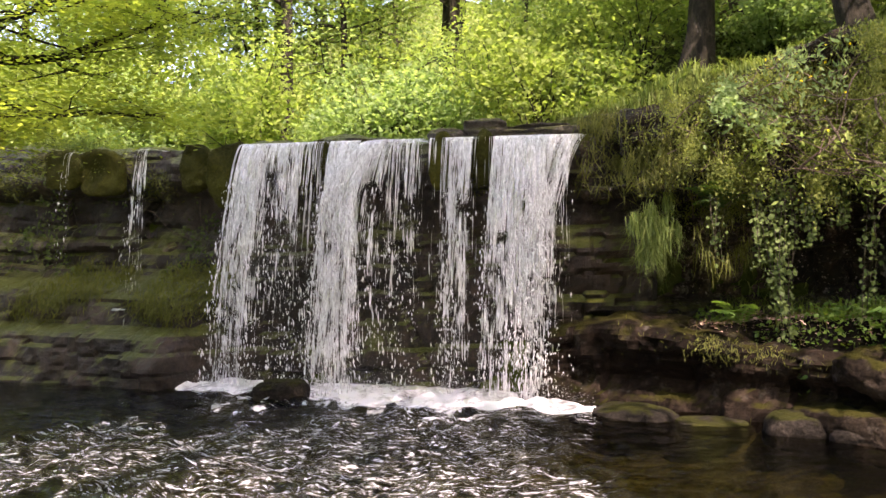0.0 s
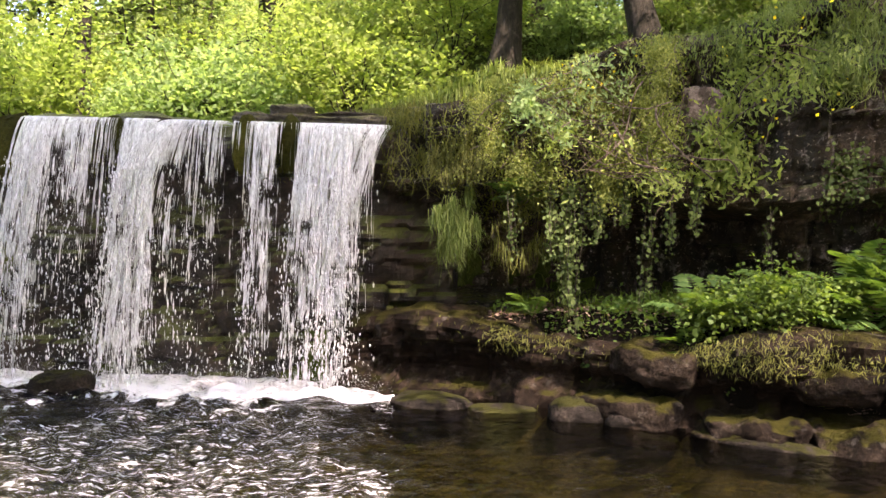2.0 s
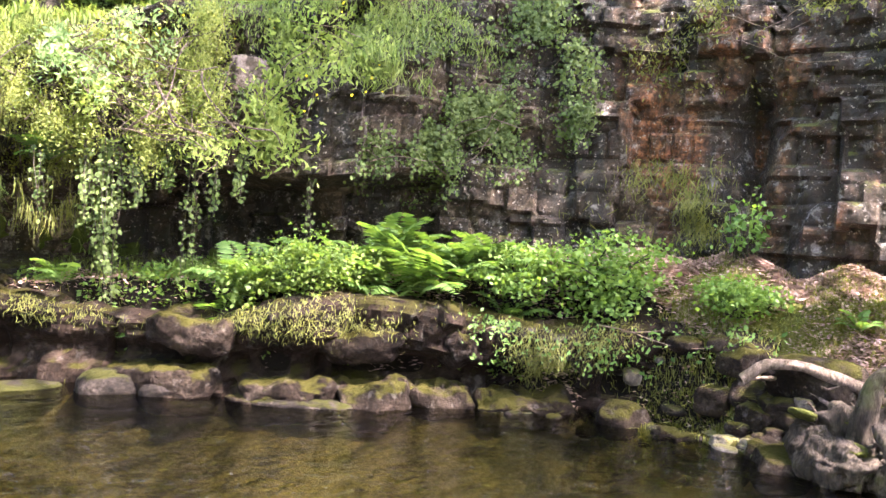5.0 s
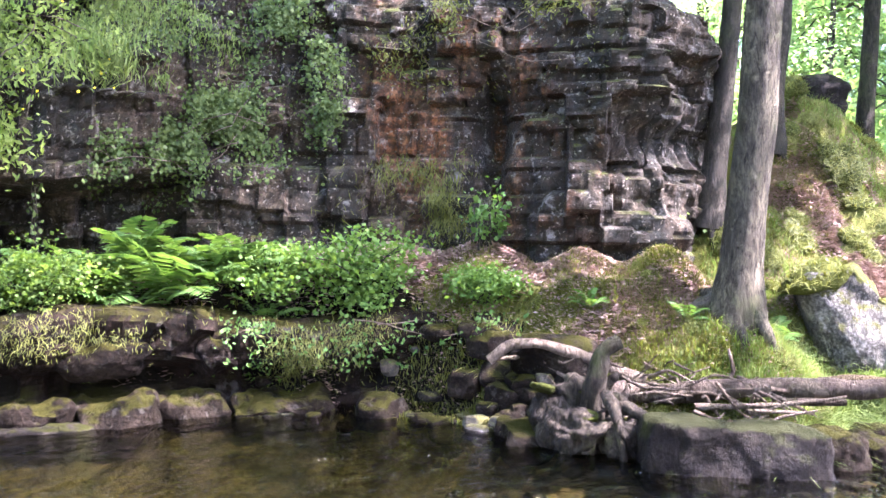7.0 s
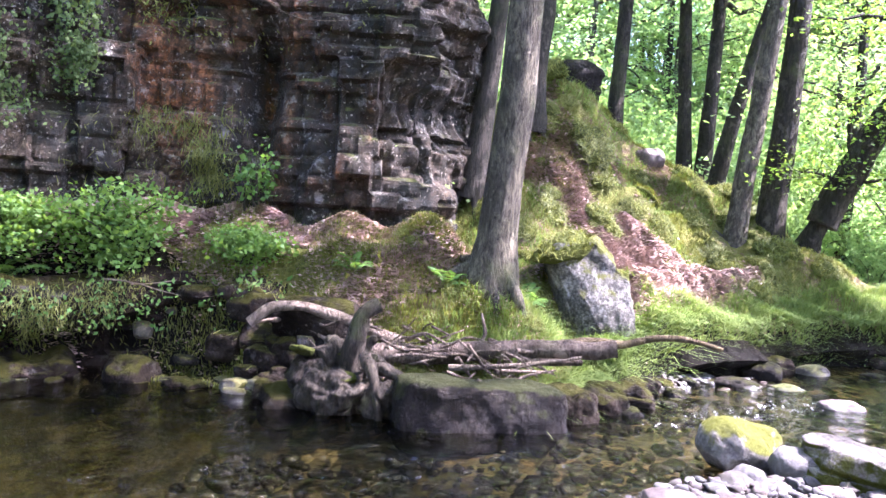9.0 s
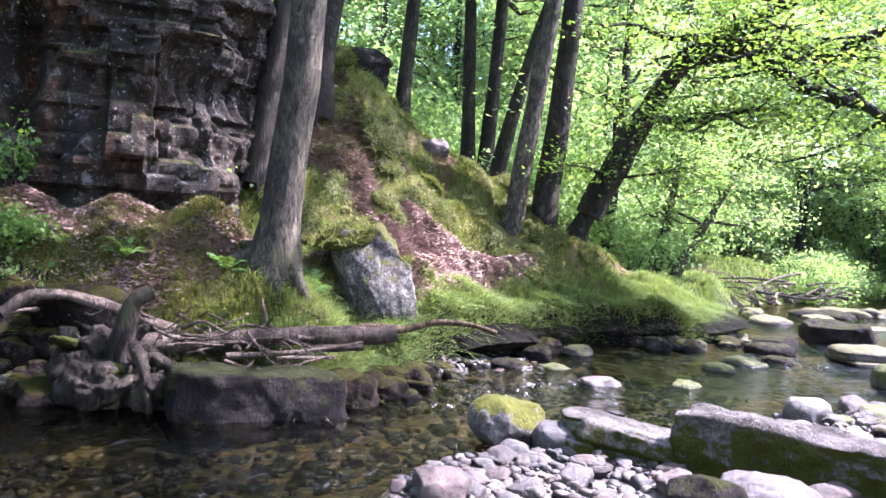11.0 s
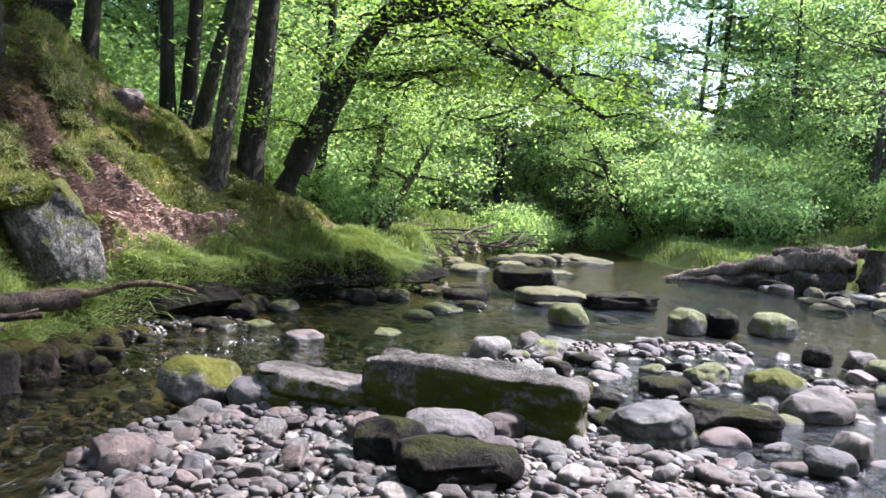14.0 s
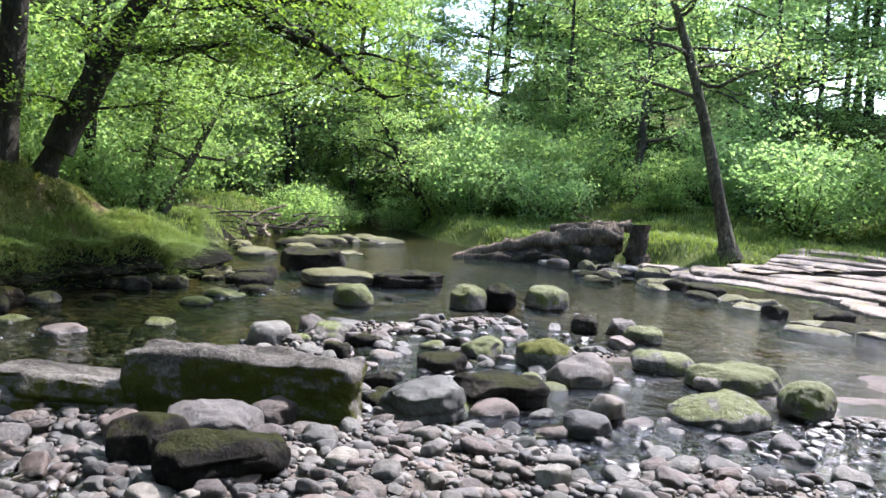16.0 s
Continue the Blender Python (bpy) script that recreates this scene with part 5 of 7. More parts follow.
tree("tree", (12.02, 2.1, 3.0), (12.04, 2.0, 4.62), 9.0, 0.17, 43, "dark tree on the crest of the slope", LEAF_WOOD, BARK_DARK, low=0.4)
tree("tree", (14.2, 1.21, 2.6), (14.22, 1.1, 5.13), 9.0, 0.14, 44, "slim tree behind the slope", LEAF_WOOD, BARK_DARK, low=0.4)
tree("tree", (12.98, -0.69, 1.05), (12.98, -1.0, 4.46), 11, 0.16, 45, "grey tree leaning over the bank", LEAF_WOOD, BARK, low=0.6)
# its two high boughs are out of view, added to shade stream and ledge
tree("tree", (13.5, -1.19, 1.2), (13.5, -1.44, 4.63), 13, 0.2, 46, "thick dark tree in the bank's cluster, unseen high boughs added for shade", LEAF_WOOD, BARK_DARK, low=0.6, leaves=30, size=0.14, reach=2.4, extra=(
    ([(13.5, -1.9, 8.4), (12.2, -3.6, 9.8), (10.8, -5.0, 10.8), (9.4, -5.9, 11.3), (8.4, -6.3, 11.6)], 0.12),
    ([(13.5, -2.0, 9.0), (12.0, -2.4, 10.4), (10.2, -2.4, 11.2), (8.8, -2.4, 11.8)], 0.1)))
tree("tree", (13.95, -1.6, 1.0), (13.86, -2.3, 2.6), 1.6, 0.25, 47, "leaning oak that arches its boughs over the river", LEAF_OAK, BARK_DARK, limbs=3, low=0.85, length=1.2, leaves=52, size=0.075, spreadr=0.34, bare=0.5, reach=1.5, extra=(
    ([(13.89, -1.95, 1.7), (13.84, -2.36, 2.71), (13.78, -2.71, 3.36), (13.61, -3.1, 4.21), (13.41, -3.56, 4.51), (13.05, -4.14, 4.78), (12.46, -4.68, 5.05)], 0.23),
    ([(13.6, -3.15, 4.2), (13.03, -3.83, 4.27), (12.47, -4.34, 4.26), (12.04, -4.65, 4.03), (11.73, -4.91, 4.21), (11.37, -5.25, 4.31)], 0.17),
    ([(13.01, -3.92, 4.23), (12.36, -4.34, 3.8), (11.8, -4.73, 3.48), (11.48, -5.0, 3.38), (11.14, -5.28, 2.96), (10.75, -5.64, 2.64)], 0.11),
    ([(13.7, -2.7, 3.3), (13.19, -3.18, 3.2), (12.76, -3.68, 3.27), (12.32, -4.12, 3.34)], 0.08)))
tree("tree", (15.7, 0.07, 2.2), (15.7, 0.14, 5.0), 9, 0.14, 48, "straight dark tree in the wood", LEAF_WOOD, BARK_DARK, low=0.4)
tree("tree", (15.78, -0.19, 2.0), (15.78, -0.41, 5.1), 9, 0.15, 49, "straight dark tree in the wood", LEAF_WOOD, BARK_DARK, low=0.4)
tree("tree", (14.78, -0.34, 1.6), (14.78, -0.9, 4.36), 8, 0.15, 50, "dark tree leaning to the river", LEAF_WOOD, BARK_DARK, low=0.45)
tree("tree", (17.5, -3.7, 0.3), (17.48, -3.95, 2.2), 3.6, 0.13, 51, "small crooked tree on the far bank", LEAF_WOOD, BARK, limbs=8, low=0.4, length=1.2, leaves=44, size=0.08, spreadr=0.3)
tree("tree", (17.4, -3.95, 0.3), (17.3, -4.6, 1.68), 3.2, 0.13, 52, "small leaning tree on the far bank", LEAF_WOOD, BARK, limbs=8, low=0.4, length=1.2, leaves=44, size=0.08, spreadr=0.3)
tree("tree", (13.74, -15.86, 0.5), (14.36, -15.3, 3.32), 9, 0.17, 53, "brown tree that leans over the rock shelf", LEAF_WOOD, BARK, low=0.4, leaves=46, size=0.08, limbs=18)
tree("tree", (24.1, -13.9, 0.2), (24.6, -13.0, 2.0), 5.0, 0.16, 54, "small tree that leans over the far pool", LEAF_WOOD, BARK_DARK, limbs=14, low=0.25, length=1.8, leaves=60, size=0.08, spreadr=0.3)
tree("tree", (3.7, 11.9, 4.2), (3.63, 11.95, 6), 8, 0.2, 55, "ivy-clad tree above the cliff", LEAF_BRIGHT, BARK_DARK, low=0.4)
tree("tree", (4.54, 12.7, 4.5), (4.52, 12.7, 6), 8, 0.16, 56, "brown tree above the cliff", LEAF_BRIGHT, BARK, low=0.4)
tree("tree", (5.1, 9.9, 3.9), (4.9, 9.96, 4.65), 7, 0.2, 57, "mossy tree on the rim of the cliff", LEAF_WOOD, BARK_DARK, low=0.35)
tree("tree", on_ground(-6.6, 2.2), (-6.4, 2.4, 4), 7.5, 0.18, 58, "tree at the near shore with bright boughs reaching over the pool", LEAF_BEECH, BARK_DARK, limbs=8, low=0.5, leaves=90, size=0.055, spreadr=0.33, flat=0.85, layer=0.14, extra=(
    ([(-6.5, 2.3, 2.6), (-5.4, 4.4, 2.9), (-4.3, 6.3, 3.0), (-3.4, 7.2, 3.2), (-2.9, 7.5, 3.45), (-2.2, 7.7, 3.8)], 0.07), ([(-4.3, 6.3, 3.0), (-3.7, 6.9, 2.8), (-3.2, 7.3, 2.75), (-2.5, 7.7, 2.8)], 0.03), ([(-4.3, 6.3, 3.0), (-3.6, 6.6, 3.4), (-3.0, 6.9, 3.7), (-2.4, 7.2, 3.75)], 0.03), ([(-4.9, 5.3, 2.95), (-4.1, 6.0, 2.6), (-3.5, 6.4, 2.4)], 0.025)))

# tall unseen trees added at the near shore to shade pool and fall
tree("tree", on_ground(-3.2, 1.6), (2.6, 2.6, 12), 15, 0.24, 59, "unseen tall tree added to shade the pool and the fall", LEAF_WOOD, BARK_DARK, limbs=26, low=0.6, length=3.6, twigs=6, leaves=34, size=0.15, spreadr=0.5)
tree("tree", on_ground(-5.6, 1.9), (1.4, 2.6, 13), 16, 0.24, 60, "unseen tall tree added to shade the pool and the fall", LEAF_WOOD, BARK_DARK, limbs=26, low=0.55, length=3.6, twigs=6, leaves=34, size=0.15, spreadr=0.5)

tree("tree", on_ground(-7.8, 2.6), (-2.2, 4.9, 12.5), 14.5, 0.22, 66, "unseen tall tree added to shade the pool and the fall", LEAF_WOOD, BARK_DARK, limbs=18, low=0.76, length=2.7, twigs=6, leaves=40, size=0.16, spreadr=0.5)

# the wood: a few kinds, repeated
KINDS = [tree("tree", on_ground(-3.9, 21), (-3.9, 21, 12), 10.5, 0.13, 61, "slim woodland tree in full leaf", LEAF_BRIGHT, BARK, limbs=20, low=0.2, length=2.4, group="trees of the wood", leaves=66, size=0.108, sides=8, spreadr=0.45),
         tree("tree", on_ground(-1.9, 18.5), (-2.1, 18.5, 10), 9, 0.1, 62, "slim woodland tree in full leaf", LEAF_WOOD, BARK_DARK, limbs=20, low=0.16, length=2.3, group="trees of the wood", leaves=66, size=0.108, sides=8, spreadr=0.45),
         tree("tree", on_ground(0.3, 22), (0.6, 22, 12), 11.5, 0.14, 63, "tall woodland tree in full leaf", LEAF_BRIGHT, BARK_DARK, limbs=20, low=0.26, length=2.6, group="trees of the wood", leaves=66, size=0.11, sides=8, spreadr=0.45)]
FAR_KINDS = [tree("tree", on_ground(24, 3), (24.2, 3, 14), 11, 0.13, 64, "slim pale green tree of the far wood", LEAF_FAR, BARK, limbs=17, low=0.16, length=2.4, twigs=3, group="trees of the far wood", leaves=112, size=0.098, sides=8, spreadr=0.42),
             tree("tree", on_ground(25, -1.5), (25, -1.7, 14), 10, 0.11, 65, "slim pale green tree of the far wood", LEAF_WOOD, BARK_DARK, limbs=17, low=0.14, length=2.5, twigs=3, group="trees of the far wood", leaves=112, size=0.098, sides=8, spreadr=0.42)]
DISTANT_KINDS = [tree("tree", on_ground(46, -4), (46.2, -4, 20), 19, 0.24, 67, "tall tree of the valley's far side", LEAF_FAR, BARK_DARK, limbs=18, low=0.1, length=4.8, twigs=3, group="trees of the far side", leaves=80, size=0.33, sides=6, spreadr=1.0)]


def bush(name, x, y, radius, height, seed, label, leaf, group="", n=2600, size=0.09, category="bush"):
    """A many-stemmed shrub: stems from the foot, leaves thickest outside."""
    rng = np.random.default_rng(seed)
    base = np.array(on_ground(x, y, 0.05))
    wood, tips = [], []
    for k in range(16):
        th, out = rng.uniform(0, 6.28), radius * math.sqrt(rng.uniform(0.05, 1))
        e = np.array([math.cos(th) * out, math.sin(th) * out, height * rng.uniform(0.45, 1.0) * (1 - 0.35 * (out / radius) ** 2)])
        L, LR = limb(rng, (rng.normal(0, 0.06), rng.normal(0, 0.06), 0), e, 0.016, 7, 0.09)
        wood += tube(L, LR, 5)
        for j in range(6):
            g = rng.uniform(2.0, 6)
            c = np.array([np.interp(g, np.arange(7), L[:, q]) for q in range(3)])
            tips.append(c + rng.normal(0, 0.16, 3) * radius)
        tips.append(e)
    thing = new(name)
    thing.location = base
    tagged(thing, label, category, group)
    part("stem", mesh_of("stem", wood, BARK_DARK, True), thing)
    part("foliage", mesh_of("foliage", [crown_from(rng, tips, n // len(tips), 0.14 * radius + 0.05, size, 0.5, radius > 1, 0.85)], leaf), thing)
    return thing


BUSHES = [bush("bush", -3, 13.6, 1.3, 2.2, 71, "leafy green shrub of the wood's edge", LEAF_BRIGHT, "shrubs of the wood", 5600, 0.085),
          bush("bush", -0.5, 13.2, 1.2, 1.8, 72, "leafy green shrub of the wood's edge", LEAF_WOOD, "shrubs of the wood", 5600, 0.085),
          bush("bush", 1.6, 12.6, 1.4, 2.6, 73, "leafy green shrub of the wood's edge", LEAF_BRIGHT, "shrubs of the wood", 5600, 0.085)]
FAR_BUSHES = [bush("bush", 21, -3.4, 1.3, 2.2, 75, "pale green shrub of the far bank", LEAF_FAR, "shrubs of the far bank", 5600, 0.075),
              bush("bush", 22.5, -5.2, 1.3, 1.9, 76, "green shrub of the far bank", LEAF_WOOD, "shrubs of the far bank", 5600, 0.075)]


def in_sky_gap(x, y, wide=3.0):
    """The strip along one camera sightline, where trees are shortened to fit its view."""
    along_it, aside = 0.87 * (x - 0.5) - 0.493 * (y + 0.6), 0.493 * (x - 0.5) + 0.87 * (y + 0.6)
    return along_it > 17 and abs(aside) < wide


def plant(kinds, spots, rng, lo=0.8, hi=1.25, sink=0.1):
    for x, y in spots:
        src = kinds[int(rng.integers(len(kinds)))]
        s = rng.uniform(lo, hi)
        # shorter trees here leave open sky in the camera's view
        if kinds is FAR_KINDS and in_sky_gap(x, y, 2.0):
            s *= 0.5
        if kinds is DISTANT_KINDS and in_sky_gap(x, y, 2.6):
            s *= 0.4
        ob = copy_thing(src, pose(*on_ground(x, y, sink), 0, 0, rng.uniform(0, 360)))
        ob.scale = (s, s, s * rng.uniform(0.9, 1.15))


def scattered(rng, n, x0, x1, y0, y1, apart, keep=lambda x, y: True):
    out = []
    for _ in range(n * 30):
        x, y = rng.uniform(x0, x1), rng.uniform(y0, y1)
        if keep(x, y) and all((x - a) ** 2 + (y - b) ** 2 > apart**2 for a, b in out):
            out.append((x, y))
            if len(out) == n:
                break
    return out


def dry(x, y, margin=1.2):
    X, Y = np.array([x]), np.array([y])
    return not inside(X, Y, RIVER)[0] and line_distance(X, Y, RIVER + RIVER[:1])[0] > margin


wood_rng = np.random.default_rng(5)
plant(KINDS, scattered(wood_rng, 26, -16, 16, 15.5, 34, 2.3), wood_rng)                      # above the fall
plant(BUSHES, scattered(wood_rng, 26, -12, 4.5, 12.4, 19, 1.1, lambda x, y: y > 13.2 - 0.25 * x), wood_rng)
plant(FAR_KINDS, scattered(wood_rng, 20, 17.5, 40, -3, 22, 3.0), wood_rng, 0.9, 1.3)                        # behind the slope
plant(FAR_BUSHES, scattered(wood_rng, 18, 17, 30, -4.2, 10, 1.6), wood_rng, 0.9, 1.6)
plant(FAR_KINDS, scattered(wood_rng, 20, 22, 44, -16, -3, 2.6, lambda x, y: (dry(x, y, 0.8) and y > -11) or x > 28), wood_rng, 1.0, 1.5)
plant(FAR_BUSHES, scattered(wood_rng, 15, 20, 34, -18, -4, 1.8, lambda x, y: (dry(x, y, 1.0) or x > 27) and math.hypot(x, y) > 26), wood_rng, 1.0, 1.8)
plant(KINDS, [(-6.0, 17.5), (-8.5, 19.0), (-4.5, 20.0), (-10.5, 21.0), (-7.2, 23.0), (5.2, 14.5), (7.5, 13.2), (10.2, 5.6), (9.6, 8.2), (11.5, 7.5), (12.5, 4.6), (7.2, 9.6)], wood_rng, 0.7, 0.9)
plant(FAR_KINDS, scattered(wood_rng, 24, 8, 40, -36, -13.5, 2.6, lambda x, y: dry(x, y, 2) and x * 0.9 - y > 23.5 and not (8 < x < 20 and y > -15.5) and not (14 < x < 28 and y > -18.5) and not (3 < x < 21 and y > -25)), wood_rng, 0.9, 1.3)   # far right bank
plant(FAR_BUSHES, scattered(wood_rng, 18, 12, 32, -24, -12.5, 1.6, lambda x, y: dry(x, y, 1.6) and math.hypot(x, y) > 25), wood_rng, 0.9, 1.6)
plant(KINDS, scattered(wood_rng, 7, -26, 1, -30, -10, 4.0), wood_rng)                      # behind the camera
# unseen trees behind and to the left, added to hold back skylight
plant(KINDS, [(-5.5, -4.6), (-2.4, -6.2), (-8.8, -2.5), (-10.5, 9.0), (-11.5, 4.0), (-9.5, 0.5), (-9.8, 13.6), (-13, 11)], wood_rng, 1.0, 1.25)
plant(KINDS, scattered(wood_rng, 3, -26, -12, -8, 12, 4.0), wood_rng)
# more unseen wood behind the camera, added to darken low faces
back_rng = np.random.default_rng(17)
plant(KINDS, scattered(back_rng, 20, -13, 1.2, -16, -4.5, 2.1, lambda x, y: y < -7.0 - max(x, -2.5)), back_rng, 0.9, 1.2)
plant(BUSHES, scattered(back_rng, 16, -10, 0.8, -8.5, -3.2, 1.3, lambda x, y: x < -2.0 and y < -3.0), back_rng, 1.3, 1.9)

plant(BUSHES, [(4.9, 12.0), (6.2, 11.6), (7.4, 10.6), (5.6, 13.4), (8.6, 9.4), (2.6, 12.8), (9.8, 7.2)], wood_rng, 0.6, 0.85)
plant(FAR_BUSHES, [(17.2, -2.0), (20.5, -3.4), (16.6, -0.8), (19.5, -1.5)], wood_rng, 0.8, 1.1)
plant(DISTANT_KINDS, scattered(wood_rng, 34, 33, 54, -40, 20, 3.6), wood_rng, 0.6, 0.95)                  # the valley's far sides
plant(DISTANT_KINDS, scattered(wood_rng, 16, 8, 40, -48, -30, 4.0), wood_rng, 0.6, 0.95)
plant(KINDS, scattered(wood_rng, 9, -24, 22, 36, 48, 5.0), wood_rng, 1.5, 2.0)
plant(FAR_BUSHES, [(22.5, -8.6), (24.0, -9.4), (25.6, -10.4), (24.6, -12.9), (26.5, -11.8)], wood_rng, 0.6, 0.9)
deep_rng = np.random.default_rng(91)
plant(FAR_KINDS, scattered(deep_rng, 12, 24, 38, -5, 6, 2.0, lambda x, y: dry(x, y, 1.5)), deep_rng, 1.0, 1.3)   # the depth of the wood
plant(FAR_BUSHES, scattered(deep_rng, 14, 20, 32, -3.5, 5, 1.6, lambda x, y: dry(x, y, 1.5)), deep_rng, 1.4, 2.0)
# ---- ivy, ferns, grass and other growth ----
def cover(name, face, mask, n, size, out, leaf, label, seed, category="ivy", flat=0.35, hang=0.0, aspect=0.75, stems=10):
    """A plant that clings to a rock face where mask(run, z) allows: leaves a little off the rock, with stems under them."""
    rng = np.random.default_rng(seed)
    S, Z, V, N = FACES[face]
    S, Z, V, N = S.ravel(), Z.ravel(), V.reshape(-1, 3), N.reshape(-1, 2)
    w = np.clip(mask(S, Z), 0, None) * (0.03 + np.clip(0.35 + 1.5 * fbm(np.stack([S * 1.7, 0 * S, Z * 1.7], 1), 4, seed), 0, 1.4) ** 2)
    pick = rng.choice(len(S), n, p=w / w.sum())
    C = V[pick].copy()
    lift = np.abs(rng.normal(0, out, n)) + 0.015
    C[:, :2] += N[pick] * lift[:, None] + rng.normal(0, 0.03, (n, 2))
    C[:, 2] += rng.normal(0, 0.04, n) - hang * lift
    Nn = np.concatenate([N[pick], np.full((n, 1), flat)], 1) + rng.normal(0, 0.55, (n, 3))
    Nn /= np.linalg.norm(Nn, axis=1, keepdims=True)
    D = rng.normal(0, 0.8, (n, 3)) + np.array([0, 0, -0.8 if aspect > 0.2 else -2.0])
    L = size * rng.uniform(0.4, 1.4, n)
    thing = new(name)
    base = C.mean(0)
    thing.location = base
    tagged(thing, label, category)
    wood = []
    for k in range(stems):
        a, b = C[rng.integers(n)], C[rng.integers(n)]
        if np.linalg.norm(a - b) < 1.6:
            wood += tube(bent(a, b, 8, 0.08, rng), np.linspace(0.007, 0.003, 8), 4)
    mesh = mesh_of("foliage", [leaf_quads(C, Nn, D, L, L * aspect)], leaf)
    mesh.transform(Matrix.Translation(-base))
    part("foliage", mesh, thing)
    if wood:
        mesh = mesh_of("stem", wood, DEADWOOD, True)
        mesh.transform(Matrix.Translation(-base))
        piece = part("stem", mesh, thing)
        piece["kind"] = "stuff"
    return thing


def strand(x, y, z, length, seed, n=150, size=0.05, wide=0.07, leaf=None, label="trailing ivy strand hanging from the overhang"):
    """Ivy that hangs free: a bundle of thin stems with leaves on both sides."""
    rng = np.random.default_rng(seed)
    thing = new("hanging_ivy")
    thing.location = (x, y, z)
    tagged(thing, label, "ivy", "hanging ivy strands")
    wood, C = [], []
    for k in range(3):
        P = bent((rng.normal(0, wide * 0.5), rng.normal(0, 0.03), 0.1), (rng.normal(0, wide * 0.6), rng.normal(0, 0.04), -length * rng.uniform(0.6, 1)), 14, 0.02, rng)
        wood += tube(P, np.linspace(0.006, 0.003, 14), 4)
        u = rng.uniform(0, 13, n // 3)
        C.append(np.stack([np.interp(u, np.arange(14), P[:, q]) for q in range(3)], 1) + rng.normal(0, wide * 0.5, (n // 3, 3)) * np.array([1, 0.6, 0.5]))
    C = np.concatenate(C)
    N = rng.normal(0, 0.45, (len(C), 3)) + np.array([-0.35, -0.8, 0.45])
    N /= np.linalg.norm(N, axis=1, keepdims=True)
    L = size * rng.uniform(0.5, 1.3, len(C))
    part("stem", mesh_of("stem", wood, BARK, True), thing)
    part("foliage", mesh_of("foliage", [leaf_quads(C, N, rng.normal(0, 0.5, (len(C), 3)) + np.array([0, 0, -1]), L, L * 0.8)], leaf or LEAF_IVY), thing)


def frond_mesh(name, length, seed, pairs=16, wide=0.3):
    """One fern frond along +x that rises and bows over, with paired leaflets."""
    rng = np.random.default_rng(seed)
    u = np.linspace(0, 1, 12)
    P = np.stack([length * u * (1 - 0.12 * u), 0.03 * length * np.sin(u * 3), length * (1.15 * u - 0.85 * u**2)], 1)
    pieces = tube(P, 0.006 * (1.1 - u), 4)
    f = np.repeat(np.linspace(0.12, 0.98, pairs), 2)
    side = np.tile([1.0, -1.0], pairs)
    C = np.stack([np.interp(f, u, P[:, q]) for q in range(3)], 1)
    L = wide * length * np.sin(np.pi * (0.12 + 0.86 * f)) ** 0.8 * rng.uniform(0.85, 1.1, len(f)) + 0.01
    D = np.stack([np.full(len(f), 0.4), side, -0.12 + rng.normal(0, 0.08, len(f))], 1)
    D /= np.linalg.norm(D, axis=1, keepdims=True)
    N = np.stack([-0.2 + rng.normal(0, 0.1, len(f)), 0.15 * side, np.ones(len(f))], 1)
    N /= np.linalg.norm(N, axis=1, keepdims=True)
    pieces.append(leaf_quads(C + D * L[:, None] * 0.5, N, D, L, np.full(len(f), length * 0.075)))
    return mesh_of(name, pieces, LEAF_FERN)


FRONDS = [frond_mesh("frond", 1.0, 90 + k) for k in range(3)]


def fern(x, y, size, seed, z=None, fronds=9, lean=0, facing=None, label="green fern on the shaded rock bench"):
    rng = np.random.default_rng(seed)
    thing = new("fern")
    thing.location = (x, y, float(ground_z(x, y)) - 0.02 if z is None else z)
    tagged(thing, label, "fern", "ferns of the bank")
    for k in range(fronds):
        ob = part("frond", FRONDS[int(rng.integers(3))], thing)
        s = size * rng.uniform(0.7, 1.15)
        th = k * 360 / fronds + rng.normal(0, 12) if facing is None else facing + rng.uniform(-80, 80)
        ob.matrix_basis = pose(0, 0, 0, 0, 0, th) @ pose(0, 0, 0, rng.normal(0, 8), lean - 12 + rng.normal(0, 14), 0) @ Matrix.Diagonal((s, s, s, 1))


def blades(rng, B, height, wide, lean=0.35, toward=(0, 0, 0)):
    """Grass blades rooted at points B: each two bent quads."""
    n = len(B)
    th = rng.uniform(0, 2 * np.pi, n)
    H = height * rng.uniform(0.45, 1.25, n)
    tilt = np.abs(rng.normal(0, lean, n))
    out = np.stack([np.cos(th) * tilt, np.sin(th) * tilt, np.ones(n)], 1) + np.asarray(toward)
    side = np.stack([-np.sin(th), np.cos(th), np.zeros(n)], 1) * (wide * rng.uniform(0.6, 1.3, n))[:, None]
    mid = B + out * (H * 0.55)[:, None]
    tip = B + out * H[:, None] * np.array([1.5, 1.5, 0.88]) + np.stack([np.cos(th), np.sin(th), -np.ones(n) * 0.6], 1) * (H * tilt * 0.5)[:, None]
    V = np.stack([B - side, B + side, mid - side * 0.8, mid + side * 0.8, tip - side * 0.1, tip + side * 0.1], 1).reshape(-1, 3)
    k = np.arange(n)[:, None] * 6
    F = np.concatenate([k + [0, 1, 3, 2], k + [2, 3, 5, 4]])
    return V, F


def grass(name, label, pts, height, wide, leaf, seed, lean=0.35, category="grass", tufted=0.0):
    """Grass over ground points: one stuff mesh."""
    rng = np.random.default_rng(seed)
    pts = np.asarray(pts)
    if tufted:
        centres = pts[rng.integers(len(pts), size=max(8, len(pts) // 45))]
        pts = centres[rng.integers(len(centres), size=len(pts))] + rng.normal(0, tufted, pts.shape)
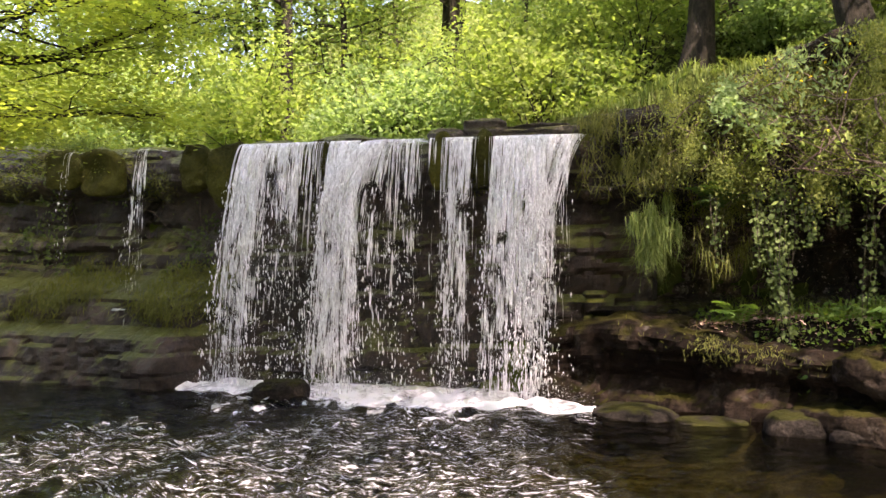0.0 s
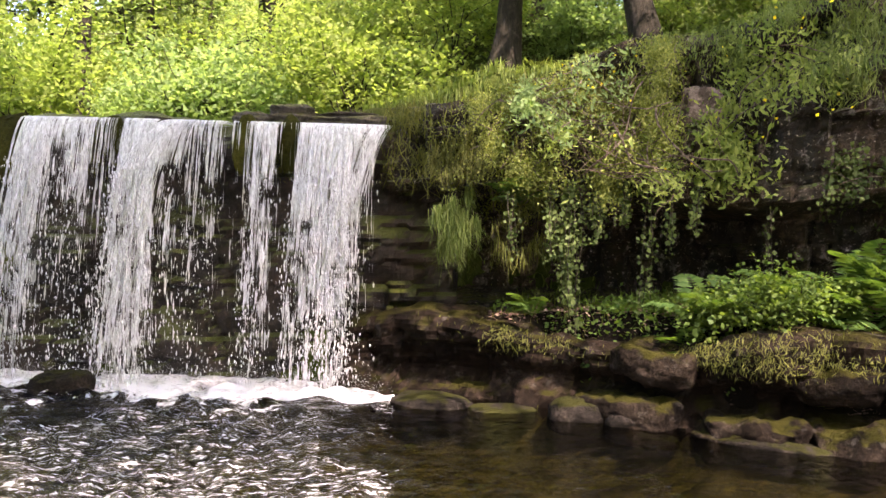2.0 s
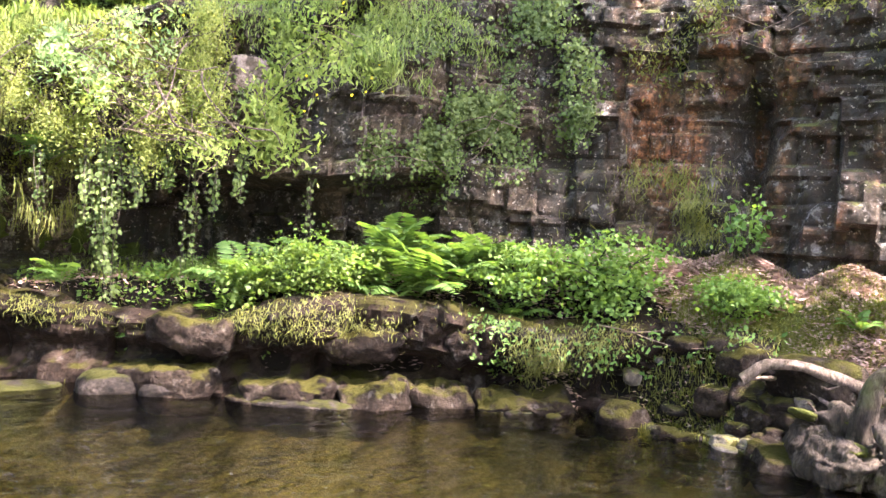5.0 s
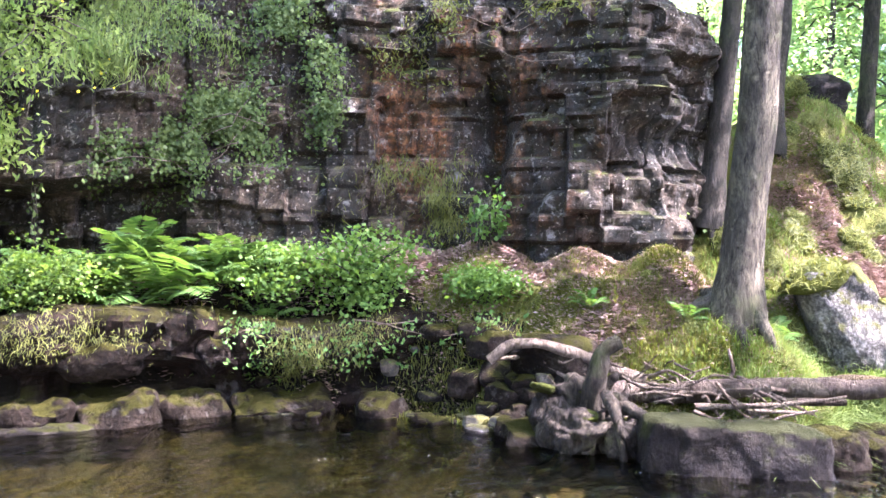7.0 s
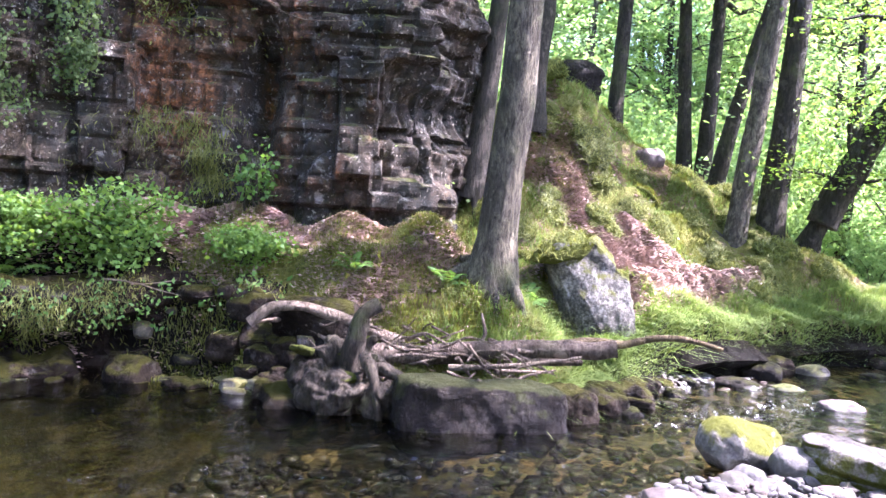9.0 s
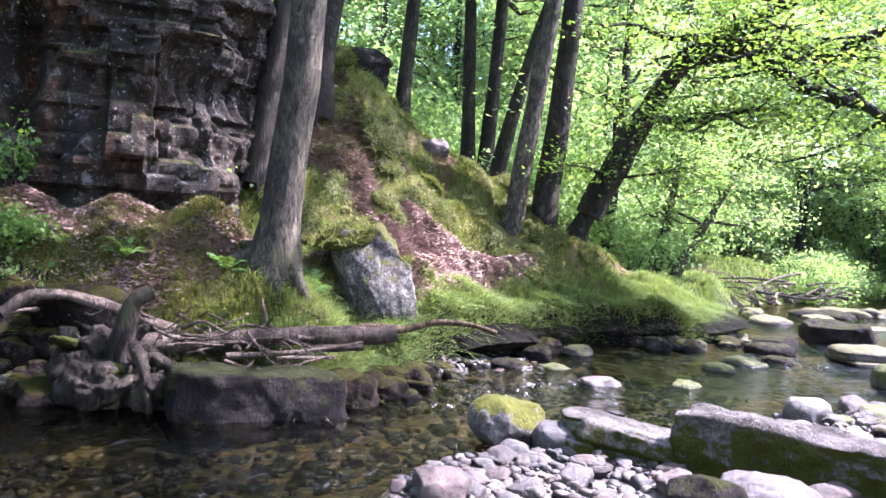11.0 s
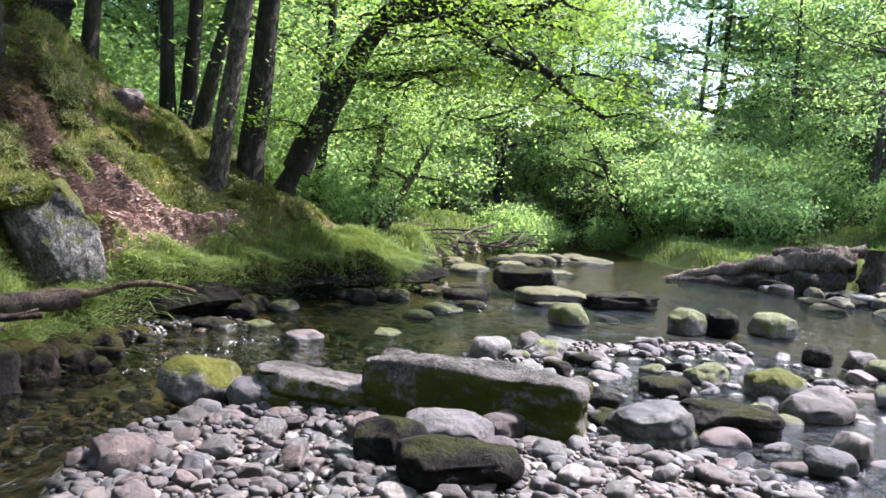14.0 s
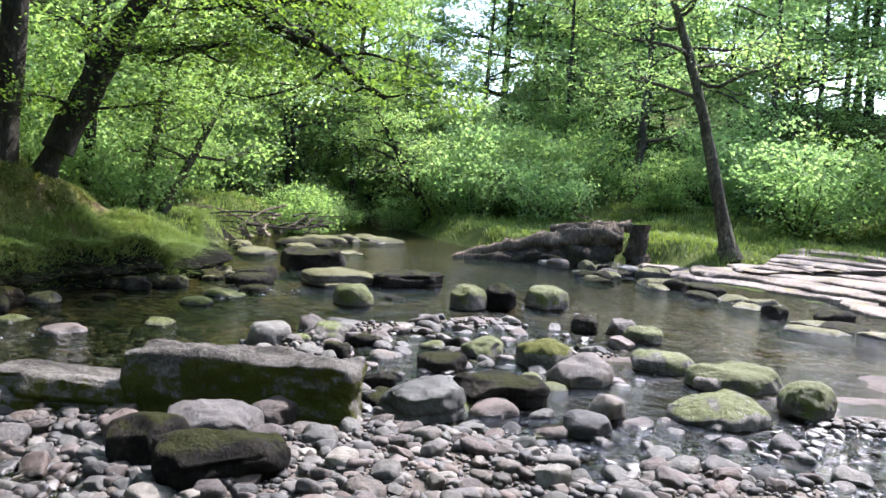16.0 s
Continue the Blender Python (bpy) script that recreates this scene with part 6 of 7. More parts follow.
    B = np.concatenate([pts, (ground_z(pts[:, 0], pts[:, 1]) - 0.02)[:, None]], 1)
    ob = new(name, mesh_of(name, [blades(rng, B, height, wide, lean)], leaf))
    return tagged(ob, label, category, kind="stuff")


def in_area(rng, n, poly, gaps=0.0, seed=1):
    """Points inside a plan outline; gaps: how patchy."""
    P = np.asarray(poly, float)
    out = np.zeros((0, 2))
    while len(out) < n:
        q = rng.uniform(P.min(0), P.max(0), (n * 2, 2))
        q = q[inside(q[:, 0], q[:, 1], [tuple(p) for p in poly])]
        if gaps:
            q = q[fbm(np.concatenate([q * 1.3, np.zeros((len(q), 1))], 1), 3, seed) + rng.normal(0, 0.15, len(q)) > gaps]
        out = np.concatenate([out, q])
    return out[:n]


def litter(name, label, pts, seed, size=0.06):
    rng = np.random.default_rng(seed)
    C = np.concatenate([pts, (ground_z(pts[:, 0], pts[:, 1]) + 0.012 + np.abs(rng.normal(0, 0.008, len(pts))))[:, None]], 1)
    ob = new(name, mesh_of(name, [leaves_at(rng, C, size, 0.8, 0.65)], LITTER))
    return tagged(ob, label, "dead leaves", kind="stuff")


cu = lambda x: run_of(CLIFF_LINE, x)
fu = lambda x: run_of(FALL_LINE, x)
band = lambda v, a, b, soft=0.2: smooth01(a - soft, a + soft, v) * (1 - smooth01(b - soft, b + soft, v))

# cliff growth
cover("hanging_shrub", "rock_face_cliff", lambda s, z: band(s, cu(2.2), cu(3.3), 0.3) * band(z, 2.2, 3.7, 0.3), 15000, 0.024, 0.12, LEAF_CLIFF, "fine-leaved green shrub draped over the mossy cliff edge", 101, "shrub", hang=0.5, stems=50)
cover("hanging_shrub", "rock_face_cliff", lambda s, z: band(s, cu(3.1), cu(4.4), 0.25) * band(z, 2.1, 3.9, 0.25), 19000, 0.03, 0.2, LEAF_CLIFF, "fresh green shrub that hangs from the cliff edge", 102, "shrub", hang=0.6, stems=60, aspect=0.5)
cover("cliff_grass", "rock_face_cliff", lambda s, z: band(s, cu(1.9), cu(4.2), 0.2) * band(z, 2.2, 3.4, 0.2), 5000, 0.17, 0.05, GRASS_DRY, "brownish grass trailing down the cliff", 111, "grass", flat=0.1, aspect=0.06, stems=0)
cover("cliff_grass", "rock_face_cliff", lambda s, z: band(s, cu(1.62), cu(2.7), 0.1) * band(z, 2.25, 3.1, 0.15), 2600, 0.17, 0.04, GRASS_DRY, "wet mossy grass draped beside the fall", 141, "grass", flat=0.1, aspect=0.05, stems=0)
cover("cliff_grass", "rock_face_cliff", lambda s, z: band(s, cu(4.95), cu(6.3), 0.15) * band(z, 3.1, 4.0, 0.2), 2600, 0.16, 0.06, GRASS, "green grass trailing from the cliff's rim", 142, "grass", flat=0.2, aspect=0.06, stems=0)
cover("ragwort", "rock_face_cliff", lambda s, z: band(s, cu(4.75), cu(5.35), 0.15) * band(z, 2.4, 3.2, 0.2), 1500, 0.09, 0.14, LEAF_BRIGHT, "bright leafy plant with yellow flowers on the rock", 103, "flower", hang=1.0, aspect=0.33)
cover("ragwort", "rock_face_cliff", lambda s, z: band(s, cu(4.9), cu(5.9), 0.2) * band(z, 3.2, 3.8, 0.2), 1300, 0.08, 0.12, LEAF_BRIGHT, "leafy plant with yellow flowers at the cliff's rim", 112, "flower", hang=0.6, aspect=0.35)
cover("flower_heads", "rock_face_cliff", lambda s, z: band(s, cu(3.0), cu(5.8), 0.2) * band(z, 2.4, 3.9, 0.2), 60, 0.032, 0.26, PETAL, "small yellow flowers over the cliff plants", 113, "flower", aspect=1.0, stems=0)
cover("ivy", "rock_face_cliff", lambda s, z: band(s, cu(6.3), cu(7.6), 0.25) * band(z, 2.3, 4.6, 0.25), 11000, 0.045, 0.06, LEAF_IVY, "dark green ivy climbing the cliff", 104)
cover("ivy", "rock_face_cliff", lambda s, z: band(s, cu(3.6), cu(4.8), 0.2) * band(z, 2.2, 3.2, 0.3), 2200, 0.045, 0.05, LEAF_IVY, "dark ivy over the overhang", 105)
cover("ivy", "rock_face_cliff", lambda s, z: band(s, cu(5.8), cu(6.6), 0.2) * band(z, 1.9, 2.5, 0.15), 900, 0.045, 0.05, LEAF_IVY, "ivy at the end of the overhang", 114)
cover("moss_cover", "rock_face_cliff", lambda s, z: band(s, cu(2.0), cu(7.0), 0.4) * band(z, 3.5, 4.6, 0.25), 6000, 0.06, 0.04, GRASS, "bright moss and grass over the cliff's rim", 106, "moss", aspect=0.2, stems=0)
cover("creeper", "rock_face_cliff", lambda s, z: band(s, cu(7.7), cu(8.5), 0.3) * band(z, 3.4, 4.6, 0.3), 1500, 0.06, 0.06, GRASS_DRY, "dry brownish creeper on the cliff top", 107, aspect=0.3)
cover("cliff_grass", "rock_face_cliff", lambda s, z: band(s, cu(7.5), cu(8.15), 0.2) * band(z, 1.5, 2.4, 0.2), 1800, 0.12, 0.05, GRASS_DRY, "dry grass tufts on a cliff ledge", 115, "grass", flat=0.4, aspect=0.07, stems=0)
cover("ledge_grass", "rock_face_fall", lambda s, z: (1 - smooth01(fu(-2.7), fu(-2.4), s)) * smooth01(fu(-8), fu(-7), s) * band(z, 0.75, 1.35, 0.15), 9000, 0.1, 0.05, GRASS_DRY, "mossy grass on the ledge beside the fall", 108, "grass", flat=0.9, aspect=0.1, stems=0)
cover("moss_cover", "rock_face_fall", lambda s, z: smooth01(fu(-8), fu(-7), s) * band(z, 2.3, 2.9, 0.12), 9000, 0.04, 0.02, GRASS_DRY, "olive moss along the lip of the fall", 109, "moss", aspect=0.3, stems=0)
cover("creeper", "rock_face_fall", lambda s, z: (1 - smooth01(fu(-3.2), fu(-2.6), s)) * smooth01(fu(-8), fu(-7), s) * band(z, 1.3, 2.6, 0.2), 1500, 0.05, 0.04, LEAF_IVY, "dark creeping plants on the wet wall", 110)
cover("bank_moss", "rock_ledge_bank", lambda s, z: band(s, 1.0, 9.0, 0.3) * band(z, 0.6, 1.2, 0.1), 3600, 0.055, 0.03, GRASS_DRY, "moss and short grass along the rock ledge", 116, "moss", flat=0.9, aspect=0.12, stems=0)
cover("ash_shrub", "rock_face_cliff", lambda s, z: band(s, cu(2.9), cu(3.9), 0.2) * band(z, 3.0, 3.9, 0.2), 2200, 0.075, 0.3, LEAF_WOOD, "pale feathery ash shrub at the cliff's rim", 117, "shrub", hang=0.5, stems=40, aspect=0.35, flat=0.9)
cover("ash_shrub", "rock_face_cliff", lambda s, z: band(s, cu(3.3), cu(4.5), 0.2) * band(z, 2.3, 2.9, 0.15), 1300, 0.07, 0.3, LEAF_BRIGHT, "yellow-green shrub leaning out from the cliff", 118, "shrub", hang=0.4, stems=40, aspect=0.35, flat=0.9)
for k, (a, b) in enumerate((((3.3, 7.7, 2.3), (3.75, 7.4, 3.2)), ((3.6, 7.5, 2.55), (4.45, 7.1, 2.35)), ((3.9, 7.4, 2.95), (4.3, 7.0, 2.25)), ((2.7, 8.1, 2.9), (3.3, 7.7, 2.6)), ((3.5, 7.5, 2.8), (4.0, 7.2, 2.3)), ((4.2, 7.3, 2.5), (4.6, 7.05, 2.3)))):
    rb = np.random.default_rng(640 + k)
    twig_wood = tube(bent(a, b, 10, 0.09, rb), np.linspace(0.013, 0.006, 10), 5)
    tagged(new("bare_twig", mesh_of("bare_twig", twig_wood, DEADWOOD, True)), "bare bleached twig arching out of the cliff shrubs", "twig", "twigs of the cliff shrubs")
for k, (x, y, z, length, n) in enumerate(((3.26, 7.92, 2.15, 1.5, 420), (3.34, 7.9, 2.1, 1.95, 240), (3.12, 8.0, 2.1, 0.8, 200), (3.98, 7.63, 2.2, 1.75, 130), (4.17, 7.52, 2.2, 0.75, 120), (2.72, 8.12, 2.0, 0.7, 60), (3.5, 7.85, 2.15, 0.6, 150), (3.75, 7.72, 2.2, 0.55, 160), (5.1, 7.3, 1.9, 0.9, 60), (4.4, 7.45, 2.15, 0.45, 120))):
    strand(x, y, z, length, 120 + k, n)


def hanging_grass(x, y, z, n, length, label, seed, wide=0.12):
    """A lush tuft that grows out of a rock face and droops."""
    rng = np.random.default_rng(seed)
    tufts = np.stack([x + wide * rng.normal(0, 1.3, 18), rng.normal(y, 0.06, 18), z + rng.uniform(-0.5, 0.12, 18)], 1)
    B = tufts[rng.integers(18, size=n)] + rng.normal(0, 0.03, (n, 3))
    down = np.stack([rng.normal(0, 0.15, n), -rng.uniform(0.05, 0.4, n), -rng.uniform(1.4, 3.0, n)], 1)
    thing = new("grass_tuft", mesh_of("grass_tuft", [blades(rng, B, length, 0.004, 0.3, down)], GRASS if wide < 0.115 else GRASS_DRY))
    tagged(thing, label, "grass")


hanging_grass(2.2, 8.5, 2.1, 1500, 0.22, "long yellow-green grass hanging from the wet rock", 131, 0.06)
hanging_grass(2.85, 8.3, 1.9, 350, 0.16, "brown withered grass under a fern", 133)
fern(2.95, 8.1, 0.36, 139, 0.86, 8, facing=-100, label="green fern at the back of the wet ledge")
fern(2.77, 8.3, 0.42, 140, 2.0, 10, facing=-110, label="bright fern rooted in the cliff")
for k, (x, y, s) in enumerate(((5.05, 6.4, 0.75), (5.35, 6.2, 0.7), (4.75, 6.85, 0.7), (5.65, 6.05, 0.75), (6.0, 5.85, 0.65), (6.3, 5.8, 0.6), (4.3, 7.1, 0.6), (5.2, 6.7, 0.8), (5.6, 6.5, 0.8), (5.95, 6.3, 0.7), (4.1, 7.2, 0.5), (4.5, 6.9, 0.5), (4.9, 6.7, 0.55), (5.2, 6.5, 0.6), (5.45, 6.2, 0.6), (5.5, 6.6, 0.6), (5.8, 5.95, 0.55), (6.1, 5.9, 0.5), (6.3, 5.5, 0.45), (5.9, 6.3, 0.5), (4.6, 7.2, 0.5), (3.6, 7.7, 0.4), (7.9, 1.9, 0.25), (7.6, 2.7, 0.25), (8.6, 1.3, 0.3), (10.2, 0.9, 0.3))):
    fern(x, y, s, 150 + k)

# shrubs and herbs of the bank
bush("bush", 6.95, 4.8, 0.55, 0.8, 171, "bright green bush on the bank", LEAF_HERB, "", 4600, 0.055)
bush("bush", 6.4, 5.5, 0.42, 0.5, 172, "low green bush over the rock ledge", LEAF_HERB, "", 4200, 0.045)
bush("bush", 7.45, 3.7, 0.3, 0.32, 173, "low green bush beside the leaf-strewn bench", LEAF_HERB, "", 3600, 0.045)
bush("herb_patch", 4.85, 6.6, 0.55, 0.5, 174, "grey-green leafy herbs on the ledge", LEAF_OAK, "", 5200, 0.04, "herbs")
bush("herb_patch", 4.4, 6.95, 0.4, 0.35, 175, "grey-green leafy herbs on the ledge", LEAF_OAK, "", 1600, 0.05, "herbs")
bush("sapling", 7.95, 4.0, 0.18, 0.8, 176, "small leafy sapling before the cliff", LEAF_FERN, "", 260, 0.07)
bush("sapling", 9.45, 3.05, 0.6, 0.8, 177, "sprawling sapling with pale stems at the cliff's corner", LEAF_WOOD, "", 1500, 0.07)

g = np.random.default_rng(77)
LEAFY = [(9.35, 0.42), (10.2, 0.0), (11.1, -0.5), (11.9, -0.95), (12.5, -1.0), (12.0, -0.35), (11.3, 0.2), (10.6, 0.75), (9.8, 0.85)]


def sparse(q):
    """Most of the points outside the leaf-strewn patch, few inside."""
    return q[~inside(q[:, 0], q[:, 1], LEAFY) | (g.uniform(0, 1, len(q)) < 0.06)]


BANK = [(7.75, 0.55), (9.0, 0.2), (10.5, -0.85), (11.4, -1.8), (12.3, -3.3), (14.0, -4.3), (15.5, -3.6), (13.6, -2.3), (12.2, -1.5), (11.0, -0.4), (9.9, 0.1), (8.6, 0.75)]
bank_points = sparse(in_area(g, 44000, BANK))
bank_points = bank_points[line_distance(bank_points[:, 0], bank_points[:, 1], NORTH) > 0.2]
grass("bank_grass", "lush green grass along the river bank", bank_points, 0.12, 0.004, GRASS, 181, 0.7, tufted=0.05)
TERRACE = [(7.0, 3.3), (7.0, 1.0), (8.4, 0.7), (9.4, 0.5), (9.6, 1.2), (8.8, 1.9), (8.4, 2.6), (7.9, 3.2)]
grass("terrace_grass", "patchy grass and moss on the terrace", in_area(g, 26000, TERRACE, -0.2, 4), 0.08, 0.005, GRASS_DRY, 182, 0.5, tufted=0.09)
grass("terrace_tufts", "fresh green grass tufts round the foot of the tree", in_area(g, 9000, [(7.3, 1.9), (7.4, 0.9), (8.4, 0.5), (9.3, 0.4), (9.0, 1.0), (8.2, 1.6)], 0.0, 5), 0.13, 0.005, GRASS, 199, 0.5, tufted=0.07)
litter("terrace_litter", "dead leaves between the grass round the foot of the tree", in_area(g, 9000, TERRACE, -0.1, 6), 200, 0.05)
SLOPE = [(8.6, 1.2), (9.6, 0.3), (11.0, -0.4), (12.4, -1.8), (15.0, -2.6), (15.5, 0.4), (14, 2.2), (11.5, 2.8), (10.0, 2.4), (8.8, 1.9)]
grass("slope_grass", "moss and grass tussocks on the wooded slope", sparse(in_area(g, 34000, SLOPE, 0.05, 41)), 0.07, 0.006, GRASS_DRY, 183, 0.6, tufted=0.1)
grass("slope_tufts", "bright grass tufts between the moss of the slope", sparse(in_area(g, 26000, SLOPE, 0.05, 47)), 0.1, 0.005, GRASS, 198, 0.6, tufted=0.07)
RIM = [(2.2, 9.4), (4.4, 8.7), (6.0, 7.9), (7.2, 7.0), (8.2, 6.0), (9.6, 6.5), (7, 10), (4, 12), (1.8, 11)]
grass("rim_grass", "sunlit grass above the cliff", in_area(g, 26000, RIM), 0.2, 0.009, GRASS, 184, 0.4, tufted=0.14)
LOW_RIM = [(-8, 12.5), (-4, 11.2), (-2.4, 10.7), (0, 10.1), (1.8, 9.7), (1.8, 11.5), (-3, 13), (-8, 14)]
grass("lip_grass", "grass along the top of the fall", in_area(g, 9000, LOW_RIM), 0.2, 0.008, GRASS, 185, 0.4, tufted=0.14)
FAR_BANK = [(13.6, -15.2), (15.4, -14.6), (16.8, -13.2), (18.6, -12.4), (21, -12.8), (26, -14.2), (27, -19), (18, -21), (13, -18)]
grass("far_bank_grass", "bright grass under the trees of the far bank", in_area(g, 18000, FAR_BANK), 0.2, 0.011, GRASS, 186, 0.4, tufted=0.2)
CLEARING = [(7, -17.4), (10, -17.6), (13.5, -17.2), (18, -20), (16, -26), (8, -24)]
grass("clearing_grass", "grass and herbs under the trees behind the rock shelf", in_area(g, 14000, CLEARING, -0.2, 51), 0.17, 0.01, GRASS, 190, 0.5, tufted=0.2)
FAR_LEFT = [(14.2, -4.2), (17.5, -4.8), (20, -6), (24, -8.8), (26, -6), (18, -2.5)]
grass("far_left_grass", "grass on the far river bank", in_area(g, 9000, FAR_LEFT), 0.15, 0.009, GRASS, 187, 0.4, tufted=0.2)
litter("leaf_litter", "pinkish brown dead leaves on the bench under the cliff", in_area(g, 24000, [(7.1, 4.0), (7.2, 2.6), (7.8, 1.9), (9.2, 1.6), (9.0, 2.7), (8.6, 3.6), (8.3, 4.8), (7.6, 5.8)], -0.5, 9), 191)
litter("slope_litter", "sunlit dead leaves on the slope", in_area(g, 38000, LEAFY, -0.3, 12) + g.normal(0, 0.11, (38000, 2)), 192)
litter("slope_litter", "dead leaves caught between moss mounds on the slope", in_area(g, 30000, [(9.0, 1.6), (9.9, 0.8), (11.8, 0.3), (13.4, 0.2), (13.2, 1.8), (12.2, 2.4), (10.6, 2.2)], 0.02, 13), 196)
litter("cliff_foot_litter", "drift of pinkish dead leaves along the foot of the cliff", in_area(g, 13000, [(7.55, 4.7), (7.8, 2.9), (8.5, 2.0), (9.3, 2.2), (9.0, 3.0), (8.5, 4.0), (8.2, 5.0)], -0.4, 15), 197, 0.065)
litter("bench_litter", "dead leaves between the ferns", in_area(g, 9000, [(5.2, 6.2), (6.3, 4.9), (7.6, 4.2), (8.0, 5.2), (7.0, 6.4), (5.6, 7.2)], -0.1, 14), 193)

BENCH = [(2.0, 8.5), (3.6, 7.4), (4.2, 6.7), (5.2, 6.05), (6.2, 5.3), (6.8, 4.6), (7.4, 3.4), (8.5, 3.2), (8.4, 4.6), (7.8, 5.8), (7.0, 6.8), (5.8, 7.9), (4.4, 8.6), (2.4, 9.1)]
bp = in_area(g, 9000, BENCH[:5] + [(6.6, 5.2), (6.8, 6.4)] + BENCH[11:], -0.1, 17)
ob = new("bench_herbs", mesh_of("bench_herbs", [leaves_at(g, np.concatenate([bp, (ground_z(bp[:, 0], bp[:, 1]) + np.abs(g.normal(0, 0.07, len(bp))))[:, None]], 1), 0.055, 0.5, 0.6)], LEAF_HERB))
tagged(ob, "low green herbs over the rock bench", "herbs", kind="stuff")
litter("bench_leaves", "dead leaves and earth on the rock bench", in_area(g, 9000, BENCH, -0.35, 18), 194, 0.05)
grass("bench_grass", "short grass on the rock bench", in_area(g, 7000, BENCH, 0.0, 19), 0.1, 0.005, GRASS_DRY, 188, 0.5, tufted=0.1)

FOOT = [(6.3, 4.7), (6.4, 3.7), (6.5, 2.6), (6.75, 1.3), (7.1, 0.7), (7.8, 0.6), (8.0, 1.4), (7.8, 3.3), (7.2, 4.2)]
grass("foot_grass", "mossy grass tufts over the foot of the bank", in_area(g, 14000, FOOT, -0.15, 23), 0.1, 0.005, GRASS_DRY, 189, 0.5, tufted=0.1)
litter("foot_litter", "dead leaves on the foot of the bank", in_area(g, 3000, FOOT, -0.1, 24), 195, 0.05)


# growth over the earthy end of the ledge
lo_u = lambda x: run_of(LOW_LINE, x)
cover("bank_growth", "rock_ledge_bank", lambda s, z: smooth01(lo_u(5.9), lo_u(6.3), s) * band(z, 0.2, 0.9, 0.12), 2600, 0.07, 0.05, GRASS_DRY, "mossy grass hanging over the earthy bank", 119, "grass", flat=0.7, aspect=0.08, stems=0, hang=0.3)
cover("bank_growth", "rock_ledge_bank", lambda s, z: smooth01(lo_u(5.6), lo_u(6.2), s) * band(z, 0.45, 0.95, 0.12), 1000, 0.045, 0.07, LEAF_FERN, "leafy herbs hanging over the earthy bank", 120, "herbs", flat=0.7, aspect=0.6, hang=0.4)

# grass that hangs over the edge of the bank
eu = np.concatenate([[0], np.cumsum(np.hypot(*np.diff(np.array(NORTH[16:24]), axis=0).T))])
ew = g.uniform(0, eu[-1], 20000)
EP = np.stack([np.interp(ew, eu, [p[k] for p in NORTH[16:24]]) for k in (0, 1)], 1)
ED = np.stack([np.interp(ew + 0.2, eu, [p[k] for p in NORTH[16:24]]) for k in (0, 1)], 1) - EP
ED = ED / (np.linalg.norm(ED, axis=1, keepdims=True) + 1e-6)
EN = np.stack([ED[:, 1], -ED[:, 0]], 1)
EP = EP - EN * g.uniform(0.12, 0.34, len(EP))[:, None] + g.normal(0, 0.03, EP.shape)
EB = np.concatenate([EP, (ground_z(EP[:, 0], EP[:, 1]) - 0.01)[:, None]], 1)
ob = new("edge_grass", mesh_of("edge_grass", [blades(g, EB, 0.15, 0.005, 0.8, np.concatenate([EN * 0.45, np.full((len(EN), 1), -0.4)], 1))], GRASS))
tagged(ob, "long grass hanging over the edge of the river bank", "grass", kind="stuff")

# moss hummocks of the slope
def hummock_meshes(seed):
    r = np.random.default_rng(seed)
    V, F = unit_rock(seed, 3, 3, 0.12)
    V = V * np.array([1, 1, 0.42])
    B = V[r.integers(len(V), size=800)]
    B = B[B[:, 2] > 0] + r.normal(0, 0.03, (int((B[:, 2] > 0).sum()), 3))
    return mesh_of("moss", [(V, F)], MOSS_CUSHION, True), mesh_of("grass", [blades(r, B, 0.22, 0.022, 0.9)], GRASS_DRY)


HUMMOCKS = [hummock_meshes(700 + k) for k in range(5)]
for k in range(190):
    x, y = in_area(g, 1, SLOPE if k < 160 else TERRACE)[0]
    if inside(np.array([x]), np.array([y]), LEAFY)[0] and k % 4:
        continue
    r = g.uniform(0.08, 0.24) if k < 160 else g.uniform(0.05, 0.12)
    e = 0.15
    lean = Vector(((float(ground_z(x - e, y)) - float(ground_z(x + e, y))) / (2 * e), (float(ground_z(x, y - e)) - float(ground_z(x, y + e))) / (2 * e), 1.0)).normalized().to_track_quat("Z", "Y").to_matrix().to_4x4()
    thing = new("moss_hummock")
    thing.matrix_world = Matrix.Translation((x, y, float(ground_z(x, y)) - 0.08 * r)) @ lean @ pose(0, 0, 0, 0, 0, g.uniform(0, 360)) @ Matrix.Diagonal((r, r, r * g.uniform(0.7, 1.2), 1))
    tagged(thing, "low hummock of olive moss and short grass on the wooded slope", "moss", "moss hummocks of the slope")
    for nm, me in zip(("moss", "grass"), HUMMOCKS[k % 5]):
        piece = part(nm, me, thing)
        piece["kind"] = "stuff"
cap = new("moss_hummock")
cap.matrix_world = pose(9.06, 1.04, 1.27, -20, -12, 30) @ Matrix.Diagonal((0.3, 0.32, 0.26, 1))
tagged(cap, "thick moss cap over the tall leaning boulder", "moss")
for nm, me in zip(("moss", "grass"), HUMMOCKS[1]):
    piece = part(nm, me, cap)
    piece["kind"] = "stuff"
for x, y, z, r in ((6.5, 2.62, 0.42, 0.16), (6.42, 2.2, 0.27, 0.12), (6.56, 1.94, 0.22, 0.1), (6.66, 2.4, 0.4, 0.11)):
    moss = new("moss_hummock")
    moss.matrix_world = pose(x, y, z, g.normal(0, 10), g.normal(-14, 8), g.uniform(0, 360)) @ Matrix.Diagonal((r, r * 0.8, r * 0.6, 1))
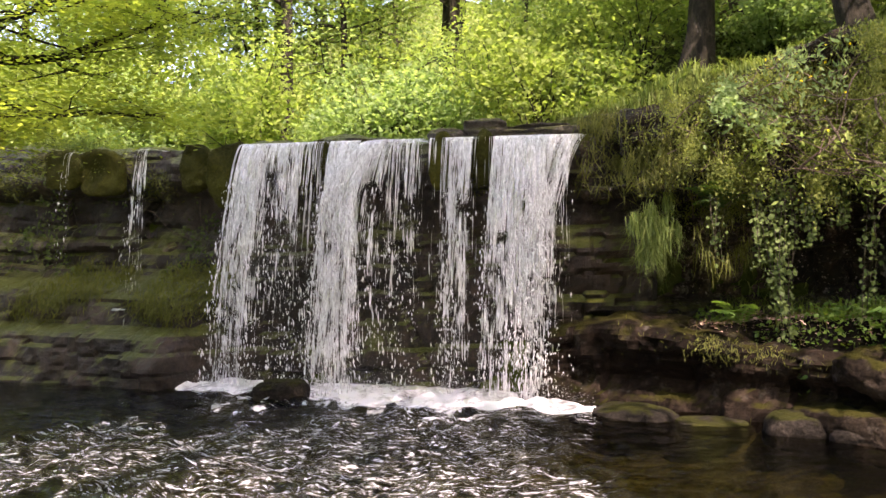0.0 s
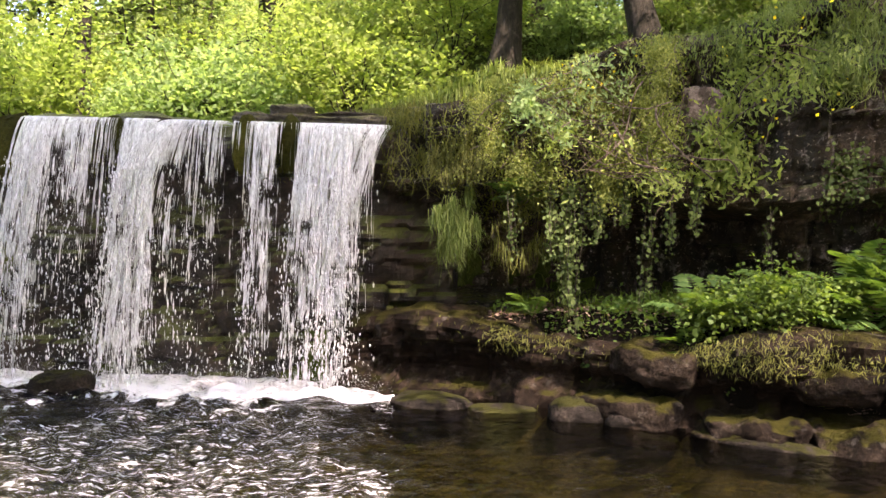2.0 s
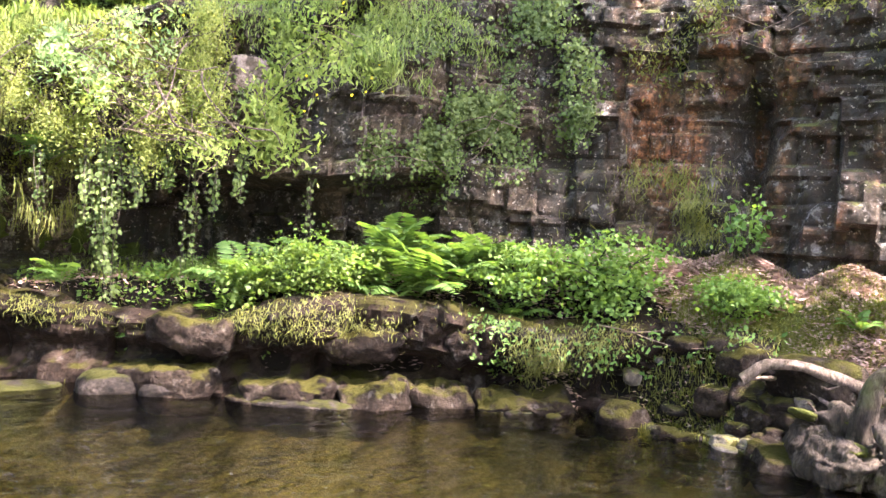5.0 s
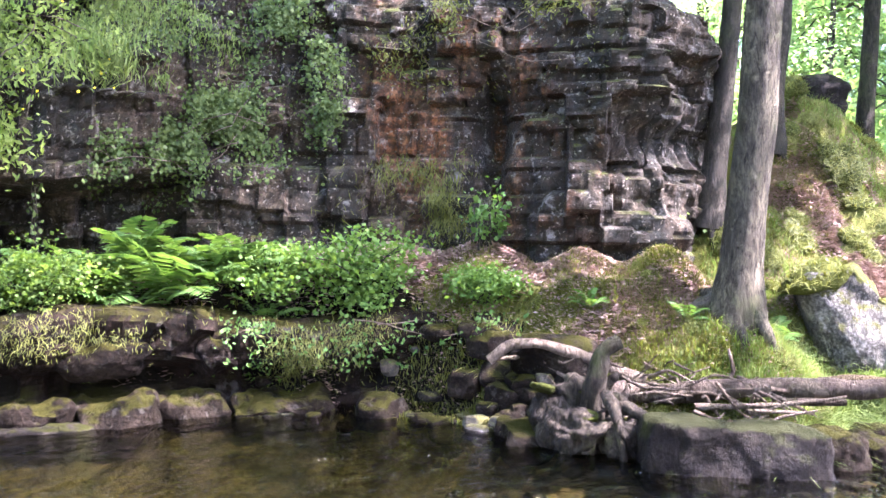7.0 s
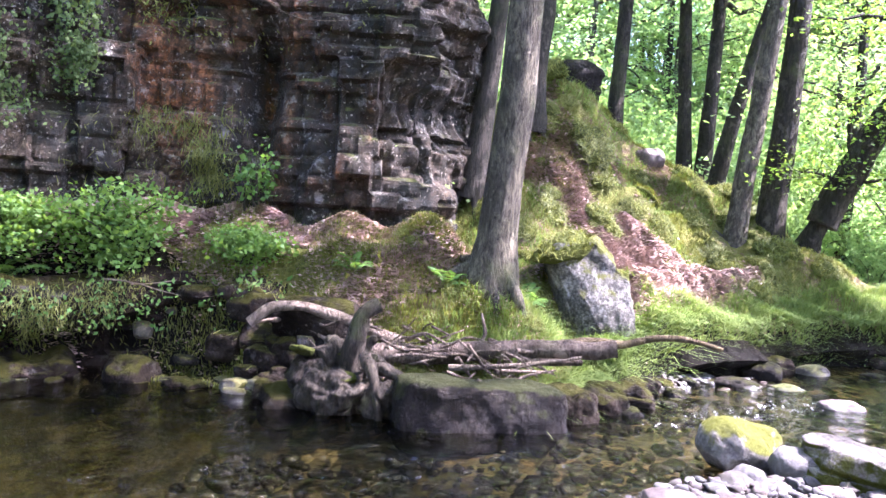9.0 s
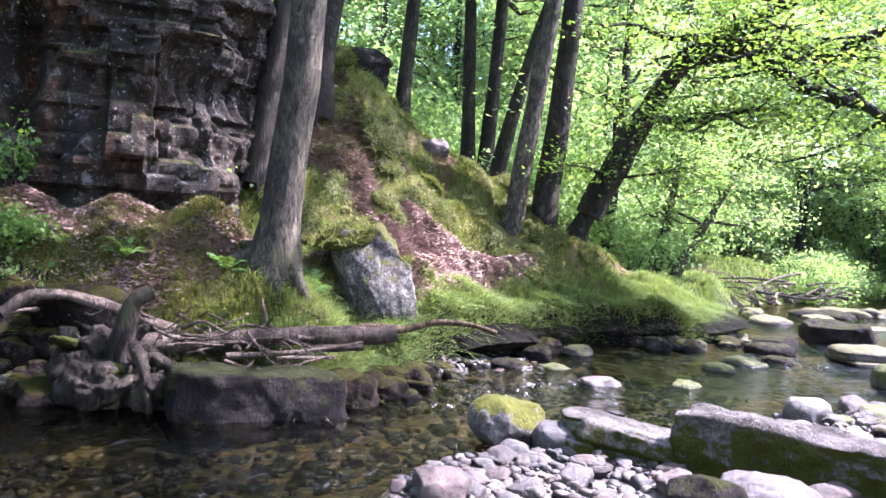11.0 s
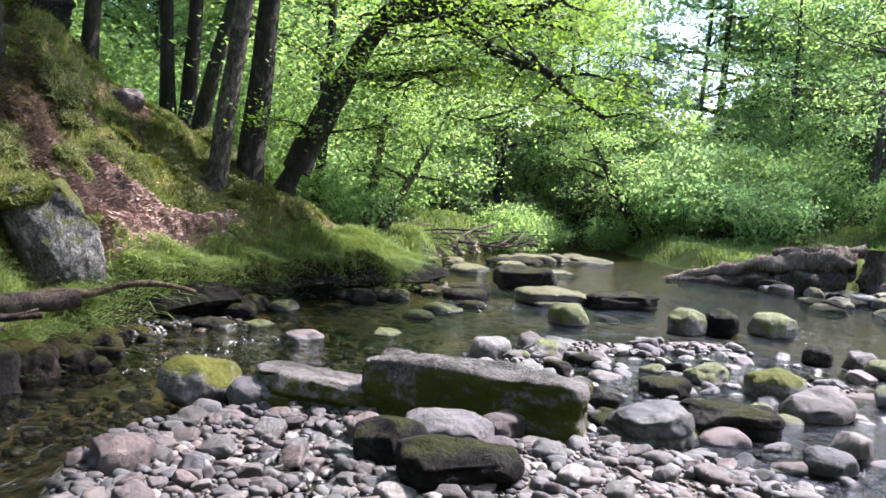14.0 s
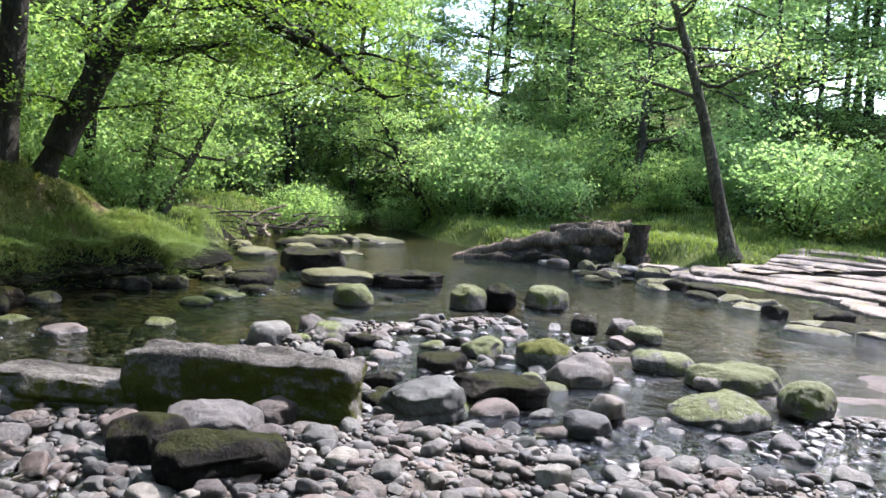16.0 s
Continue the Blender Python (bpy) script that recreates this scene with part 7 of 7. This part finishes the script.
    tagged(moss, "olive moss cushion over wet driftwood and rock at the water", "moss")
    piece = part("moss", HUMMOCKS[int(z * 100) % 5][0], moss)
    piece["kind"] = "stuff"
# ---- driftwood, cobbles and the rock shelf ----
def log(name, pts, r0, r1, seed, label, mat=None, sides=10, rough=0.16, category="log", group=""):
    """A bare trunk or branch through points."""
    rng = np.random.default_rng(seed)
    Q = np.asarray(pts, float)
    u, v = np.linspace(0, 1, len(Q)), np.linspace(0, 1, 6 * len(Q))
    Q = np.stack([np.interp(v, u, Q[:, k]) for k in range(3)], 1)
    for _ in range(4):
        Q[1:-1] = (Q[:-2] + 2 * Q[1:-1] + Q[2:]) / 4
    Q = Q + 0.25 * r0 * np.stack([fbm(Q * 3 + k * 5, 2, seed + k) for k in range(3)], 1)
    R = np.linspace(r0, r1, len(Q)) * (1 + 0.12 * fbm(Q * 5, 2, seed))
    base = Q.mean(0)
    me = mesh_of(name, tube(Q, R, sides, rough, seed), mat or DEADWOOD, True)
    me.transform(Matrix.Translation(-base))
    ob = new(name, me)
    ob.location = base
    return tagged(ob, label, category, group)


log("fallen_log", [(6.95, 2.3, 0.32), (7.22, 1.57, 0.42), (7.42, 0.88, 0.48), (7.6, 0.3, 0.52)], 0.095, 0.065, 201, "weathered grey-brown trunk lying on the bank", DRIFT)
log("fallen_log", [(7.1, 2.2, 0.42), (7.4, 1.7, 0.4), (7.6, 1.0, 0.34), (7.7, 0.6, 0.36)], 0.05, 0.03, 202, "weathered grey-brown trunk lying on the bank", DRIFT)
log("branch", [(6.66, 3.2, 0.56), (6.74, 3.06, 0.7), (6.85, 2.82, 0.72), (7.05, 2.5, 0.62), (7.2, 2.15, 0.45), (7.4, 1.7, 0.36)], 0.042, 0.06, 203, "bleached arching branch of the driftwood pile")
log("branch", [(6.75, 3.25, 0.55), (6.9, 3.0, 0.59), (6.95, 2.75, 0.5), (6.9, 2.5, 0.4)], 0.018, 0.024, 204, "bleached forked branch of the driftwood pile")
log("branch", [(8.2, 0.85, 0.42), (8.42, 0.62, 0.45), (8.55, 0.36, 0.42), (8.6, 0.1, 0.5), (8.6, -0.2, 0.53), (8.62, -0.38, 0.5), (8.62, -0.55, 0.46)], 0.045, 0.022, 205, "long mossy pole lying out over the grass", GRASS_WOOD)
log("branch", [(7.3, 1.52, 0.36), (7.4, 1.37, 0.55), (7.39, 1.42, 0.74)], 0.022, 0.01, 206, "pale upright stick in the driftwood")
log("branch", [(6.95, 1.55, 0.33), (7.15, 0.97, 0.38), (7.3, 0.55, 0.47)], 0.025, 0.012, 207, "grey stick lying on the rock block")
log("branch", [(6.85, 1.1, 0.37), (7.0, 0.72, 0.38)], 0.014, 0.01, 208, "grey stick lying on the rock block")
rw = np.random.default_rng(33)
for k in range(84):
    a = np.array([rw.uniform(6.85, 7.45), rw.uniform(0.8, 1.9) if k % 3 == 0 else rw.uniform(1.7, 2.9), rw.uniform(0.3, 0.5 if k < 44 else 0.6)])
    d = np.array([rw.normal(0.05, 0.16), -rw.uniform(0.1, 0.42) * (1.7 if k % 7 == 0 else 1), rw.normal(0, 0.06 if k < 44 else 0.14)])
    log("twig", [a - d / 2, a + rw.normal(0, 0.05, 3), a + d / 2], rw.uniform(0.008, 0.022), 0.006, 220 + k, "thin bleached driftwood stick on the bank", DRIFT if k % 3 == 1 else None, 6, category="stick", group="driftwood sticks")

# the overturned root plate at the water
root = new("root_plate")
root.location = (6.6, 2.4, 0.0)
tagged(root, "gnarled overturned stump with mossy roots at the water's edge", "stump")
rr = np.random.default_rng(44)
for k, (c, sz) in enumerate((((-0.02, 0.16, 0.2), (0.2, 0.2, 0.27)), ((-0.2, -0.14, 0.1), (0.2, 0.26, 0.2)), ((-0.1, -0.46, 0.1), (0.16, 0.19, 0.17)), ((0.1, -0.1, 0.25), (0.2, 0.22, 0.22)))):
    me = carved("burl", sz, 61 + k, BARK_MOSSY, square=2.4, cuts=7, res=34, rough=3.6)
    me.transform(Matrix.Translation(c))
    part("burl", me, root, "mossy weathered burl")
ROOTS = [([(0.0, -0.2, 0.05), (-0.07, -0.16, 0.33), (-0.05, -0.2, 0.58), (-0.03, -0.23, 0.74), (0.02, -0.34, 0.82)], 0.1), ([(0.0, -0.16, 0.3), (0.1, -0.22, 0.46), (0.12, -0.3, 0.55)], 0.07),
         ([(-0.1, -0.3, 0.42), (-0.22, -0.42, 0.36), (-0.3, -0.5, 0.12), (-0.3, -0.52, -0.1)], 0.05), ([(-0.06, -0.4, 0.34), (-0.12, -0.6, 0.32), (-0.1, -0.7, 0.2)], 0.05), ([(-0.1, 0.05, 0.3), (-0.28, -0.05, 0.22), (-0.34, -0.12, -0.05)], 0.055)]
for k in range(12):
    a = np.array([rr.uniform(-0.2, 0.05), rr.uniform(-0.5, 0.35), rr.uniform(0.05, 0.35)])
    b = a + np.array([-rr.uniform(0.08, 0.2), rr.normal(0, 0.16), rr.normal(-0.14, 0.1)])
    ROOTS.append(([a, (a + b) / 2 + rr.normal(0, 0.05, 3), b], rr.uniform(0.015, 0.04)))
for pts, r0 in ROOTS:
    Q = np.asarray(pts, float)
    u, v = np.linspace(0, 1, len(Q)), np.linspace(0, 1, 20)
    Q = np.stack([np.interp(v, u, Q[:, k]) for k in range(3)], 1) + rr.normal(0, 0.006, (20, 3))
    for _ in range(2):
        Q[1:-1] = (Q[:-2] + 2 * Q[1:-1] + Q[2:]) / 4
    part("root", mesh_of("root", tube(Q, r0 * np.linspace(1, 0.55, 20), 10, 0.3, int(r0 * 1000)), BARK_MOSSY, True), root)

# stones along the far bank's foot
sr = np.random.default_rng(55)
for k in range(80):
    u = sr.uniform(0, 1)
    x, y = np.interp(u, [0, 0.3, 0.6, 0.8, 1], [5.75, 6.45, 6.6, 6.55, 6.75]), np.interp(u, [0, 0.3, 0.6, 0.8, 1], [5.25, 4.6, 3.7, 3.2, 2.7])
    s = sr.uniform(0.05, 0.13)
    x, y = x + sr.normal(0.1, 0.22), y + sr.normal(0, 0.12)
    z = max(float(ground_z(x, y)), -0.08)
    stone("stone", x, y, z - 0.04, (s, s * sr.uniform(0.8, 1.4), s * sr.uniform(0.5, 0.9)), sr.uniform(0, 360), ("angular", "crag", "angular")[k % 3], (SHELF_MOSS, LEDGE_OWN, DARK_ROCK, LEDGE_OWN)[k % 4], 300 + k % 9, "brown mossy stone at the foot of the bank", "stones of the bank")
# stones in dark rock paint the shaded band between grass and water
for k in range(46):
    u = sr.uniform(0, 1)
    x, y = np.interp(u, [0, 0.25, 0.5, 0.8, 1], [7.6, 9.2, 10.7, 12.2, 14]), np.interp(u, [0, 0.25, 0.5, 0.8, 1], [0.35, -0.1, -1.2, -3.3, -4.7])
    s = sr.uniform(0.08, 0.26) * (0.45 if u < 0.35 else 0.8)
    x, y = x + sr.normal(0, 0.15), y + sr.normal(-0.1, 0.15)
    stone("stone", x, y, -0.06, (s, s * 1.2, s * sr.uniform(0.4, 0.8)), sr.uniform(0, 360), ("angular", "slab", "round")[k % 3], (DARK_ROCK, DARK_ROCK, LEDGE_OWN, SHELF_MOSS)[k % 4], 320 + k % 7, "mossy stone, darkened to give the shade under the grass bank", "stones under the grass bank")
for k, (x, y, sx, sy, sz) in enumerate(((1.9, 8.0, 0.46, 0.3, 0.14), (2.55, 7.7, 0.4, 0.28, 0.1), (3.15, 7.3, 0.34, 0.3, 0.2), (3.55, 6.95, 0.28, 0.26, 0.2), (3.6, 6.6, 0.2, 0.16, 0.07), (4.4, 6.1, 0.55, 0.28, 0.13))):
    stone("boulder", x, y, -0.12, (sx, sy, sz), sr.uniform(-40, 0), ("crag", "round")[k % 2], DARK_ROCK, 340 + k, "wet mossy rock at the foot of the ledge")

for k in range(22):
    x, y = sr.uniform(6.45, 7.35), sr.uniform(2.7, 4.3)
    w = sr.uniform(0.12, 0.3)
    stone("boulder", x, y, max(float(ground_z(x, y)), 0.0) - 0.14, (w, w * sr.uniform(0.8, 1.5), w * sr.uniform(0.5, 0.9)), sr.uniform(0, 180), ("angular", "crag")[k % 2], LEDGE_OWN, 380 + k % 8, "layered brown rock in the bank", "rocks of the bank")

# squared blocks that stand out of the ledge
lu, LQ, LN = along(LOW_LINE, 0.05)
for k in range(9):
    u = 2.8 + 3.8 * (k + sr.uniform(0, 1)) / 9
    i = int(u / 0.05)
    w, h = sr.uniform(0.2, 0.5), sr.uniform(0.1, 0.2)
    low = k % 3 != 1
    z = (-0.08 if low else 0.42) + sr.uniform(-0.05, 0.04)
    out = sr.uniform(-0.12, 0.02) - (0.0 if low else 0.1)
    turn = math.degrees(math.atan2(-LN[i, 0], LN[i, 1])) + sr.normal(0, 12)
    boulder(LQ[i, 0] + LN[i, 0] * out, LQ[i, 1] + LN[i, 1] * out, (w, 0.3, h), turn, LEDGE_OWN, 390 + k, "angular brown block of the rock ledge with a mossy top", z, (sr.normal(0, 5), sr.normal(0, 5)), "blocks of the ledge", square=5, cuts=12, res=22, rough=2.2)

# cap rocks on the lip and a pale patch of the cliff
for k, (x, y, z, sx, sz) in enumerate(((0.15, 9.75, 2.86, 0.24, 0.07), (0.55, 9.66, 2.88, 0.22, 0.12), (1.0, 9.6, 2.87, 0.36, 0.055), (1.5, 9.5, 2.88, 0.34, 0.06), (1.15, 9.75, 2.96, 0.4, 0.05))):
    boulder(x, y, (sx, 0.2, sz), -16, SHELF_MOSS, 430 + k, "thin mossy brown cap rock on the lip of the fall", z, square=6, cuts=6, res=14, beds=0.05)
boulder(4.56, 7.64, (0.22, 0.13, 0.36), -30, PALE_PATCH, 441, "pale weathered rock face among the cliff plants", 2.62, (0, 6), square=4.5, cuts=9, res=18, beds=0.2, rough=1.6)


# half-sized stones of the bar and its shallows
MID = {}
for k in range(60):
    x, y = in_area(sr, 1, [(5.3, -2.9), (6.9, -3.0), (8.4, -3.6), (8.8, -6.6), (6.6, -7.2), (4.3, -7.0), (4.3, -4.6)])[0]
    w = 0.06 + 0.1 * sr.uniform(0, 1) ** 1.8
    mat, words = ((STONE, "grey-brown stone on the gravel bar"), (STONE, "grey-brown stone on the gravel bar"), (DARK_ROCK, "dark wet stone in the shallows"), (STONE, "grey-brown stone on the gravel bar"), (MOSSED, "mossy stone in the shallows"))[k % 5]
    key = (mat.name, k % 4)
    if key not in MID:
        MID[key] = carved("stone", (1, 1.25, 0.62), 720 + len(MID), mat, square=(2.6, 3.2, 4, 3)[k % 4], cuts=9, res=11)
    ob = new("stone", MID[key])
    ob.matrix_world = pose(x, y, max(float(ground_z(x, y)), -0.06) + 0.3 * w, sr.normal(0, 9), sr.normal(0, 9), sr.uniform(0, 360)) @ Matrix.Diagonal((w, w, w, 1))
    tagged(ob, words, "rock", "stones of the bar")

# cobbles of the bar
pr = np.random.default_rng(66)
units = [unit_rock(400 + k, 14, 3, 0.07, 0.55) for k in range(14)]
small_units = [unit_rock(400 + k, 8, 2, 0.08, 0.4) for k in range(14)]
tiny_units = [unit_rock(400 + k, 3, 1, 0.08, 0.3) for k in range(14)]


def cobble_spots(n, lo, hi, poly, power=2.6):
    q = in_area(pr, n, poly)
    s = lo + (hi - lo) * pr.uniform(0, 1, n) ** power
    return q, s


def spaced(q, s, gap=0.8):
    """Leaves out stones that would lie inside a larger one."""
    order, keep = np.argsort(-s), []
    for i in order:
        if all((q[i, 0] - q[k, 0]) ** 2 + (q[i, 1] - q[k, 1]) ** 2 > (gap * (s[i] + s[k])) ** 2 for k in keep):
            keep.append(i)
    return q[keep], s[keep]


q, s = spaced(*cobble_spots(620, 0.04, 0.115, [(5.9, -0.6), (6.1, -1.9), (5.9, -3.0), (5.2, -4.4), (4.6, -5.6), (3.4, -5.6), (3.5, -0.9), (5.0, -0.05)], 2.2))
q2, s2 = spaced(*cobble_spots(200, 0.05, 0.12, [(6.2, -2.9), (7.6, -3.1), (8.4, -4), (8.6, -6.4), (6.6, -6.0), (6.1, -4.4)], 1.8))
q, s = np.concatenate([q[:230], q2[:70]]), np.concatenate([s[:230], s2[:70]])
cobble_meshes = [carved("cobble", (1, 0.8, 0.55), 420 + k, STONE, square=(2.6, 3.4, 5, 3)[k % 4], cuts=(6, 10, 12, 8)[k % 4], res=10) for k in range(10)]
for (x, y), r in zip(q, s):
    ob = new("cobble", cobble_meshes[int(pr.integers(10))])
    z = max(float(ground_z(x, y)), -0.05)
    ob.matrix_world = pose(x, y, z + r * 0.25, pr.normal(0, 14), pr.normal(0, 14), pr.uniform(0, 360)) @ Matrix.Diagonal((r, r, r * pr.uniform(0.7, 1.2), 1))
    tagged(ob, "smooth river cobble on the gravel bar", "cobble", "cobbles of the bar")


def pebbles(name, label, poly, n, lo, hi, floor=-0.12):
    q, s = cobble_spots(n, lo, hi, poly)
    Z = np.maximum(ground_z(q[:, 0], q[:, 1]), floor)
    pieces = []
    for (x, y), r, z in zip(q, s, Z):
        V, F = (units if r > 0.052 else small_units if r > 0.02 else tiny_units)[int(pr.integers(14))]
        W = V * np.array([r, r * pr.uniform(0.6, 1.0), r * pr.uniform(0.4, 0.8)])
        th = pr.uniform(0, 6.28)
        c, sn = math.cos(th), math.sin(th)
        W = np.stack([W[:, 0] * c - W[:, 1] * sn, W[:, 0] * sn + W[:, 1] * c, W[:, 2]], 1)
        pieces.append((W + np.array([x, y, z + r * 0.25]), F))
    tagged(new(name, mesh_of(name, pieces, PEBBLE, True)), label, "pebbles", kind="stuff")


pebbles("pebble_bed", "grey, pinkish and brown pebbles of the gravel bar", [(5.3, -0.02), (6.1, -0.6), (6.4, -1.7), (6.3, -2.8), (5.6, -4.4), (5.0, -5.6), (3.6, -7.6), (3.2, -1.5), (4.2, 0.05)], 6000, 0.016, 0.07)
pebbles("far_pebbles", "grey pebbles between the stones of the bar", [(6.3, -2.8), (8.0, -3.0), (8.8, -4.4), (8.9, -6.2), (7.5, -6.8), (6.0, -6.0), (5.8, -4.4)], 1500, 0.02, 0.06)
pebbles("fine_gravel", "small grey and brown pebbles between the cobbles", [(3.2, 0.1), (4.3, 0.02), (5.3, -0.05), (6.0, -0.65), (6.0, -2.4), (5.4, -4.2), (3.2, -6.5)], 5200, 0.012, 0.03)
pebbles("shore_pebbles", "grey pebbles of the near shore", [(-3.5, 1.6), (1.6, 2.0), (3.2, 1.0), (2.9, -5.0), (-3.0, -5.0)], 700, 0.02, 0.05)
pebbles("bank_gravel", "purple-grey gravel at the foot of the grass bank", [(8.2, 0.35), (9.2, 0.1), (10.4, -0.85), (10.3, -1.2), (9.2, -0.35), (8.3, 0.1)], 700, 0.02, 0.06, -0.03)
pebbles("shallow_stones", "wet brown stones on the shallow river bed", [(4.5, 2.6), (5.4, 0.5), (6.4, -0.4), (7.5, -2.3), (9.0, -3.2), (10.5, -1.6), (9.0, -0.2), (7.4, 0.3), (6.2, 1.2), (5.8, 3.0)], 1100, 0.03, 0.09, -0.3)

# pale bedrock shelf on the far side
SHELF_EDGE = [(14.6, -14.6), (13.4, -13.6), (12.0, -12.7), (11.4, -13.3), (10.3, -13.3), (9.0, -12.6), (7.9, -12.4), (6.0, -12.2)]
su, SQ, SN = along(SHELF_EDGE, 0.07)
back0, z0 = 0.0, 0.05
for k in range(9):
    P = np.stack([su * 0.6, np.full(len(su), k * 5.0), 0 * su], 1)
    cell = np.floor(su / sr.uniform(0.5, 1.1) + 0.6 * fbm(P * 2, 2, 520 + k))
    front = -back0 + 0.55 * fbm(P * 0.7, 2, 500 + k) + 0.14 * (hashed(cell, k, 0, 530) - 0.5) + 0.06 * fbm(P * 9, 2, 540 + k)
    rows = []
    for off in (0.03, 0.03, 0.0, -0.15, -0.3, -0.5, -0.8, -1.2, -1.8, -2.2):
        r = front + off
        wob = 0.035 * fbm(np.stack([su * 1.6, np.full(len(su), off * 3), 0 * su + k], 1), 3, 510)
        rows.append(np.stack([SQ[:, 0] + SN[:, 0] * r, SQ[:, 1] + SN[:, 1] * r, z0 + wob + 0.04 * (su / su[-1]) - 0.02 * off - (0.3 if not rows else 0.02 if off > 0 else 0)], -1))
    V = np.stack(rows, 1)
    tagged(new("rock_shelf", mesh_of("rock_shelf", [(V.reshape(-1, 3), grid_faces(V.shape[0], V.shape[1]))], SHELF)), "pale flat bedrock shelf stepping up from the river", "rock", "beds of the rock shelf")
    step = sr.uniform(0.3, 0.95)
    back0, z0 = back0 + step, z0 + 0.03 * step + sr.uniform(0.025, 0.075)
for k, (x, y, sx, sy) in enumerate(((12.8, -11.4, 1.0, 0.6), (11.4, -11.9, 1.0, 0.6), (10.2, -11.6, 0.9, 0.5), (8.6, -11.2, 1.0, 0.5), (7.4, -10.6, 1.0, 0.5), (16.8, -6.6, 1.0, 0.6), (18.2, -7.4, 1.2, 0.8), (19.4, -8.8, 1.3, 0.9), (17.4, -5.8, 0.8, 0.5), (20.6, -9.6, 1.2, 0.8))):
    for q in range(5):
        a, b = sr.normal(0, 0.55) * sx, sr.normal(0, 0.55) * sy
        w = sr.uniform(0.2, 0.5)
        stone("boulder", x + a, y + b, -0.13, (sx * w, sy * w * 1.2, sr.uniform(0.1, 0.19)), sr.uniform(0, 180), ("angular", "crag")[q % 2], (SHELF_MOSS, DARK_ROCK, SHELF_MOSS)[q % 3], 360 + (k * 3 + q) % 11, "low mossed rock slab in the river", "river slabs")
# fallen trunk on the far side
# one trunk in two logs: pale wood for its top, dark bark below
log("fallen_log", [(16.6, -10.3, -0.05), (16.2, -11.2, 0.24), (15.65, -12.0, 0.45), (15.0, -12.8, 0.58), (14.5, -13.4, 0.62)], 0.08, 0.32, 240, "huge weathered fallen trunk with a pale top at the water", DEADWOOD, 16, 0.5)
log("fallen_log", [(16.4, -10.5, -0.08), (15.8, -11.5, 0.05), (15.2, -12.3, 0.12), (14.4, -13.1, 0.15)], 0.12, 0.36, 241, "darker log added as the underside of the fallen trunk", BARK_MOSSY, 16, 0.5)
log("fallen_log", [(15.6, -12.2, 0.72), (15.0, -12.95, 0.86), (14.5, -13.6, 0.92)], 0.08, 0.13, 243, "bleached broken piece of the fallen trunk", DEADWOOD, 12, 0.4)
for k in range(26):
    boulder(sr.uniform(12.6, 15.4), sr.uniform(-13.3, -11.6), (sr.uniform(0.1, 0.3), sr.uniform(0.15, 0.4), sr.uniform(0.07, 0.16)), sr.uniform(0, 180), (SHELF_MOSS, DARK_ROCK, STONE)[k % 3], 900 + k, "rubble stone beside the fallen trunk", -0.06, group="rubble by the trunk", name="stone", square=4, cuts=9, res=9)
log("stump", [(14.1, -13.5, 0.1), (14.05, -13.45, 0.45), (14.06, -13.5, 0.98)], 0.28, 0.2, 371, "brown upright stump beside the fallen trunk", DRIFT, 14, 0.4, category="stump")
boulder(13.3, 1.75, (0.3, 0.42, 0.4), 20, DARK_ROCK, 373, "dark mossy rock knob on the crest of the slope", 3.3, square=3.5, cuts=9, res=20, beds=0.14)
log("branch", [(14.9, -13.0, 0.85), (15.05, -12.9, 1.0), (15.3, -12.6, 1.15)], 0.03, 0.01, 242, "bare branch on the fallen trunk")
for k in range(34):
    a = np.array([rw.uniform(20.2, 21.2), rw.uniform(-9.0, -5.4), rw.uniform(0.15, 0.6)])
    d = np.array([rw.normal(0, 0.3), rw.uniform(-1.2, 1.2), rw.normal(0, 0.15)])
    log("branch", [a - d, a + rw.normal(0, 0.1, 3), a + d], rw.uniform(0.015, 0.045), 0.01, 260 + k, "bleached branch of the far driftwood heap", DEADWOOD if k % 3 else BARK_DARK, 6, category="branch", group="far driftwood heap")
